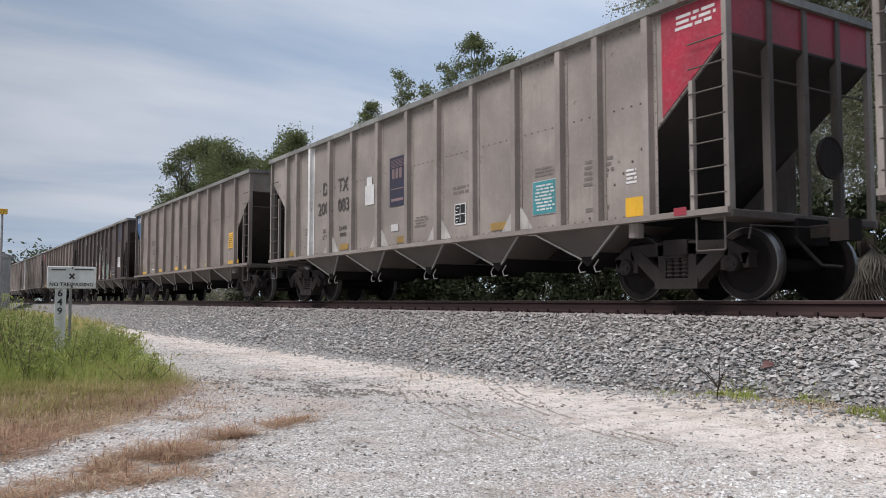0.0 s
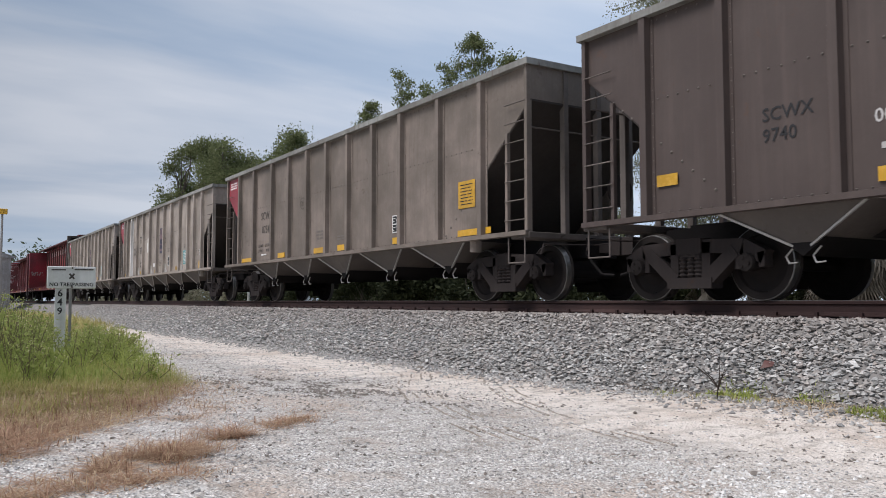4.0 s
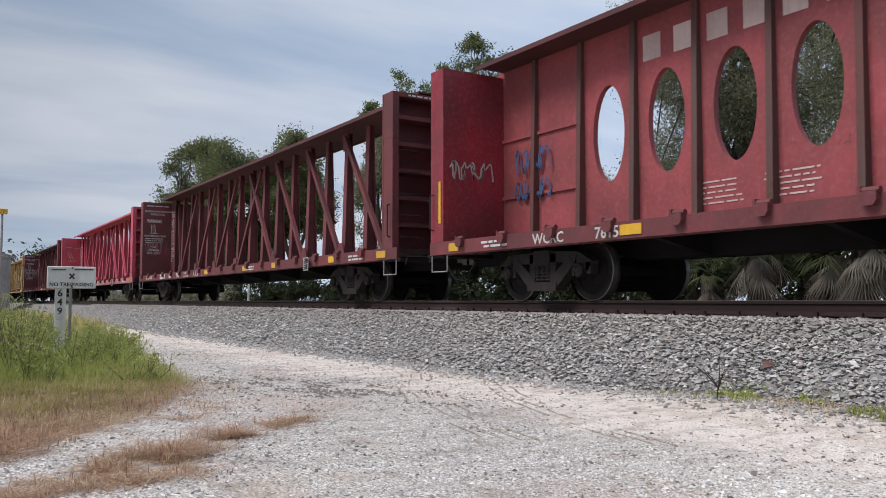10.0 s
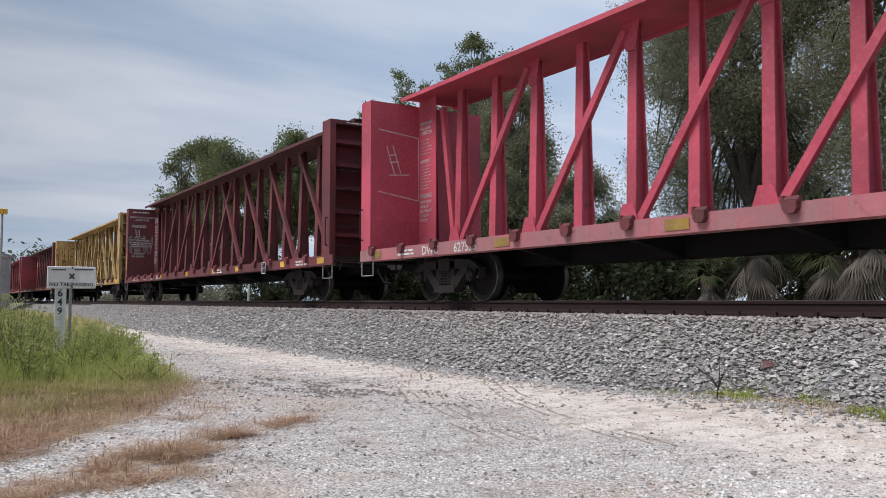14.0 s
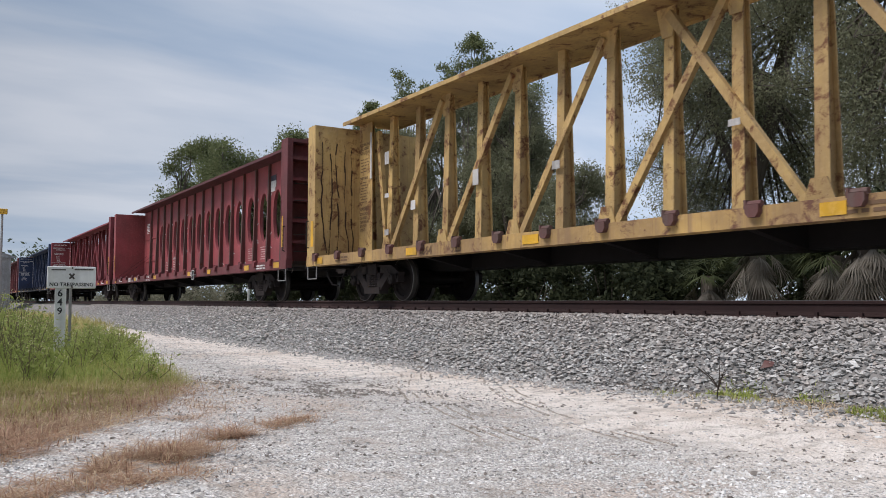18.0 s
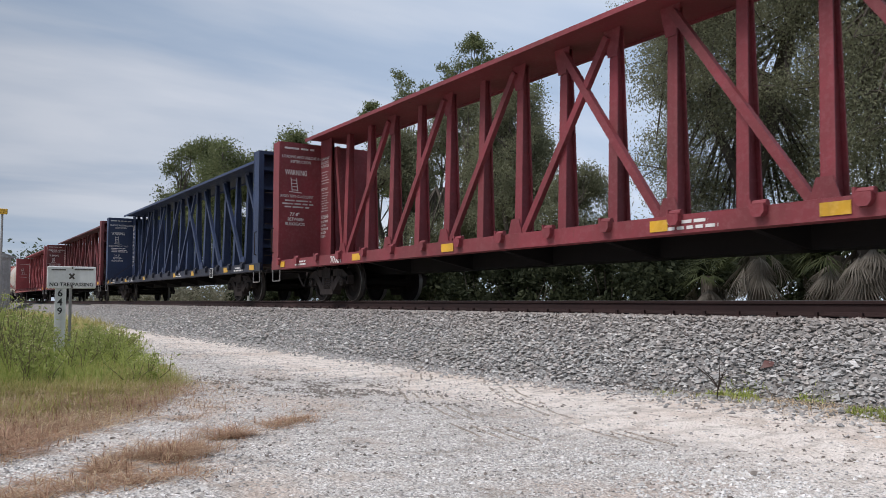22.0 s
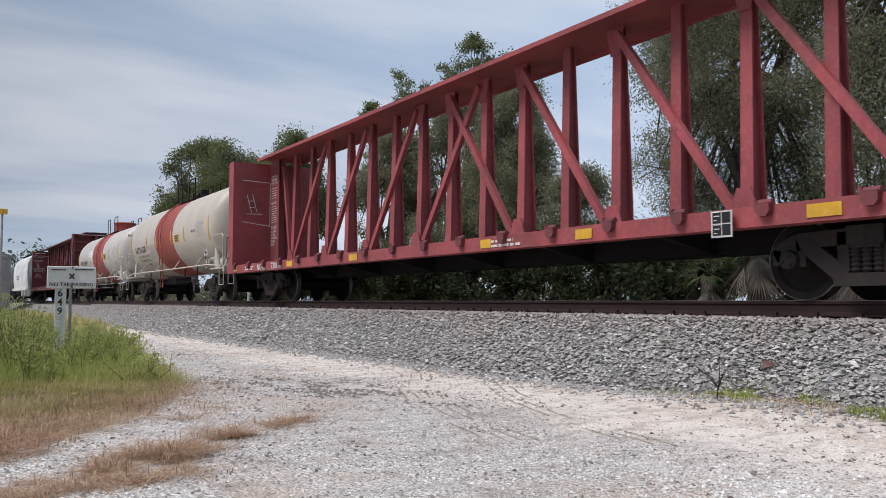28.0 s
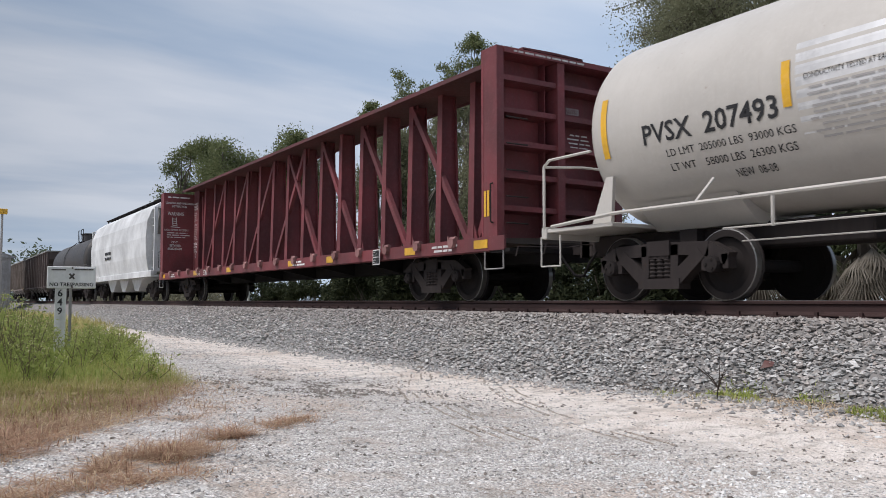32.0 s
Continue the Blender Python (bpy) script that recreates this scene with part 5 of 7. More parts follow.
def scrawl(car, mat, x, z, w, h, seed, y, end=False, r=0.014, n=7):
    """A looping spray-can tag."""
    rng = random.Random(seed)
    pts = []
    for i in range(n * 8):
        a = i / 8
        u = x + w * (a / n) + 0.10 * w * math.sin(a * 4.1 + rng.uniform(-0.3, 0.3))
        v = z + h * (0.5 + 0.5 * math.sin(a * 6.28 + rng.uniform(-0.5, 0.5)))
        pts.append((y, u, v) if end else (u, y, v))
    bm = bmesh.new()
    for p, q in zip(pts, pts[1:]):
        beam(bm, p, q, r * 2, 0.003, (1, 0, 0) if end else (0, 1, 0))
    part("graffiti_tag", bm, mat, car, "looping spray-painted tag")


# spray paint on the black hopper: bold overlapping letters with pale outlines
G_PALE = paint("pale_khaki_spray", (0.46, 0.46, 0.36), 0.0, 0.25, 0.6)
G_GREEN = paint("green_spray", (0.17, 0.27, 0.19), 0.0, 0.25, 0.6)
G_TEAL = paint("teal_spray", (0.20, 0.32, 0.31), 0.0, 0.25, 0.6)
G_PINK = paint("rose_spray", (0.44, 0.18, 0.17), 0.0, 0.25, 0.6)
G_SAGE = paint("sage_spray", (0.31, 0.37, 0.32), 0.0, 0.25, 0.6)
G_LIME = paint("lime_spray", (0.42, 0.44, 0.24), 0.0, 0.25, 0.6)


def sprayed(car, pts, mat, y, line=0.022):
    """One painted shape with its pale outline."""
    bm = bmesh.new()
    vs = [bm.verts.new((p[0], y, p[1])) for p in pts]
    f = bm.faces.new(vs)
    bmesh.ops.triangulate(bm, faces=[f])
    part("graffiti_fill", bm, mat, car, "spray-painted graffiti shape")
    bm = bmesh.new()
    for p, q in zip(pts, pts[1:] + pts[:1]):
        beam(bm, (p[0], y - 0.002, p[1]), (q[0], y - 0.002, q[1]), line, 0.002)
    part("graffiti_outline", bm, M_SCRIPT, car, "pale spray-painted outline")


GY = -1.460
sprayed(h3, [(-2.70, 1.16), (-2.66, 1.55), (-1.30, 1.82), (-0.35, 1.66), (-0.05, 2.05), (0.55, 2.30), (1.10, 2.05), (1.30, 1.50), (2.40, 1.42), (2.70, 1.90), (3.30, 1.75), (3.35, 1.16)], G_SAGE, GY + 0.002)
sprayed(h3, [(-2.75, 1.28), (-2.62, 1.75), (-1.75, 1.72), (-1.55, 1.85), (-1.15, 1.80), (-0.95, 1.30), (-1.30, 1.18), (-1.60, 1.45), (-2.20, 1.45), (-2.35, 1.16)], G_PALE, GY)
sprayed(h3, [(-2.15, 1.55), (-2.10, 2.16), (-1.48, 2.20), (-1.44, 1.72), (-1.70, 1.50)], G_PINK, GY - 0.004)
sprayed(h3, [(-1.00, 2.00), (-0.62, 2.34), (-0.55, 2.22), (-0.35, 2.20), (-0.12, 1.20), (-0.52, 1.30), (-0.78, 1.90)], G_TEAL, GY - 0.004)
sprayed(h3, [(-0.05, 1.30), (0.0, 2.38), (0.42, 2.34), (0.46, 1.45)], G_PINK, GY - 0.002)
sprayed(h3, [(-0.02, 2.00), (0.04, 2.56), (0.35, 2.38), (0.66, 2.50), (0.98, 2.62), (1.05, 2.16), (0.72, 2.24), (0.40, 2.00)], G_SAGE, GY - 0.006)
sprayed(h3, [(0.62, 2.50), (0.98, 2.64), (1.00, 2.30), (0.70, 2.34)], G_LIME, GY - 0.008)
sprayed(h3, [(-0.06, 1.20), (0.90, 1.82), (1.60, 1.28), (1.66, 2.36), (2.00, 2.34), (2.42, 1.60), (2.55, 1.22), (2.30, 1.20), (1.95, 1.90), (1.92, 1.18), (0.95, 1.52), (0.40, 1.18)], G_GREEN, GY - 0.005)
sprayed(h3, [(0.10, 1.24), (0.88, 1.76), (1.10, 1.60), (0.55, 1.26)], G_LIME, GY - 0.009)
sprayed(h3, [(2.72, 1.25), (2.66, 2.05), (3.02, 2.02), (3.20, 1.25)], G_SAGE, GY)
scrawl(h3, M_SCRIPT, 3.05, 1.30, 0.35, 0.28, 23, GY - 0.012, False, 0.010, 4)
patch(M_DULLBLUE, h3, 4.95, 6.00, 2.86, 3.62, HS, "repaint_patch", "dull blue repainted panel")
for a, b, z0, z1 in ((4.91, 5.44, 1.63, 2.11),):
    p = patch(M_WHITE, h3, a, b, z0, z1, HS, "notice_board", "white notice board with fine print")
    bars(mr, M_GREYLET, p, a + 0.02, b, z0 + 0.03, z1 - 0.03, 9, HS - 0.008, name="print", fill=0.35)
for a, b, z in ((-6.32, -5.98, 1.46), (-3.42, -2.95, 1.18), (-0.95, -0.5, 1.18), (0.25, 0.72, 1.16), (2.9, 3.25, 1.18)):
    patch(M_YELLOW, h3, a, b, z, z + 0.15, GY - 0.010)
patch(M_YELLOW, h3, 5.53, 6.01, 1.46, 1.72, HS)
for a, b, z0, z1 in ((5.80, 6.02, 1.22, 1.46), (5.86, 6.04, 1.12, 1.19), (4.10, 4.40, 1.13, 1.18)):
    patch(M_WHITE, h3, a, b, z0, z1, HS, "small_label")
placard(h3, 3.82, 1.29, GY - 0.012, 0.34)
patch(M_WHITE, h3, 4.36, 4.61, 1.23, 1.42, HS, "small_label")
for st, z in (("SCWX", 2.02), ("9740", 1.78)):
    lettering(st, 0.22, M_BLACKLET, h3, -4.75, z, HS)
lettering("0064", 0.20, M_SCRIPT, h3, -3.45, 1.78, HS)
bars(mr, M_SCRIPT, h3, -3.40, -2.90, 1.48, 1.60, 1, HS)
for x in (-3.68, -2.45, -1.27, -0.1, 1.12, 2.38):
    z0 = mr.uniform(2.2, 3.3)
    patch(M_SCRIPT, h3, x - 0.02, x + 0.02, z0, z0 + mr.uniform(0.15, 0.42), -1.552, "worn_post_edge", "flaked pale post edge")

# ---------------------------------------------------------------- markings of the centre-beam cars
FS = -1.456                      # just proud of the side sill
IN = -CB_IN + 0.006              # just proud of the rear bulkhead's inner face
PL = -0.232                      # just proud of the end plate


def instructions(car, ink, plate=True, full=True):
    """Loading rules on the rear bulkhead and the plate beside it."""
    if full:
        bars(mr, ink, car, -1.36, -0.30, 4.10, 4.20, 1, IN, end=True, fill=0.5)
        lettering("LOADING AND UNLOADING", 0.115, ink, car, IN, 3.88, -1.36, 0.78, end=True)
        lettering("INSTRUCTION", 0.115, ink, car, IN, 3.75, -1.12, 0.8, end=True)
        lettering("WARNING", 0.20, ink, car, IN, 3.42, -1.27, 0.66, end=True, bold=0.004)
        bm = bmesh.new()
        for a in (-0.08, 0.08):
            beam(bm, (IN, -1.02 + a, 3.34), (IN, -0.98 + a, 2.98), 0.022, 0.002, (1, 0, 0))
        for i in range(4):
            beam(bm, (IN, -1.10 + 0.012 * i, 3.28 - 0.09 * i), (IN, -0.93 + 0.012 * i, 3.28 - 0.09 * i), 0.022, 0.002, (1, 0, 0))
        beam(bm, (IN, -1.15, 2.96), (IN, -0.78, 2.94), 0.022, 0.002, (1, 0, 0))
        part("falling_load_sketch", bm, ink, car)
        lettering("AVOID TIPPING ACCIDENT", 0.105, ink, car, IN, 2.80, -1.40, 0.75, end=True)
        bars(mr, ink, car, -1.38, -0.35, 2.50, 2.76, 3, IN, end=True, fill=0.45)
        lettering("73'-0\"", 0.13, ink, car, IN, 2.30, -1.12, 0.9, end=True)
        lettering("BETWEEN", 0.12, ink, car, IN, 2.17, -1.18, 0.85, end=True)
        lettering("BULKHEADS", 0.12, ink, car, IN, 2.04, -1.25, 0.85, end=True)
    if plate:
        for i, w in enumerate(("LOADING AND", "UNLOADING", "INSTRUCTION")):
            lettering(w, 0.105, ink, car, -11.06, 3.86 - 0.105 * i, PL, 0.72)
        bars(mr, ink, car, -11.06, -10.58, 3.18, 3.56, 5, PL, fill=0.28)
        lettering("SAFETY FIRST", 0.095, ink, car, -11.06, 3.02, PL, 0.74)
        bars(mr, ink, car, -11.06, -10.58, 2.42, 2.98, 8, PL, fill=0.28)
        lettering("WARNING", 0.145, ink, car, -11.06, 2.24, PL, 0.68, bold=0.003)
        for i, w in enumerate(("DO NOT MOVE", "CAR UNLESS", "TIE DOWNS ARE", "SECURED IN", "KEYSLOTS")):
            lettering(w, 0.088, ink, car, -11.06, 2.13 - 0.10 * i, PL, 0.72)


def sill_marks(car, mark, numbers, yellows, panel=7.1, ink=M_WHITE, x_mark=-7.6, tape=M_YELLOW):
    if mark:
        lettering(mark, 0.23, ink, car, x_mark, 0.872, FS, 1.02, bold=0.004)
    for x, st in numbers:
        lettering(st, 0.23, ink, car, x, 0.872, FS, 1.05, bold=0.004)
    for a, b in yellows:
        patch(tape, car, a, b, 0.885, 1.03, FS)
    placard(car, panel, 0.74, -1.535, 0.30)
    patch(M_BARE, car, panel + 0.05, panel + 0.28, 1.0, 1.04, -1.50, "bracket")
    for e in (-1, 1):
        fx = FRONT if e > 0 and car not in (c7, c12) else 0.0
        if e > 0 and car in (c7, c19):
            for a in (11.20 + fx, 11.29 + fx):
                patch(M_YELLOW, car, a, a + 0.06, 1.42, 1.86, -1.436, "reflector")
        if car is c12 or (car is c13 and e > 0):
            patch(M_YELLOW, car, *sorted((e * 11.22 + fx, e * 11.29 + fx)), 1.42, 2.25, -1.436, "reflector")
        if car is c11:
            patch(M_YELLOW, car, *sorted((e * 11.34 + fx, e * 11.20 + fx)), 1.32, 1.95, -1.436, "reflector")
        if car in (c7, c10) and e < 0:
            patch(M_YELLOW, car, -11.28, -11.20, 1.42, 2.20, -1.436, "reflector")
        part("grab_iron", rods([(e * 11.45, -1.44, 1.3), (e * 11.47, -1.50, 1.32), (e * 11.47, -1.50, 1.95), (e * 11.45, -1.44, 1.97)], 0.014), M_STEEL, car).location = (fx, 0, 0)
    bars(mr, ink, car, -9.9, -9.1, 0.88, 1.02, 2, FS)
    bars(mr, ink, car, 2.4, 3.3, 0.87, 1.02, 2, FS)
    bars(mr, ink, car, 9.3, 10.2, 0.87, 1.02, 2, FS)


def blocks(car, mat, x, z, count, w, h, gap, y):
    """A row of plain painted blocks in place of a painted name."""
    for i in range(count):
        a = x + i * (w + gap)
        put("name_block", shared(("name_block", w, h, mat.name), lambda: box(bmesh.new(), 0, w, -0.003, 0, 0, h), mat), None, car).location = (a, y, z)


def lashing(car, p, q):
    part("lashing_cable", rods([p, q], 0.006), M_STEEL, car)


YEL = ((-10.9, -10.6), (-6.6, -6.2), (-2.9, -2.5), (2.2, 2.5), (4.6, 4.95), (8.3, 8.7), (10.7, 11.1))
# first window car
W1 = -0.056
for i in range(7):
    put("name_block", shared(("name_block_a",), lambda: box(bmesh.new(), 0, 0.36, -0.003, 0, 0, 0.40), M_CREAMLET), None, c7).location = (-7.46 + i * 0.618, W1, 3.72)
for i in range(9):
    put("name_block", shared(("name_block_a",), lambda: box(bmesh.new(), 0, 0.36, -0.003, 0, 0, 0.40), M_CREAMLET), None, c7).location = (-2.52 + i * 0.618, W1, 3.72)
lettering("Salem", 0.30, M_CREAMLET, c7, 4.84, 3.72, W1, 1.12, bold=0.010)
lettering("Oregon", 0.30, M_CREAMLET, c7, 6.0, 3.72, W1, 1.02, bold=0.010)
for x in (-6.1, -4.9, 4.95, 6.2):
    bars(mr, M_CREAMLET, c7, x - 0.45, x + 0.45, 1.34, 1.72, 5, W1, fill=0.32)
sill_marks(c7, "", ((-8.5, "WCRC"), (-7.1, "7615")), YEL, 7.52)
lashing(c7, (-3.2, -0.25, 2.3), (-1.8, -1.42, 1.1)); lashing(c7, (2.6, -0.25, 2.0), (3.9, -1.42, 1.1)); lashing(c7, (8.2, -0.2, 2.9), (9.6, -1.42, 1.1))


scrawl(c7, M_SCRIPT, -1.30, 2.25, 0.95, 0.35, 5, IN, True)
scrawl(c7, P_BLUE, -10.7, 2.35, 1.0, 0.45, 6, W1 - 0.06, False, 0.016)
scrawl(c7, P_BLUE, -10.7, 1.85, 1.0, 0.35, 7, W1 - 0.06, False, 0.016)
scrawl(c7, M_SCRIPT, 4.4, 0.84, 0.7, 0.16, 8, FS, False, 0.012)

instructions(c8, M_WHITE)
sill_marks(c8, "", ((-6.45, "565"), (-5.3, "585")), ((-10.2, -9.95), (-1.7, -1.3), (2.2, 2.5), (4.6, 4.9), (8.3, 8.6), (10.7, 11.1)), 7.0)
blocks(c8, M_WHITE, -7.8, 0.86, 4, 0.15, 0.19, 0.05, FS)
lettering("LD LMT 224500", 0.10, M_WHITE, c8, -4.3, 0.97, FS); lettering("LT WT  61200", 0.10, M_WHITE, c8, -4.3, 0.85, FS)
scrawl(c8, M_DIMTAG, -1.35, 2.1, 0.9, 0.6, 11, IN, True, 0.012)
for i, ch in enumerate("ACFL"):
    lettering(ch, 0.27, M_SCRIPT, c8, -3.06 + 0.27 * i + (0.16 if i == 3 else 0), 0.86, FS, 0.95, "graffiti_letter", bold=0.004)
instructions(c9, M_SCRIPT, True, False)
bm = bmesh.new()
for p, q in (((-1.25, 3.7), (-0.25, 3.6)), ((-0.25, 3.6), (-0.25, 2.2)), ((-0.25, 2.2), (-1.25, 2.35)), ((-1.05, 3.35), (-0.85, 2.75)), ((-0.90, 3.38), (-0.70, 2.78)), ((-1.0, 3.15), (-0.82, 3.18)), ((-0.97, 3.0), (-0.76, 3.03)), ((-1.0, 2.72), (-0.5, 2.76))):
    beam(bm, (IN, *p), (IN, *q), 0.022, 0.002, (1, 0, 0))
part("falling_load_sketch", bm, M_SCRIPT, c9)
sill_marks(c9, "DWC", ((-7.85, "627525"),), YEL, 7.1, x_mark=-8.95, tape=M_YELLOWD)
instructions(c10, M_WHITE)
sill_marks(c10, "ATW", ((-6.35, "300"), (-5.35, "610")), ((-9.9, -9.5), (-4.9, -4.5), (-1.0, -0.7), (2.2, 2.5), (4.6, 4.9), (8.3, 8.6), (10.7, 11.1)), 7.1)
lettering("JACK", 0.10, M_WHITE, c10, -8.9, 0.98, FS); lettering("HERE", 0.10, M_WHITE, c10, -8.9, 0.87, FS)
scrawl(c10, M_GREYTAG, -1.45, 2.2, 1.2, 0.85, 13, IN, True, 0.02, 6)
lashing(c10, (-10.4, -0.2, 2.0), (-11.0, -1.40, 1.1)); lashing(c10, (-9.3, -0.2, 2.3), (-10.1, -1.40, 1.1)); lashing(c10, (-5.6, -0.2, 2.4), (-6.3, -1.40, 1.1))
instructions(c11, M_BROWNLET, True, False)
for i in range(5):
    y0 = -1.25 + 0.2 * i
    bm = bmesh.new()
    z = 3.9
    while z > 1.2:
        y1, z1 = y0 + mr.uniform(-0.045, 0.045), z - mr.uniform(0.12, 0.4)
        beam(bm, (IN, y0, z), (IN, y1, z1), mr.uniform(0.006, 0.045), 0.002, (1, 0, 0))
        y0, z = y1, z1
    part("scratch", bm, M_SCRATCH, c11, "long dark scratch in the paint")
sill_marks(c11, "", ((-6.0, "864"), (-5.0, "525")), YEL + ((5.0, 5.4),), 7.3, M_BROWNLET)
patch(M_BLACKLET, c11, 5.6, 6.35, 0.84, 1.05, FS, "name_field", "black field with pale device")
blocks(c11, M_WHITE, 5.72, 0.90, 3, 0.13, 0.10, 0.05, FS - 0.008)
patch(M_SCRIPT, c11, -10.52, -10.435, 3.0, 4.15, PL - 0.002, "torn_wrap", "strip of torn white packing wrap")
for z, q in ((1.55, 0.14), (2.45, 0.10), (3.25, 0.30)):
    patch(M_SCRIPT, c11, -9.82, -9.62, z, z + q, -0.20, "torn_wrap", "strip of torn white packing wrap")
for x in (-8.03, -5.56, -3.1, 0.62, 3.09, 5.56, 6.8):
    patch(M_SCRIPT, c11, x - 0.55, x - 0.35, 1.9 + mr.random() * 0.5, 2.0 + mr.random() * 0.9, -0.20, "torn_wrap", "strip of torn white packing wrap")

# second window car, with white scrapes
for i in range(46):
    k = mr.randrange(3, 16)
    x, z = -CB_IN + BAY * (k + mr.choice((0.08, 0.92))) + 0.46, mr.uniform(1.3, 3.7)
    w = mr.uniform(0.06, 0.22)
    bm = bmesh.new()
    beam(bm, (x - w / 2, W1 - 0.002, z), (x + w / 2, W1 - 0.002, z + mr.uniform(-0.08, 0.08)), 0.03, 0.003)
    part("scrape", bm, M_SCRIPT, c12, "short white scrape")
patch(M_WHITE, c12, 6.62, 7.15, 3.62, 3.84, W1, "shield", "white shield with blue head")
patch(M_WHITE, c12, 6.70, 7.07, 3.50, 3.62, W1, "shield", "white shield with blue head")
patch(M_NAVYD, c12, 6.62, 7.15, 3.84, 4.02, W1, "shield_head")
for x in (-6.3, -5.0, 4.95, 6.2):
    bars(mr, M_CREAMLET, c12, x - 0.45, x + 0.45, 1.34, 1.80, 6, W1, fill=0.32)
bars(mr, M_WHITE, c12, -10.3, -9.7, 3.3, 3.8, 7, W1 - 0.06)
lettering("SAFETY FIRST", 0.11, M_WHITE, c12, -5.45, 1.84, W1, 0.9)
sill_marks(c12, "", ((-7.1, "27"), (-6.45, "3040")), YEL, 3.0)
blocks(c12, M_WHITE, -7.75, 0.86, 2, 0.18, 0.19, 0.05, FS)
lettering("CAPY 193000", 0.11, M_WHITE, c12, -4.35, 0.97, FS); lettering("LD LMT 197200", 0.11, M_WHITE, c12, -4.35, 0.84, FS)
lashing(c12, (-10.0, -0.15, 2.2), (-10.9, -1.40, 1.1)); lashing(c12, (-8.6, -0.15, 2.2), (-9.5, -1.40, 1.1))

instructions(c13, M_WHITE)
sill_marks(c13, "", ((-7.75, "70021"),), YEL, 7.1)
instructions(c14, M_WHITE)
sill_marks(c14, "SMW", ((-6.08, "735"), (-5.35, "646")), YEL + ((-10.0, -9.65),), 7.1)
lettering("JACK", 0.10, M_WHITE, c14, -9.3, 0.98, FS); lettering("HERE", 0.10, M_WHITE, c14, -9.3, 0.87, FS)
lashing(c14, (-10.3, -0.2, 2.0), (-10.9, -1.40, 1.1)); lashing(c14, (-9.2, -0.2, 2.2), (-9.9, -1.40, 1.1)); lashing(c14, (-4.6, -0.2, 2.9), (-5.4, -1.40, 1.1))
instructions(c15, M_WHITE)
sill_marks(c15, "SMW", ((-6.2, "738"), (-5.4, "552")), YEL, 7.1)
instructions(c16, M_WHITE, True, False)
bm = bmesh.new()
for p, q in (((-1.15, 3.75), (-0.25, 3.72)), ((-0.25, 3.72), (-0.25, 2.35)), ((-0.25, 2.35), (-1.15, 2.45)), ((-1.0, 3.3), (-0.85, 2.75)), ((-0.82, 3.32), (-0.68, 2.78)), ((-0.98, 3.1), (-0.78, 3.12)), ((-0.93, 2.9), (-0.74, 2.93)), ((-1.0, 2.7), (-0.5, 2.72))):
    beam(bm, (IN, *p), (IN, *q), 0.022, 0.002, (1, 0, 0))
part("falling_load_sketch", bm, M_WHITE, c16)
sill_marks(c16, "NOKL", ((-7.75, "738176"),), YEL, 7.1, x_mark=-8.85)
instructions(c19, M_WHITE)
sill_marks(c19, "", ((-6.2, "735"), (-5.4, "538")), YEL, 7.1)
for c in (c8, c10, c13, c14, c15, c16, c19):
    lettering("735538" if c is c19 else "563385" if c is c8 else "738552", 0.17, M_WHITE, c, 11.176 + FRONT, 3.42, 0.42, 0.62, end=True)
    bars(mr, M_WHITE, c, 0.45, 1.1, 2.78, 3.08, 4, 11.176 + FRONT, end=True, fill=0.35)
    bars(mr, M_WHITE, c, -1.1, 0.9, 4.225, 4.285, 1, 11.585 + FRONT, end=True)

# ---------------------------------------------------------------- markings and fittings of the tank cars
def on_tank(car, data, radius, zc):
    """Wrap a flat marking (x along the car, z up) round the near side of the shell."""
    for v in data.vertices:
        d = math.asin(max(-1, min(1, (v.co.z - zc) / radius)))
        v.co.y = -math.cos(d) * (radius + 0.008)


def tank_text(car, st, size, x, z, radius, zc, squeeze=1.0, mat=None, bold=0.0):
    ob = lettering(st, size, mat or M_BLACKLET, car, x, z, 0, squeeze, bold=bold)
    on_tank(car, ob.data, radius, zc)


def tank_bars(car, x0, x1, z0, z1, n, radius, zc, mat=None, fill=0.45):
    on_tank(car, bars(mr, mat or M_GREYLET, car, x0, x1, z0, z1, n, 0, fill=fill).data, radius, zc)


def tank_patch(car, mat, x0, x1, z0, z1, radius, zc, name="reflector", label=""):
    bm = bmesh.new()
    for i in range(8):
        a, b = z0 + (z1 - z0) * i / 8, z0 + (z1 - z0) * (i + 1) / 8
        quads(bm, [(x0, 0, a), (x1, 0, a), (x1, 0, b), (x0, 0, b)], [(0, 1, 2, 3)])
    ob = part(name, bm, mat, car, label)
    on_tank(car, ob.data, radius - 0.003, zc)
    return ob


def hazard_placard(car, x, z, y=-1.44):
    q = bmesh.new()
    prism(q, [(-0.19, 0), (0, -0.19), (0.19, 0), (0, 0.19)], -0.006, 0.0)
    p = part("hazard_placard", q, M_WHITE, car, "white diamond hazard placard")
    p.location = (x, y, z)
    b = bmesh.new()
    prism(b, [(-0.13, -0.045), (0, -0.175), (0.13, -0.045)], -0.009, -0.0065)
    part("placard_field", b, M_BLANK, p)
    b = bmesh.new()
    prism(b, [(-0.13, 0.05), (0.13, 0.05), (0, 0.165)], -0.009, -0.0065)
    part("placard_field", b, M_BLANK, p)
    lettering("1760", 0.12, M_BLACKLET, p, -0.115, -0.04, -0.010, 0.85)
    part("placard_stand", prism(bmesh.new(), [(x - 0.06, 1.1), (x + 0.06, 1.1), (x + 0.04, z), (x - 0.04, z)], y + 0.01, y + 0.03), M_POSTT, car)


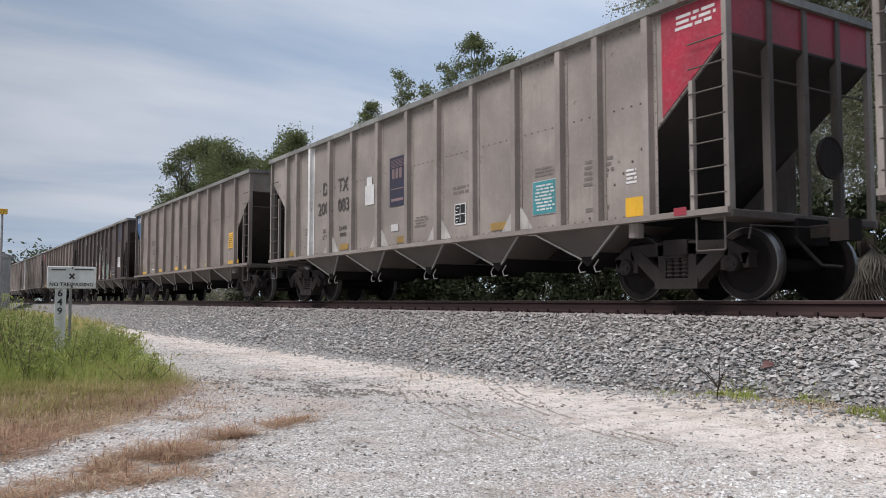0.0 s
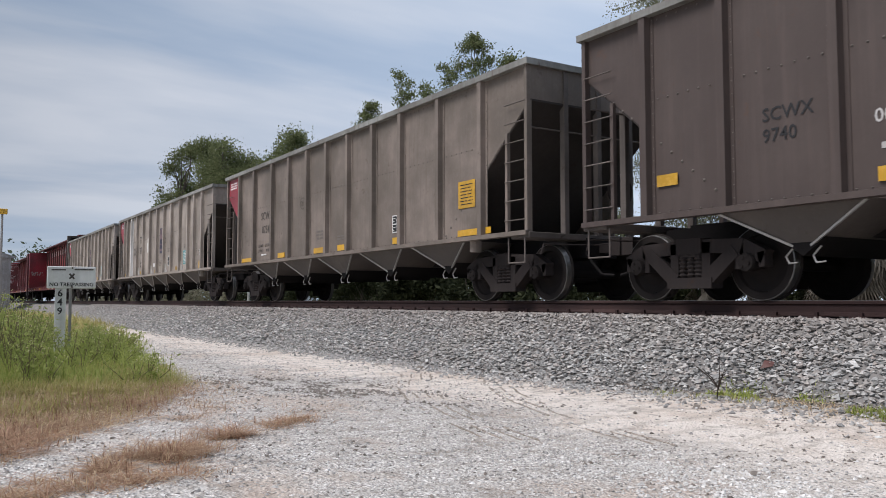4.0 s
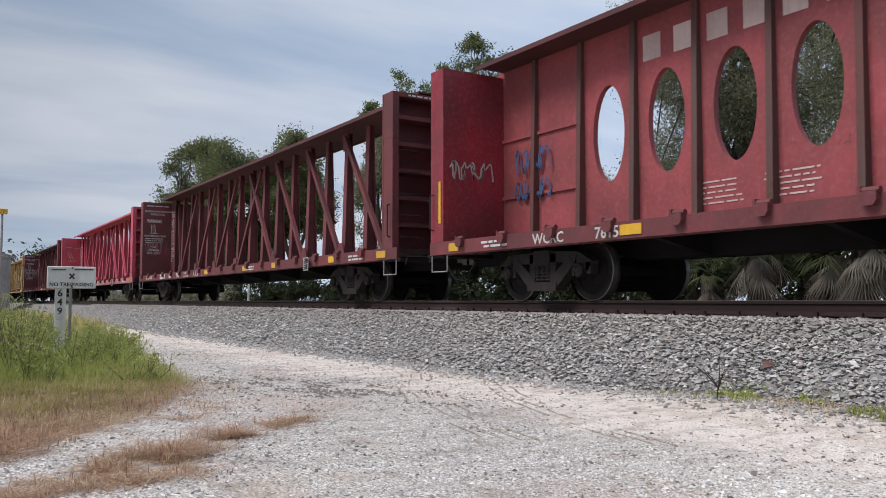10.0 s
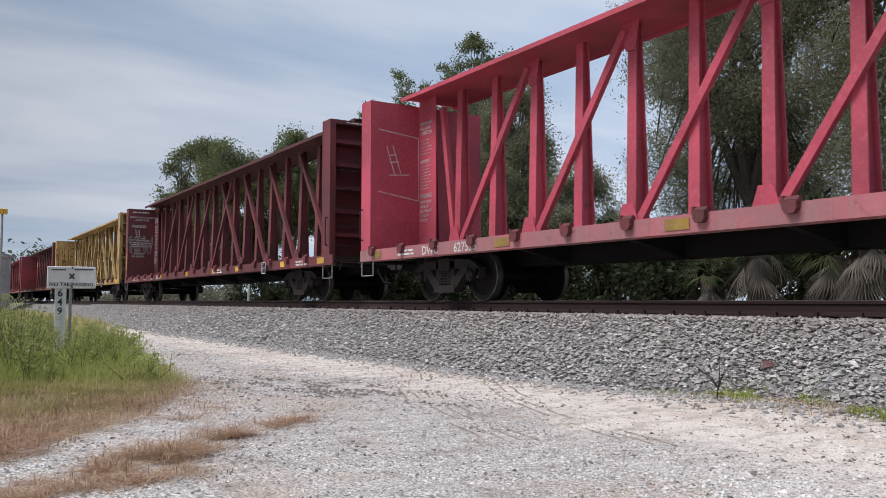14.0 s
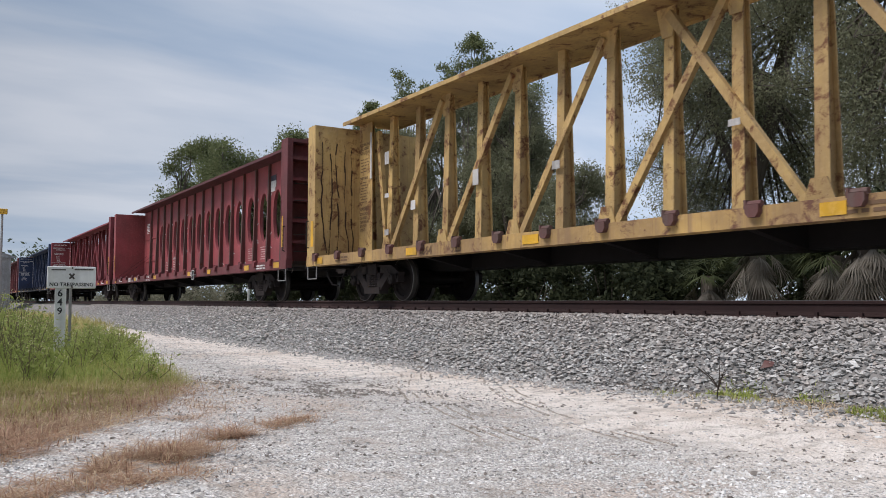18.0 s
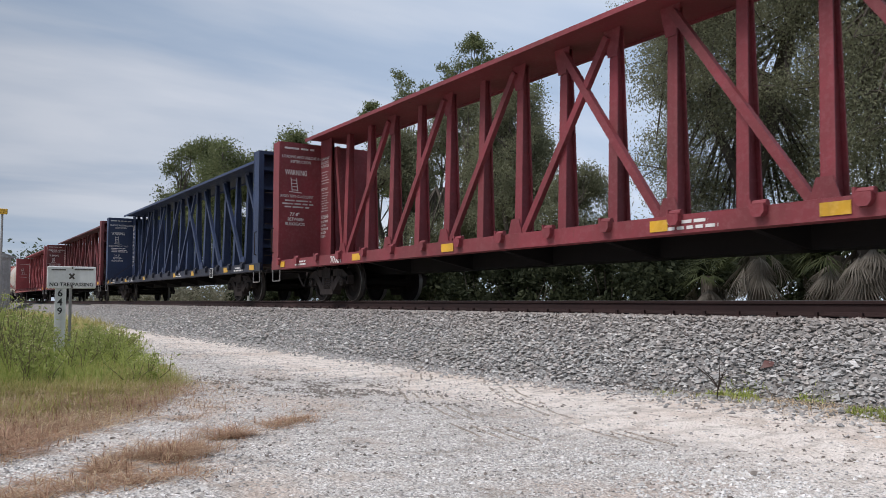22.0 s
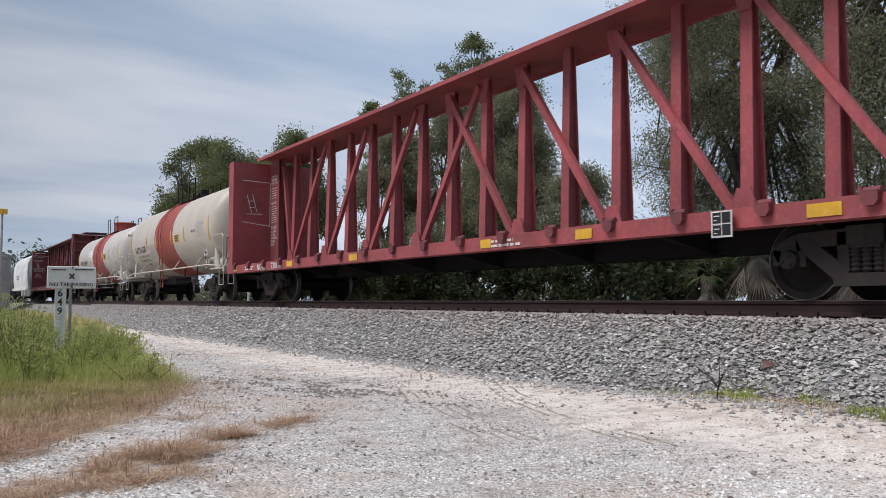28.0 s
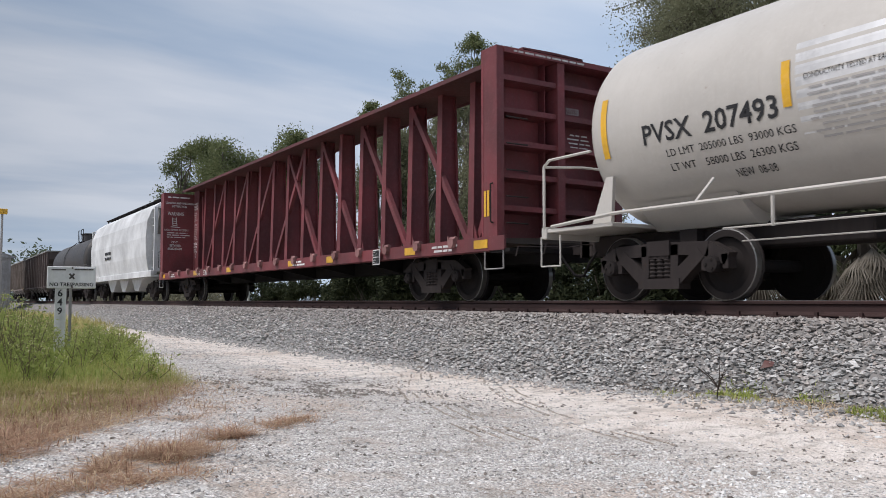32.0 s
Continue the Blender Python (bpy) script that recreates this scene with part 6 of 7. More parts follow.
M_POSTT = T_WHITE
M_PANELW = paint("clean_white_panel", (0.80, 0.80, 0.80), 0.0, 0.06, 0.4, streak=0.05)
M_FINE = plain("fine_grey_print", (0.36, 0.345, 0.335), 0.6)
for car, mark, num, r, zc, b0, b1 in ((t17, "GATX", "61238", 1.50, 2.55, -1.62, 1.22), (t18, "PVSX", "207493", 1.38, 2.47, -1.25, 1.80)):
    tank_text(car, mark, 0.36, -5.27, 2.08, r, zc, 1.0, bold=0.006)
    tank_text(car, num, 0.36, -4.25, 2.08, r, zc, 1.0, bold=0.006)
    tank_text(car, "LD LMT  205000 LBS  93000 KGS", 0.13, -4.92, 1.88, r, zc, 1.05)
    tank_text(car, "LT WT    58000 LBS  26300 KGS", 0.13, -4.92, 1.70, r, zc, 1.05)
    tank_text(car, "NEW  08-08", 0.13, -4.0, 1.52, r, zc, 0.85)
    bars_x = -2.85
    tank_bars(car, bars_x, -1.55, 1.75, 2.35, 9, r, zc, M_FINE, 0.34)
    for a in (-6.02, -3.12, b0 + 0.12, b1 - 0.30, b1 + 1.50, 5.75):
        tall = 0.42 if a in (-6.02, 5.75) else 0.26
        tank_patch(car, M_YELLOW, a, a + 0.11, 2.42 - tall, 2.42 + tall, r + 0.006, zc)
    q = b1 + 0.22
    p = tank_patch(car, M_YELLOW, q, q + 0.68, 2.18, 2.48, r, zc, "notice_board", "yellow notice board with black print")
    ob = bars(mr, M_BLACKLET, p, q + 0.05, q + 0.65, 2.22, 2.46, 3, 0, name="print", fill=0.6)
    on_tank(car, ob.data, r + 0.006, zc)
    tank_bars(car, q, q + 0.65, 1.95, 2.08, 2, r, zc, M_FINE, 0.3)
    tank_bars(car, q, q + 0.55, 1.62, 1.80, 3, r, zc, M_FINE, 0.3)
    tank_bars(car, 4.3, 5.4, 2.20, 2.75, 10, r, zc, M_FINE, 0.25)
    tank_bars(car, 4.6, 5.0, 1.85, 2.0, 3, r, zc, M_FINE, 0.3)
    hazard_placard(car, 5.45, 1.55)
    # brake gear at the front end
    h = 6.7
    part("brake_wheel", lathe(bmesh.new(), [(h + 0.38, 0.27), (h + 0.41, 0.285), (h + 0.43, 0.27), (h + 0.415, 0.25)], "x", 20, (0, -0.55, 1.95)), M_POSTT, car)
    part("brake_stand", block(h + 0.28, h + 0.38, -0.75, -0.35, 1.1, 2.1, 0.02), M_POSTT, car)
    part("air_reservoir", rod(bmesh.new(), (h - 1.1, -1.05, 1.28), (h - 0.1, -1.05, 1.28), 0.17, 14), M_POSTT, car)
    part("valve_body", lathe(bmesh.new(), [(-1.3, 0.10), (-1.1, 0.17), (-0.95, 0.12)], "y", 12, (h - 1.35, 0, 1.34)), M_POSTT, car)
    part("head_brace", rods([(h + 0.05, -1.2, 1.1), (h + 0.25, -1.05, 1.85)], 0.035), M_POSTT, car)
def on_head(data, radius, zc, h):
    """Lay a flat marking on the domed front head."""
    for v in data.vertices:
        q = min(0.99, math.hypot(v.co.y, v.co.z - zc) / radius)
        v.co.x = h - 0.62 + 0.62 * math.sqrt(1 - q ** 2.2) + 0.012


for car, mark, r, zc in ((t17, "GATX  61238", 1.50, 2.55), (t18, "PVSX  207493", 1.38, 2.47)):
    on_head(lettering(mark, 0.15, M_BLACKLET, car, 0, 3.15, -1.02, 0.85, end=True).data, r, zc, 6.7)
    on_head(bars(mr, M_GREYLET, car, -0.95, -0.40, 2.78, 2.98, 2, 0, end=True).data, r, zc, 6.7)
tank_text(t17, "FRA AIP", 0.16, 3.75, 2.40, 1.50, 2.55, 0.9)
tank_text(t18, "CONDUCTIVITY TESTED AT EACH", 0.09, -2.85, 2.42, 1.38, 2.47, 0.72)
tank_patch(t18, M_PANELW, -2.95, -1.30, 1.70, 2.85, 1.38 - 0.004, 2.47, "repaint_patch", "cleaner white repainted panel")

# the pale covered hopper
bars(mr, M_BLACKLET, g20, -2.6, -0.8, 2.0, 2.5, 2, -1.59)
# ---------------------------------------------------------------- trees and bushes
def leaf_material(name, a, b, through=0.3):
    m, ns, ls, bs = material(name)
    geo = ns.new("ShaderNodeNewGeometry")
    v = coords(ns, ls)
    c = mixed(ns, ls, geo.outputs["Random Per Island"], a, b)
    c = mixed(ns, ls, ramp(ns, ls, fuzz(ns, ls, v, 0.6, 3), 0.35, 0.7, 0, 0.5), c, tuple(x * 0.6 for x in a))
    ls.new(c, bs.inputs["Base Color"])
    bs.inputs["Roughness"].default_value = 0.7
    bs.inputs["Specular IOR Level"].default_value = 0.12
    tr = ns.new("ShaderNodeBsdfTranslucent")
    ls.new(c, tr.inputs["Color"])
    mx = ns.new("ShaderNodeMixShader"); mx.inputs[0].default_value = through
    out = ns["Material Output"]
    ls.new(bs.outputs[0], mx.inputs[1]); ls.new(tr.outputs[0], mx.inputs[2]); ls.new(mx.outputs[0], out.inputs["Surface"])
    return m


M_OAK = leaf_material("oak_leaves", (0.120, 0.145, 0.065), (0.260, 0.285, 0.140), 0.45)
M_DARKOAK = leaf_material("shaded_oak_leaves", (0.215, 0.222, 0.140), (0.310, 0.315, 0.200), 0.5)
# shrub leaves carry the shade under trees and train in their colour
M_BUSH = leaf_material("shaded_bush_leaves", (0.024, 0.032, 0.017), (0.068, 0.078, 0.040))
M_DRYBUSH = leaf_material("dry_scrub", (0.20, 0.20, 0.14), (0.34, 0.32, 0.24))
# frond colours are lowered to stand for the shade where the palms grow
M_PALM = leaf_material("palm_fronds", (0.040, 0.052, 0.022), (0.105, 0.120, 0.055))
M_DEADPALM = leaf_material("dead_palm_fronds", (0.12, 0.105, 0.082), (0.31, 0.28, 0.235), 0.1)
M_BARK = plain("oak_bark", (0.10, 0.085, 0.07), 0.95, 0, 0.5, 12)


def leaves(rng, clumps, n, size, slim=0.42, hang=1.0):
    """n leaves in round clumps (centre, radius): small blades turned all ways."""
    nr = np.random.RandomState(rng.randint(0, 10 ** 6))
    w = np.array([c[1] ** 2 for c in clumps]); w = w / w.sum()
    idx = nr.choice(len(clumps), n, p=w)
    cen = np.array([c[0] for c in clumps])[idx]
    rad = np.array([c[1] for c in clumps])[idx]
    d = np.clip(nr.normal(size=(n, 3)) * 0.45, -1.05, 1.05)
    pos = cen + d * rad[:, None] * np.array((1, 1, 0.8))
    u = nr.normal(size=(n, 3)) * np.array((1, 1, hang)); u /= np.linalg.norm(u, axis=1)[:, None]
    t = np.cross(u, nr.normal(size=(n, 3))); t /= np.linalg.norm(t, axis=1)[:, None]
    s = (size * nr.uniform(0.5, 1.4, n))[:, None]
    vs = np.stack([pos - u * s, pos + t * s * slim, pos + u * s, pos - t * s * slim], 1).reshape(-1, 3)
    return vs.tolist(), np.arange(4 * n).reshape(n, 4).tolist()


def tree(x, y, height, wide, label, mat, seed, n=16000, leaf=0.11, base=0.3, low=0.30, limbs=46, z0=0.4, name="tree", fat=1.0, slim=0.42, hang=1.0):
    """Trunk, forked limbs, and a crown of many small leaf clumps in an uneven dome."""
    rng = random.Random(seed)
    t = thing(name, pose(x, y, z0), label, "tree", "trees behind the track")
    bm = bmesh.new()
    fork = height * rng.uniform(0.22, 0.30)
    foot = [Vector((0, 0, -0.2)), Vector((rng.uniform(-0.15, 0.15), rng.uniform(-0.15, 0.15), fork * 0.5)), Vector((rng.uniform(-0.3, 0.3), rng.uniform(-0.3, 0.3), fork))]
    rod(bm, foot[0], foot[1], base * 1.15, 10, base * 0.9); rod(bm, foot[1], foot[2], base * 0.9, 10, base * 0.75)
    mains = []
    for k in range(5):
        a = k * 1.2566 + rng.uniform(-0.4, 0.4)
        e = foot[2] + Vector((math.cos(a) * wide * 0.35, math.sin(a) * wide * 0.35, height * rng.uniform(0.22, 0.42)))
        m = (foot[2] + e) / 2 + Vector((rng.uniform(-0.3, 0.3), rng.uniform(-0.3, 0.3), -0.2))
        rod(bm, foot[2], m, base * 0.55, 8, base * 0.42); rod(bm, m, e, base * 0.42, 7, base * 0.28)
        mains.append(e)
    crown = []
    lumps = [(rng.uniform(0, 6.28), rng.uniform(-0.7, 1.0), rng.uniform(0.72, 1.06)) for _ in range(14)]
    for k in range(limbs):
        a, b, f = lumps[k % 14]
        a += rng.uniform(-0.5, 0.5); b = max(-1, min(1, b + rng.uniform(-0.35, 0.35)))
        rr = f * rng.uniform(0.55, 1.0)
        ring = math.sqrt(max(0.0, 1 - b * b * 0.92))
        crown.append((Vector((rr * ring * math.cos(a), rr * ring * math.sin(a), b * (0.85 + 0.15 * f))), rng.uniform(0.11, 0.22) * wide * fat))
    # fit the crown to its breadth and height
    grow = (wide - 0.12 * wide * fat) / max(math.hypot(c.x, c.y) for c, r in crown)
    tall = max(c.z for c, r in crown)
    foot_z, top_z = height * low + 0.3, height - 0.10 * wide * fat
    clumps = []
    for c, r in crown:
        c = Vector((c.x * grow, c.y * grow, foot_z + (top_z - foot_z) * (c.z + 1) / (tall + 1)))
        clumps.append((tuple(c), r))
        s = min(mains, key=lambda q: (q - c).length)
        h = (s + c) / 2 + Vector((rng.uniform(-0.4, 0.4), rng.uniform(-0.4, 0.4), rng.uniform(-0.3, 0.3)))
        rod(bm, s, h, base * 0.18, 5, base * 0.12); rod(bm, h, c, base * 0.12, 5, base * 0.05)
        for j in range(4):
            q = c + Vector((rng.uniform(-1, 1), rng.uniform(-1, 1), rng.uniform(-0.6, 0.6))) * wide * 0.20
            rod(bm, c, q, base * 0.05, 4, 0.008)
            clumps.append((tuple(q), rng.uniform(0.05, 0.11) * wide * fat))
    part("trunk", bm, M_BARK, t)
    vs, fs = leaves(rng, clumps, n, leaf, slim, hang)
    put("crown", soup("crown", vs, fs, mat), None, t)
    return t


GREAT = "large dark live oak with hanging branches behind the track"
tree(-16.0, 21.5, 15.2, 4.3, GREAT, M_DARKOAK, 1, 300000, 0.040, 0.34, low=0.06, limbs=200, fat=1.5, slim=0.45, hang=1.3)
tree(-10.6, 22.0, 14.4, 4.2, GREAT, M_DARKOAK, 2, 160000, 0.044, 0.34, low=0.06, limbs=180, fat=1.5, slim=0.45, hang=1.3)
UNEVEN = "tall uneven oak with an airy top"
tree(-39.1, 27.0, 16.2, 2.1, UNEVEN, M_OAK, 3, 12500, 0.080, 0.24, low=0.30, limbs=50, fat=1.7)
tree(-35.3, 27.0, 14.0, 2.3, UNEVEN, M_OAK, 13, 16000, 0.080, 0.20, low=0.25, limbs=50, fat=1.7)
tree(-43.1, 27.0, 15.5, 2.0, UNEVEN, M_OAK, 17, 11500, 0.082, 0.18, low=0.25, limbs=44, fat=1.8)
tree(-47.0, 27.0, 16.4, 1.8, UNEVEN, M_OAK, 14, 8000, 0.085, 0.18, low=0.30, limbs=36, fat=1.8)
tree(-52.0, 27.0, 15.0, 2.0, UNEVEN, M_OAK, 15, 7000, 0.088, 0.18, low=0.45, limbs=36, fat=1.7)
DUSKY = "dark oak behind the track"
tree(-43.4, 24.0, 10.8, 3.2, DUSKY, M_DARKOAK, 6, 76000, 0.070, 0.30, low=0.02, limbs=130, fat=1.8)
tree(-37.2, 24.5, 11.8, 3.6, DUSKY, M_DARKOAK, 9, 90000, 0.068, 0.30, low=0.02, limbs=140, fat=1.8)
tree(-32.4, 25.0, 11.2, 2.7, DUSKY, M_DARKOAK, 8, 80000, 0.064, 0.30, low=0.02, limbs=120, fat=1.9)
tree(-26.6, 24.0, 6.6, 2.3, DUSKY, M_DARKOAK, 7, 44000, 0.058, 0.20, low=0.03, limbs=70, fat=1.9)
SPREAD = "broad spreading oak far down the line"
tree(-75.6, 21.2, 15.2, 4.5, SPREAD, M_OAK, 4, 60000, 0.115, 0.40, low=0.26, limbs=130, fat=1.5)
tree(-66.6, 22.0, 14.3, 5.0, SPREAD, M_OAK, 5, 64000, 0.112, 0.40, low=0.14, limbs=140, fat=1.5)
tree(-61.8, 25.0, 14.2, 4.2, SPREAD, M_OAK, 16, 48000, 0.108, 0.36, low=0.28, limbs=110, fat=1.5)


def bush(x, y, h, wide, mat, seed, n, leaf, label="dense dark evergreen shrub behind the track", z0=0.35, name="shrub"):
    rng = random.Random(seed)
    t = thing(name, pose(x, y, z0), label, "shrub", "undergrowth behind the track")
    bm = bmesh.new()
    clumps = []
    for k in range(16):
        a, r = rng.uniform(0, 6.28), wide * math.sqrt(rng.random()) * 0.8
        z = h * rng.uniform(0.12, 0.9) * (1 - 0.35 * (r / wide) ** 2)
        c = Vector((r * math.cos(a), r * math.sin(a), z))
        rod(bm, (c.x * 0.25, c.y * 0.25, -0.1), c, 0.035, 4, 0.012)
        clumps.append((tuple(c), rng.uniform(0.18, 0.34) * wide))
    tagged(part("stem", bm, M_BARK, t), kind="stuff")
    vs, fs = leaves(rng, clumps, n, leaf)
    put("foliage", soup("foliage", vs, fs, mat), None, t)
    return t


veg = random.Random(21)
x = 4.0
k = 0
while x > -34:
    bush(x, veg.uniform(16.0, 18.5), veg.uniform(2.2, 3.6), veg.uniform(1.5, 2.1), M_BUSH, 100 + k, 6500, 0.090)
    x -= veg.uniform(1.7, 2.4); k += 1
while x > -64:
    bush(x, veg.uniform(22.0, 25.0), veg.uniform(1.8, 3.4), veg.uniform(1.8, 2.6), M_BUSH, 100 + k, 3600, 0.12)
    x -= veg.uniform(2.6, 4.0); k += 1
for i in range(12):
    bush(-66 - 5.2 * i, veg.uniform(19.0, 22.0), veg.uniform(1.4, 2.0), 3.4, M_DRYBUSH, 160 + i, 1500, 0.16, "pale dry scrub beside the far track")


def fan_palm(x, y, h, seed, label="cabbage palm with a skirt of dead grey fronds"):
    rng = random.Random(seed)
    t = thing("palm", pose(x, y, 0.40), label, "palm", "palms behind the track")
    bm = bmesh.new()
    for i in range(6):
        rod(bm, (0, 0, -0.1 + h * i / 6), (0, 0, -0.1 + h * (i + 1) / 6 + 0.02), 0.17 - 0.01 * (i % 2), 9, 0.16)
    part("trunk", bm, M_BARK, t)
    def frond(vs, fs, base, az, el, length, n, droop):
        d = Vector((math.cos(az) * math.cos(el), math.sin(az) * math.cos(el), math.sin(el)))
        hub = base + d * length * 0.45
        side = d.cross(Vector((0, 0, 1))).normalized()
        up = side.cross(d)
        for j in range(n):
            w = (j / (n - 1) - 0.5) * 2.4
            tip = hub + (d * math.cos(w) + side * math.sin(w)) * length * 0.6 + Vector((0, 0, -droop * (0.4 + 0.6 * abs(w)) * length * 0.5))
            m = (hub + tip) / 2 + up * 0.04
            o = (tip - hub).cross(up).normalized() * 0.014
            b = len(vs)
            vs.extend([tuple(hub - o * 0.4), tuple(hub + o * 0.4), tuple(m + o), tuple(m - o), tuple(tip)])
            fs.extend([(b, b + 1, b + 2, b + 3), (b + 3, b + 2, b + 4)])
        b = len(vs)
        vs.extend([tuple(base), tuple(base + side * 0.02), tuple(hub + side * 0.02), tuple(hub)])
        fs.append((b, b + 1, b + 2, b + 3))
    for nm, mat, count, lo, hi, dr in (("fronds", M_PALM, 18, -0.3, 0.8, 0.7), ("dead_fronds", M_DEADPALM, 34, -1.5, -0.55, 0.9)):
        vs, fs = [], []
        for k in range(count):
            frond(vs, fs, Vector((0, 0, h - (0.0 if nm == "fronds" else rng.uniform(0.05, 0.35)))), rng.uniform(0, 6.28), rng.uniform(lo, hi), rng.uniform(0.45, 1.05), rng.randint(9, 18), dr)
        put(nm, soup(nm, vs, fs, mat), None, t)
    return t


for i, (px, py, ph) in enumerate(((-10.6, 14.3, 1.75), (-9.3, 14.9, 1.5), (-8.2, 14.1, 1.8), (-6.9, 14.8, 1.7), (-5.6, 14.2, 1.6), (-4.0, 14.6, 1.8), (-12.6, 15.2, 1.2), (-2.2, 14.4, 1.7))):
    fan_palm(px, py, ph, 300 + i)

# far woods that close the horizon
far = random.Random(77)
clumps = []
for i in range(150):
    a = math.pi * (0.02 + 0.96 * i / 149)
    r = far.uniform(240, 330)
    h = far.uniform(7, 15)
    px, py = -r * math.cos(a), 30 + r * math.sin(a) if r * math.sin(a) > 0 else 30
    for j in range(4):
        clumps.append(((px + far.uniform(-8, 8), py + far.uniform(-5, 5), h * (0.25 + 0.22 * j)), far.uniform(3.0, 5.5)))
for i in range(110):
    clumps.append(((-170 - far.uniform(0, 90), far.uniform(-30, 24), 14.0 * far.random() ** 1.3), far.uniform(2.0, 4.5)))
vs, fs = leaves(far, clumps, 52000, 0.55)
# the haze is only a greyer leaf colour
tagged(new("far_woods", soup("far_woods", vs, fs, leaf_material("hazy_woods", (0.10, 0.13, 0.09), (0.19, 0.21, 0.15)))), "hazy woods along the horizon", "woods", kind="stuff")
# ---------------------------------------------------------------- loose stones
def on_bed(x, y):
    return ballast_z(y)


sr = random.Random(3)
places = []
for i in range(46000):
    x, y = sr.uniform(-17.5, 1.0), sr.uniform(6.15, 8.68)
    places.append((x, y, on_bed(x, y) + sr.uniform(-0.040, 0.012), 0.015 + 0.024 * sr.random() ** 1.3))
for i in range(21000):
    x, y = sr.uniform(-48, -17.5), sr.uniform(6.15, 8.68)
    places.append((x, y, on_bed(x, y) + sr.uniform(-0.03, 0.010), sr.uniform(0.028, 0.048)))
for i in range(4500):
    x = sr.uniform(-26, 2.0)
    y = 6.2 - abs(sr.gauss(0, 0.28))
    places.append((x, y, dirt(x, y) + 0.004, sr.uniform(0.012, 0.035)))
for i in range(6000):
    x, y = sr.uniform(-40, 6), sr.uniform(8.78, 10.1)
    places.append((x, y, 0.742 + sr.uniform(-0.03, 0.005), sr.uniform(0.026, 0.045)))
tagged(scatter("ballast_stones", places, M_STONE), "loose grey and tan granite ballast stones", "ballast", kind="stuff")


def sand_way(x, y):
    """1 in the middle of the driven sand, 0 outside it."""
    mid = 5.3 + 0.2 * math.sin(x * 0.5)
    return max(0.0, 1 - abs(y - mid) / 1.3)


places = []
while len(places) < 42000:
    x, y = sr.uniform(-9.5, -1.3), sr.uniform(-0.4, 6.2)
    g = noise.noise((x * 0.9, y * 0.9, 9)) * 0.5 + 0.5
    keep = (0.25 + 1.1 * max(0, g - 0.3)) * (1 - 0.85 * sand_way(x, y))
    if sr.random() < keep:
        places.append((x, y, dirt(x, y) + 0.001, 0.0035 + 0.011 * sr.random() ** 3 + (0.010 if sr.random() < 0.008 else 0)))
for i in range(12000):
    x, y = sr.uniform(-22, -9.5), sr.uniform(2.0, 6.3)
    if sr.random() < 1 - 0.8 * sand_way(x, y):
        places.append((x, y, dirt(x, y) + 0.002, 0.006 + 0.014 * sr.random() ** 2))
flakes = []
for i in range(2600):
    x, y = -2.75 + sr.gauss(0, 0.55), 3.55 + sr.gauss(0, 0.30)
    flakes.append((x, y, dirt(x, y) + 0.002, 0.003 + 0.015 * sr.random() ** 3))
tagged(scatter("limestone_chips", places, M_PALE), "white limestone chips and pebbles on the yard", "gravel", kind="stuff")

shards = scatter("white_flakes", flakes, stone_material("white_limestone_flakes", (0.62, 0.60, 0.57), (0.96, 0.94, 0.92), (0.80, 0.77, 0.73)))

tagged(shards, "bright white limestone flakes on the sand", "gravel", kind="stuff")

# ridges that tyres pressed into the sand
ridges = []
for k, off in enumerate((-0.42, -0.30, -0.18, -0.06, 0.55, 0.67, 0.79)):
    for i in range(420):
        t = i / 419
        if noise.noise((t * 9, off * 3, 4)) < 0.02:
            continue
        x = -9.6 + 5.2 * t + off * 0.75 + 0.02 * math.sin(t * 40)
        y = 6.0 - 2.35 * t - 0.35 * math.sin(t * 3.1) + off * 0.75
        ridges.append((x, y, dirt(x, y) + 0.001, sr.uniform(0.008, 0.016)))
tagged(scatter("tyre_ridges", ridges, stone_material("pressed_sand", (0.26, 0.22, 0.18), (0.60, 0.53, 0.46), (0.38, 0.32, 0.27))), "faint tyre ridges pressed into the sand", "tyre tracks", kind="stuff")

M_CLOD = stone_material("dark_clods", (0.15, 0.13, 0.112), (0.36, 0.32, 0.28), (0.22, 0.18, 0.15))
places = []
for i in range(3800):
    q = sr.random()
    x, y = -9.9 + 3.0 * q + sr.gauss(0, 0.6), 3.2 + 0.95 * q + sr.gauss(0, 0.42)
    if noise.noise((x * 1.5, y * 3.0, 6)) > -0.05:
        places.append((x, y, dirt(x, y) + 0.001, 0.005 + 0.021 * sr.random() ** 3))
for i in range(1500):
    x, y = sr.uniform(-6.6, -2.6), 6.42 + sr.gauss(0, 0.12)
    places.append((x, y, max(dirt(x, y), ballast_z(y)), sr.uniform(0.005, 0.014)))
for i in range(5200):
    x, y = sr.uniform(-11, -1.6), sr.uniform(0.3, 6.0)
    if noise.noise((x * 1.1, y * 1.9, 14)) > 0.12 or sr.random() < 0.08:
        places.append((x, y, dirt(x, y) + 0.002, 0.003 + 0.016 * sr.random() ** 3))
for i in range(60):
    x, y = sr.uniform(-10, -2), sr.uniform(1.5, 6.0)
    places.append((x, y, dirt(x, y) + 0.004, sr.uniform(0.010, 0.022)))
tagged(scatter("dirt_clods", places, M_CLOD), "small dark clods and crumbs of earth", "dirt", kind="stuff")


def lone_stone(x, y, z, s, mat, label, sx=1.0):
    ob = scatter("stone", [(0, 0, 0, s)], mat)
    ob.location = (x, y, z)
    return tagged(ob, label, "stone")


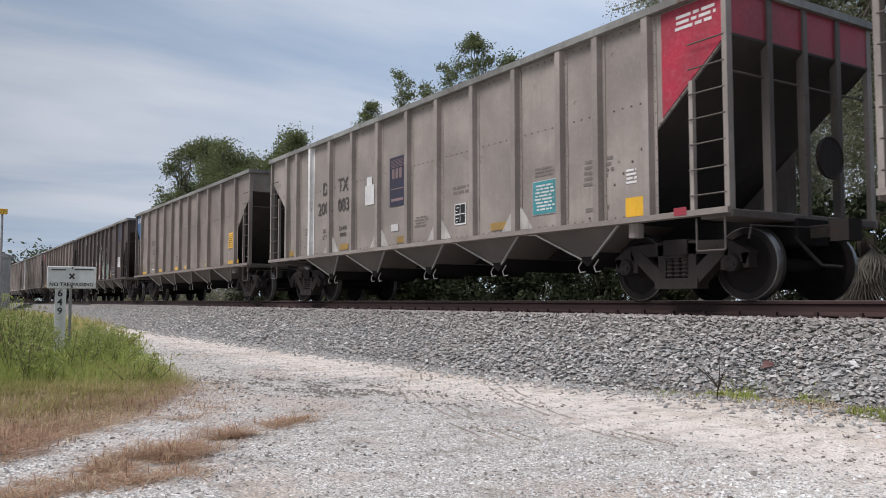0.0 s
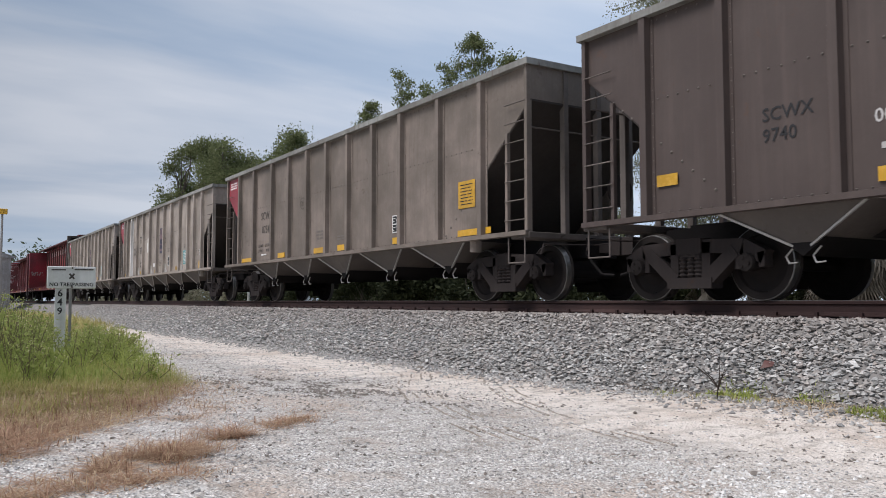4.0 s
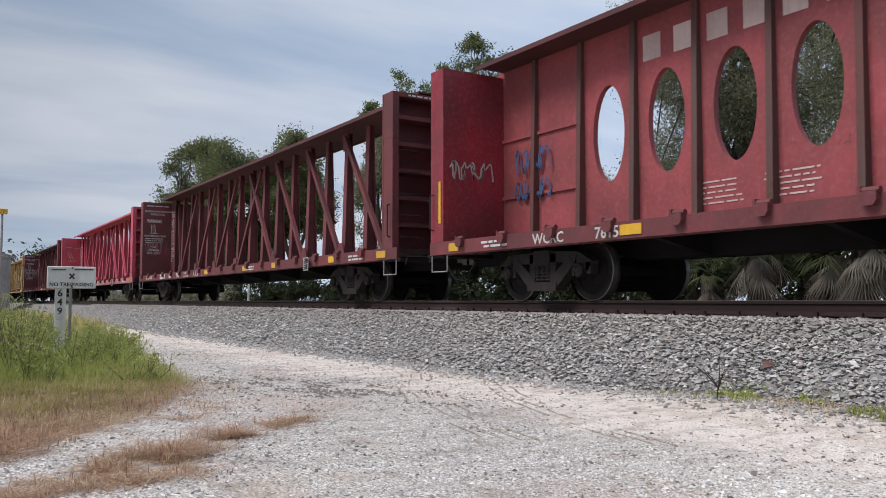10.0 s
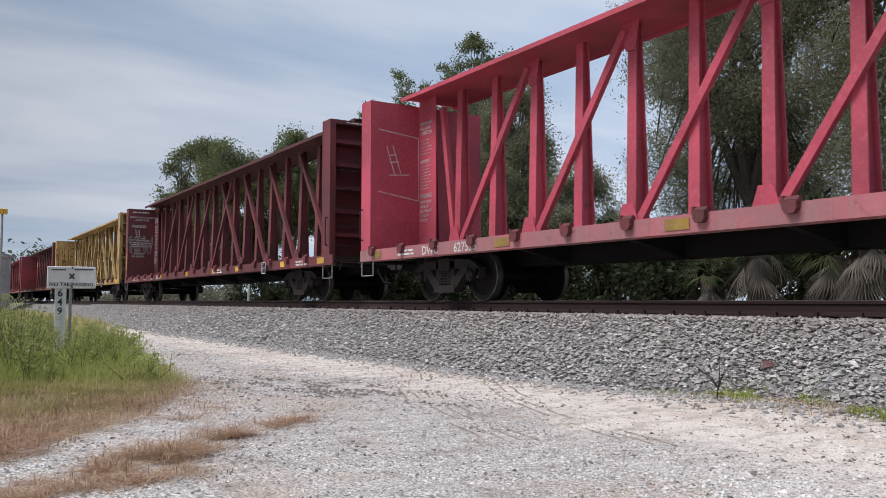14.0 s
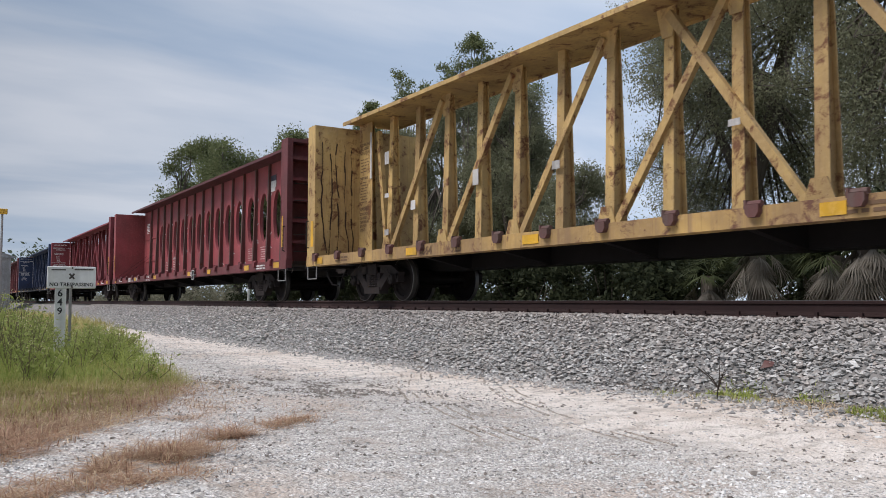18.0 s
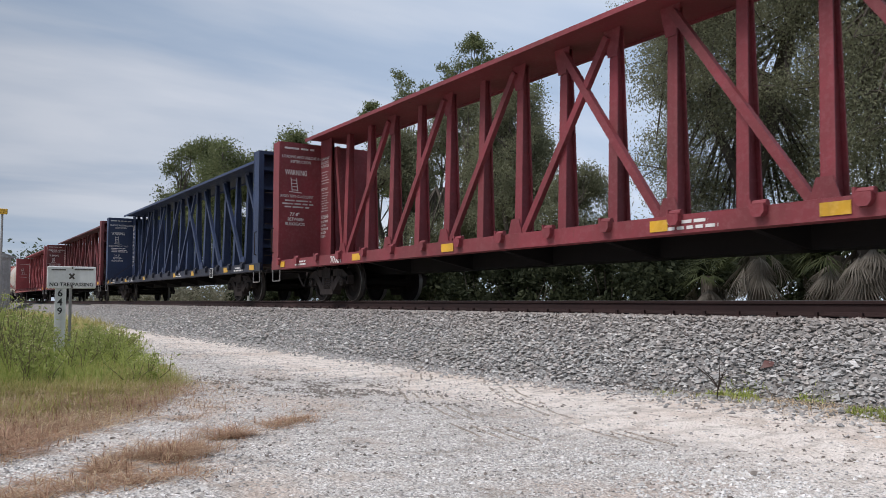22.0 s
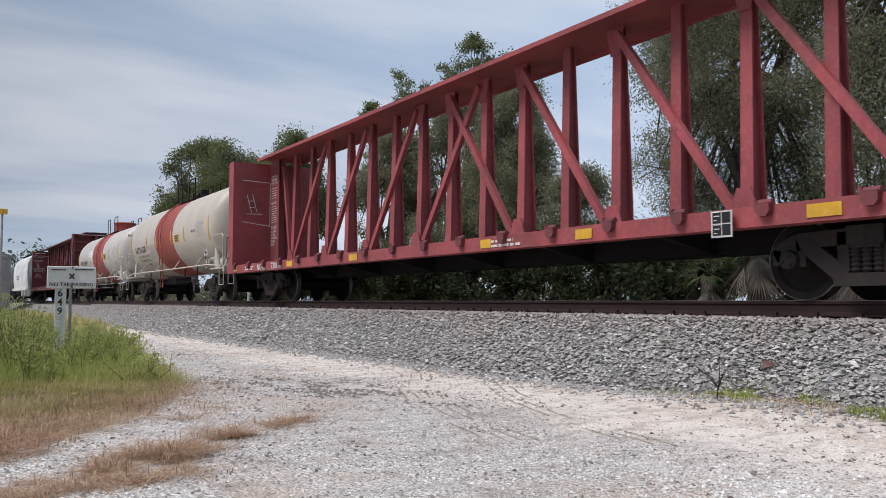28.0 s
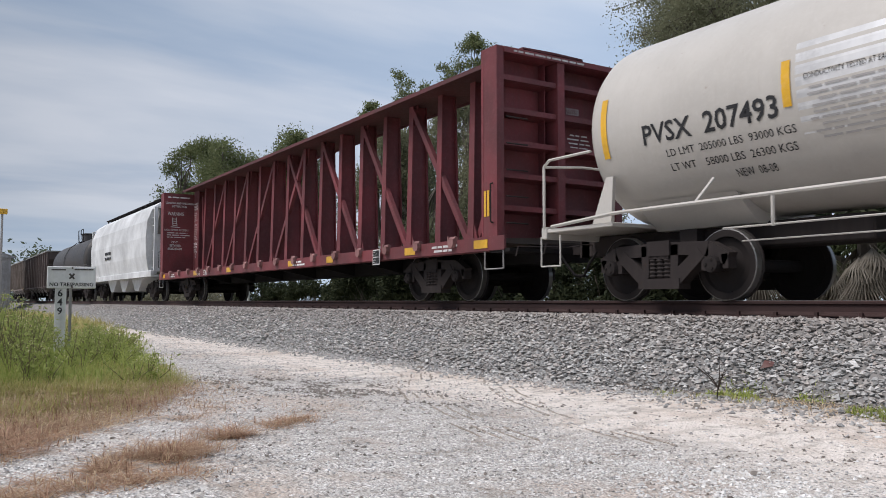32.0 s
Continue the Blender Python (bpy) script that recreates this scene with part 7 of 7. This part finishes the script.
M_REDSTONE = stone_material("red_brick_shard", (0.13, 0.06, 0.055), (0.18, 0.085, 0.075), (0.16, 0.075, 0.065))
lone_stone(-5.05, 6.93, ballast_z(6.93) + 0.015, 0.065, M_REDSTONE, "dull red shard of brick among the ballast")
lone_stone(-4.75, 5.55, dirt(-4.75, 5.55) + 0.012, 0.035, M_CLOD, "small dark stone on the sand")
lone_stone(-9.9, 5.9, dirt(-9.9, 5.9) + 0.015, 0.05, M_CLOD, "small dark stone on the sand")
lone_stone(-2.95, 3.9, dirt(-2.95, 3.9) + 0.010, 0.022, M_CLOD, "small dark stone on the gravel")


# ---------------------------------------------------------------- grass and weeds
def edge_y(x):
    """Where the grass ends towards the track, along x."""
    pts = [(-60, 6.3), (-35, 6.0), (-20, 4.2), (-13.4, 3.1), (-9.5, 2.45), (-8.6, 1.98), (-7.0, 1.22), (-5.9, 0.45), (-5.0, -0.3), (-3.0, -1.2)]
    for (a, ya), (b, yb) in zip(pts, pts[1:]):
        if a <= x <= b:
            return ya + (yb - ya) * (x - a) / (b - a)
    return pts[0][1] if x < pts[0][0] else -2


def blades(spots, seed, upright=0.45, lie=1.0):
    """Grass blades at (x, y, z, height, width): bent, tapered, each its own way."""
    rng = random.Random(seed)
    vs, fs = [], []
    for x, y, z, h, w in spots:
        a, bend = rng.uniform(0, 6.28), h * (rng.uniform(0.15, 0.9) if rng.random() < upright else rng.uniform(0.9, 2.4) * lie)
        h = h * (1.0 if bend < h else 0.55)
        c, s = math.cos(a), math.sin(a)
        px, py = -s * w / 2, c * w / 2
        b = len(vs)
        vs.extend([(x - px, y - py, z), (x + px, y + py, z), (x + px * 0.8 + c * bend * 0.3, y + py * 0.8 + s * bend * 0.3, z + h * 0.55),
                   (x - px * 0.8 + c * bend * 0.3, y - py * 0.8 + s * bend * 0.3, z + h * 0.55), (x + c * bend, y + s * bend, z + h * rng.uniform(0.8, 1.0))])
        fs.extend([(b, b + 1, b + 2, b + 3), (b + 3, b + 2, b + 4)])
    return vs, fs


M_GRASS = leaf_material("green_grass", (0.27, 0.335, 0.08), (0.54, 0.57, 0.19), 0.4)
M_OLIVE = leaf_material("olive_grass", (0.33, 0.31, 0.11), (0.60, 0.53, 0.24), 0.4)
M_STRAW = leaf_material("dry_straw", (0.44, 0.31, 0.19), (0.92, 0.76, 0.54), 0.3)
M_RUST = leaf_material("rusty_dry_grass", (0.27, 0.150, 0.095), (0.70, 0.48, 0.335), 0.25)
gr = random.Random(9)


def meadow(name, label, mat, count, x0, x1, inset, depth, hmin, hmax, width, seed, thin=0.0, upright=0.45, lie=1.0, fade=None):
    spots = []
    while len(spots) < count:
        x = gr.uniform(x0, x1)
        if fade and gr.random() > ease((x - fade[0]) / (fade[1] - fade[0])):
            continue
        d = gr.random() ** 0.8 * depth
        y = edge_y(x) - inset - d + gr.gauss(0, 0.12)
        g = noise.noise((x * 1.1, y * 1.1, seed)) * 0.5 + 0.5
        if gr.random() > 0.25 + 1.3 * (g - thin):
            continue
        h = hmin + (hmax - hmin) * gr.random() * (0.5 + g) * min(1.0, 0.35 + d)
        spots.append((x, y, dirt(x, y) - 0.01, h, width * gr.uniform(0.6, 1.4)))
    vs, fs = blades(spots, seed, upright, lie)
    return tagged(new(name, soup(name, vs, fs, mat)), label, "grass", kind="stuff")


# a mat of litter under the grass, with a ragged edge
def turf_material():
    m, ns, ls, bs = material("grass_litter")
    v = coords(ns, ls, shift=False)
    geo = ns.new("ShaderNodeNewGeometry")
    sep = ns.new("ShaderNodeSeparateXYZ"); ls.new(geo.outputs["Position"], sep.inputs[0])
    n1, n2 = fuzz(ns, ls, v, 3.0, 6, 0.65), fuzz(ns, ls, v, 45.0, 5, 0.75)
    dry = mixed(ns, ls, ramp(ns, ls, n2, 0.42, 0.58), (0.11, 0.075, 0.052), (0.50, 0.37, 0.26))
    green = mixed(ns, ls, ramp(ns, ls, n2, 0.35, 0.65), (0.10, 0.12, 0.04), (0.30, 0.30, 0.13))
    c = mixed(ns, ls, ramp(ns, ls, sep.outputs["X"], -6.8, -10.6), dry, green)
    c = mixed(ns, ls, ramp(ns, ls, n1, 0.5, 0.7, 0, 0.5), c, (0.50, 0.41, 0.32))
    ls.new(c, bs.inputs["Base Color"])
    bs.inputs["Roughness"].default_value = 0.95
    relief(ns, ls, bs, n2, 0.8, 0.03)
    return m


def turf():
    st = 0.08
    vs, fs, at = [], [], {}
    def vert(i, j):
        if (i, j) not in at:
            x, y = -22 + i * st, -4 + j * st
            at[(i, j)] = len(vs)
            m = edge_y(x) - 0.10 + 0.45 * noise.noise((x * 1.6, y * 1.6, 8)) + 0.22 * noise.noise((x * 6, y * 6, 1)) - y
            vs.append((x, y, dirt(x, y) + max(-0.03, min(0.012, m * 0.08)) + 0.008 * noise.noise((x * 6, y * 6, 2))))
        return at[(i, j)]
    for i in range(int(18.5 / st)):
        for j in range(int(9 / st)):
            x, y = -22 + (i + 0.5) * st, -4 + (j + 0.5) * st
            if y < edge_y(x) + 0.9:
                fs.append((vert(i, j), vert(i + 1, j), vert(i + 1, j + 1), vert(i, j + 1)))
    data = soup("turf", vs, fs, turf_material())
    data.shade_smooth()
    tagged(new("turf", data), "mat of dry brown and green grass litter", "turf", kind="structure")


turf()
meadow("green_grass", "lush green grass at the edge of the yard", M_GRASS, 30000, -20, -9.0, 0.0, 5.0, 0.08, 0.34, 0.010, 41, 0.1, 0.35, fade=(-9.0, -10.6))
meadow("olive_grass", "yellowing olive grass in front of the green weeds", M_OLIVE, 26000, -12.4, -6.4, -0.12, 2.4, 0.05, 0.19, 0.0075, 42, 0.12, 0.22, 1.4, (-6.4, -9.4))
meadow("dry_grass", "dry straw-brown grass beside the gravel", M_STRAW, 21000, -10.8, -4.2, -0.24, 2.0, 0.03, 0.14, 0.0070, 43, 0.22, 0.10, 1.8, (-10.8, -8.2))
meadow("rusty_grass", "rust-brown dead grass beside the gravel", M_RUST, 27000, -10.8, -4.2, -0.30, 1.9, 0.03, 0.14, 0.0068, 44, 0.22, 0.10, 1.8, (-10.8, -8.2))
meadow("far_grass", "green verge grass along the far track", M_OLIVE, 14000, -60, -19, 0.0, 6.0, 0.20, 0.60, 0.03, 45)

# thin tufts on the gravel: from, to, spread, blades, height
TUFTS = ((-4.88, 0.82, -5.38, 1.50, 0.11, 5200, 0.10), (-5.02, 1.08, -5.32, 1.48, 0.07, 2000, 0.13), (-5.58, 1.76, -5.72, 1.95, 0.045, 1000, 0.14),
         (-5.88, 2.22, -6.30, 2.68, 0.09, 1700, 0.09), (-4.35, 0.30, -4.75, 0.75, 0.15, 2600, 0.09), (-4.40, 0.80, -4.70, 1.30, 0.12, 2000, 0.08),
         (-6.6, 1.7, -7.6, 2.3, 0.20, 1100, 0.08), (-7.6, 2.0, -9.2, 2.8, 0.22, 1500, 0.09), (-5.5, 1.2, -6.0, 1.9, 0.14, 420, 0.08), (-6.2, 2.4, -7.2, 3.2, 0.22, 420, 0.06))
spots = []
for ax, ay, bx, by, wide, n, tall in TUFTS:
    for i in range(n):
        q = gr.random()
        f = math.sin(3.1416 * q) ** 0.5
        x, y = ax + (bx - ax) * q + gr.gauss(0, wide * f) + 0.10 * noise.noise((q * 6, n, 1)), ay + (by - ay) * q + gr.gauss(0, wide * f * 1.3) + 0.16 * noise.noise((q * 5, n, 7))
        if noise.noise((x * 5, y * 5, 3)) < gr.uniform(-0.35, 0.25):
            continue
        spots.append((x, y, dirt(x, y) - 0.005, tall * 1.4 * gr.uniform(0.12, 1.0) ** 1.6 * (0.5 + 0.5 * f), 0.0052))
gr.shuffle(spots)
cut = int(len(spots) * 0.75)
for nm, part_of, mt, sd in (("gravel_tufts", spots[:cut], M_RUST, 46), ("pale_tufts", spots[cut:], M_STRAW, 49)):
    vs, fs = blades(part_of, sd, 0.12, 1.5)
    tagged(new(nm, soup(nm, vs, fs, mt)), "thin brown tufts of dead grass on the gravel", "grass", kind="stuff")
spots = []
for i in range(3200):
    t = gr.random()
    x, y = -5.6 + 2.6 * t + gr.gauss(0, 0.12), 6.22 + 0.14 * math.sin(t * 5) + gr.gauss(0, 0.14)
    if noise.noise((x * 1.9, y * 1.9, 12)) > 0.06:
        spots.append((x, y, max(dirt(x, y), ballast_z(y)) - 0.01, gr.uniform(0.02, 0.085), 0.009))
vs, fs = blades(spots, 47)
tagged(new("toe_weeds", soup("toe_weeds", vs, fs, M_GRASS)), "low green weeds at the foot of the ballast", "weeds", kind="stuff")
spots = []
for i in range(1500):
    x, y = -4.0 + gr.gauss(0, 0.85), 6.12 + gr.gauss(0, 0.17)
    spots.append((x, y, max(dirt(x, y), ballast_z(y)) - 0.005, gr.uniform(0.015, 0.06), 0.006))
vs, fs = blades(spots, 48, 0.2, 1.6)
tagged(new("toe_straw", soup("toe_straw", vs, fs, M_STRAW)), "straw-coloured grass at the foot of the ballast", "grass", kind="stuff")

# leafy weeds: upright stems with small leaves and pale flower heads
M_WEED = leaf_material("weed_leaves", (0.26, 0.32, 0.085), (0.50, 0.54, 0.20), 0.45)
M_STEM = plain("weed_stems", (0.15, 0.13, 0.07), 0.9)
M_FLOWER = plain("pale_flowers", (0.55, 0.52, 0.30), 0.8)


def weed(x, y, h, seed, leafy=90):
    rng = random.Random(seed)
    t = thing("weed", pose(x, y, dirt(x, y) - 0.02), "tall leafy roadside weed with small pale flowers", "weed", "weeds round the sign")
    bm, clumps, heads = bmesh.new(), [], bmesh.new()
    for k in range(5):
        tip = Vector((rng.gauss(0, 0.16), rng.gauss(0, 0.16), h * rng.uniform(0.7, 1.0)))
        m = tip * 0.5 + Vector((rng.gauss(0, 0.04), rng.gauss(0, 0.04), 0))
        rod(bm, (0, 0, 0), m, 0.006, 4, 0.005); rod(bm, m, tip, 0.005, 4, 0.002)
        for f in (0.35, 0.55, 0.75, 0.95):
            clumps.append((tuple(tip * f), 0.09))
        for j in range(3):
            q = tip + Vector((rng.gauss(0, 0.04), rng.gauss(0, 0.04), rng.uniform(-0.06, 0.03)))
            lathe(heads, [(-0.005, 0.003), (0.0, 0.008), (0.005, 0.003)], "z", 5, tuple(q))
    tagged(part("stem", bm, M_STEM, t), kind="stuff")
    vs, fs = leaves(rng, clumps, leafy, 0.030, 0.35)
    tagged(put("foliage", soup("foliage", vs, fs, M_WEED), None, t), kind="stuff")
    tagged(part("flowering_top", heads, M_FLOWER, t), kind="stuff")


wr = random.Random(31)
for i in range(92):
    x = wr.uniform(-18.5, -9.8)
    y = edge_y(x) - 0.15 - wr.random() * 3.4
    side = (edge_y(x) - y)
    weed(x, y, min(0.80, 0.22 + 0.20 * side + wr.random() * 0.2), 500 + i, 150)
for i in range(17):
    q = wr.random()
    x = wr.uniform(-15.0, -10.8)
    weed(x, -x * (0.050 + 0.060 * q), (1.42 - 0.55 * q) * wr.uniform(0.82, 1.0), 600 + i, 100)


def twig(x, y):
    t = thing("dead_seedling", pose(x, y, dirt(x, y)), "bare dark leafless seedling at the ballast foot", "plant")
    rng = random.Random(4)
    bm = bmesh.new()
    rod(bm, (0, 0, -0.02), (0.02, 0, 0.13), 0.006, 5, 0.005)
    for dx, dz in ((-0.22, 0.30), (-0.12, 0.27), (-0.02, 0.30), (0.08, 0.24), (0.13, 0.29), (-0.18, 0.18)):
        m = Vector((dx * 0.4 + 0.02, rng.uniform(-0.03, 0.03), 0.12 + dz * 0.25))
        e = Vector((dx + 0.02, rng.uniform(-0.08, 0.08), dz))
        rod(bm, (0.02, 0, 0.08 + 0.03 * rng.random()), m, 0.005, 4, 0.004)
        rod(bm, m, e, 0.0045, 4, 0.0025)
        rod(bm, m, e + Vector((0.05, 0.02, -0.05)), 0.003, 4, 0.002)
    part("branching_stem", bm, M_TIE, t)


twig(-4.95, 6.05)

# ---------------------------------------------------------------- sign, posts, pole
M_SIGN = paint("weathered_white_sign", (0.86, 0.86, 0.84), 0.04, 0.15, 0.6, streak=0.2)
M_POSTW = paint("white_post", (0.92, 0.92, 0.90), 0.03, 0.12, 0.7, streak=0.15)


def warning_sign(x, y):
    """A mile post with a warning board; the board faces the camera."""
    t = thing("warning_sign", pose(x, y, 0.0, 0, 0, 82), "weathered white no trespassing board on a white mile post", "sign")
    post = part("post", block(-0.10, 0.08, -0.02, 0.02, -0.3, 1.18, 0.006), M_POSTW, t)
    part("stake", block(0.12, 0.17, 0.03, 0.08, -0.3, 1.16, 0.006), M_BARE, t)
    board = part("board", block(-0.23, 0.54, -0.050, -0.025, 1.165, 1.545, 0.012), M_SIGN, t)
    for px, pz in ((0.165, 1.52), (0.165, 1.19)):
        part("bolt", rod(bmesh.new(), (px, -0.052, pz), (px, -0.062, pz), 0.018, 8), M_BOLT, board)
    lettering("NO TRESPASSING", 0.088, M_BLACKLET, board, -0.19, 1.205, -0.054, 1.0, bold=0.002)
    bm = bmesh.new()
    for a, b, z in ((-0.16, 0.06, 1.475), (0.20, 0.50, 1.482)):
        box(bm, a, b, -0.056, -0.052, z, z + 0.022)
    part("print", bm, M_GREYLET, board)
    bm = bmesh.new()
    beam(bm, (0.12, -0.055, 1.42), (0.20, -0.055, 1.33), 0.03, 0.004); beam(bm, (0.20, -0.055, 1.42), (0.12, -0.055, 1.33), 0.03, 0.004)
    part("emblem", bm, M_GREYLET, board)
    for i, ch in enumerate("649"):
        lettering(ch, 0.17, M_BLACKLET, post, -0.06, 1.03 - 0.155 * i, -0.024, 1.0, bold=0.003)
    return t


warning_sign(-15.45, 2.02)

pole = thing("signal_mast", pose(-44.9, 3.15, 0.0), "slim grey mast with a yellow box on top", "mast")
part("mast", rod(bmesh.new(), (0, 0, -0.2), (0, 0, 5.2), 0.07, 12, 0.05), M_BARE, pole)
part("top_box", block(-0.12, 0.12, -0.22, 0.22, 5.16, 5.42, 0.02), M_YELLOW, pole)
mk = thing("marker_post", pose(-56.7, 19.6, 0.3), "short white marker post beyond the track", "post")
part("shaft", block(-0.06, 0.06, -0.06, 0.06, -0.2, 1.75, 0.01), M_POSTW, mk)
part("cap", lathe(bmesh.new(), [(1.75, 0.085), (1.80, 0.08), (1.83, 0.03)], "z", 8), M_POSTW, mk)


def shed(x, y):
    t = thing("shed", pose(x, y, 0.0), "low grey metal shed far down the line", "shed")
    wall = paint("shed_cladding", (0.40, 0.41, 0.42), 0.1, 0.3)
    part("wall", block(-4, 4, -3, 3, -0.3, 4.6), wall, t)
    part("roof", prism(bmesh.new(), [(-3.3, 4.55), (0, 5.6), (3.3, 4.55), (3.3, 4.45), (-3.3, 4.45)], -4.3, 4.3, "x"), wall, t)
    part("door", block(4.0, 4.06, -1.2, 1.2, -0.3, 2.6), M_DARK, t)


shed(-79, 3.0)


def motions():
    """The train rolls through at a steady speed; its wheels turn with it."""
    for car, x0 in CARS:
        walk(car, [(t, pose(x0 + SPEED * t, TRACK_Y, RAIL_Z)) for t in range(0, 33, 2)])
    spin = []
    for k in range(int(SECONDS * FPS) + 1):
        t = k / FPS
        spin.append((t, pose(0, 0, 0, 0, math.degrees(SPEED * t / WHEEL_R) % 360, 0)))
    first = WHEELSETS[0]
    walk(first, spin)
    keys = first.animation_data
    for w in WHEELSETS[1:]:
        w.rotation_mode = "QUATERNION"
        w.animation_data_create()
        w.animation_data.action = keys.action
        w.animation_data.action_slot = keys.action_slot


motions()
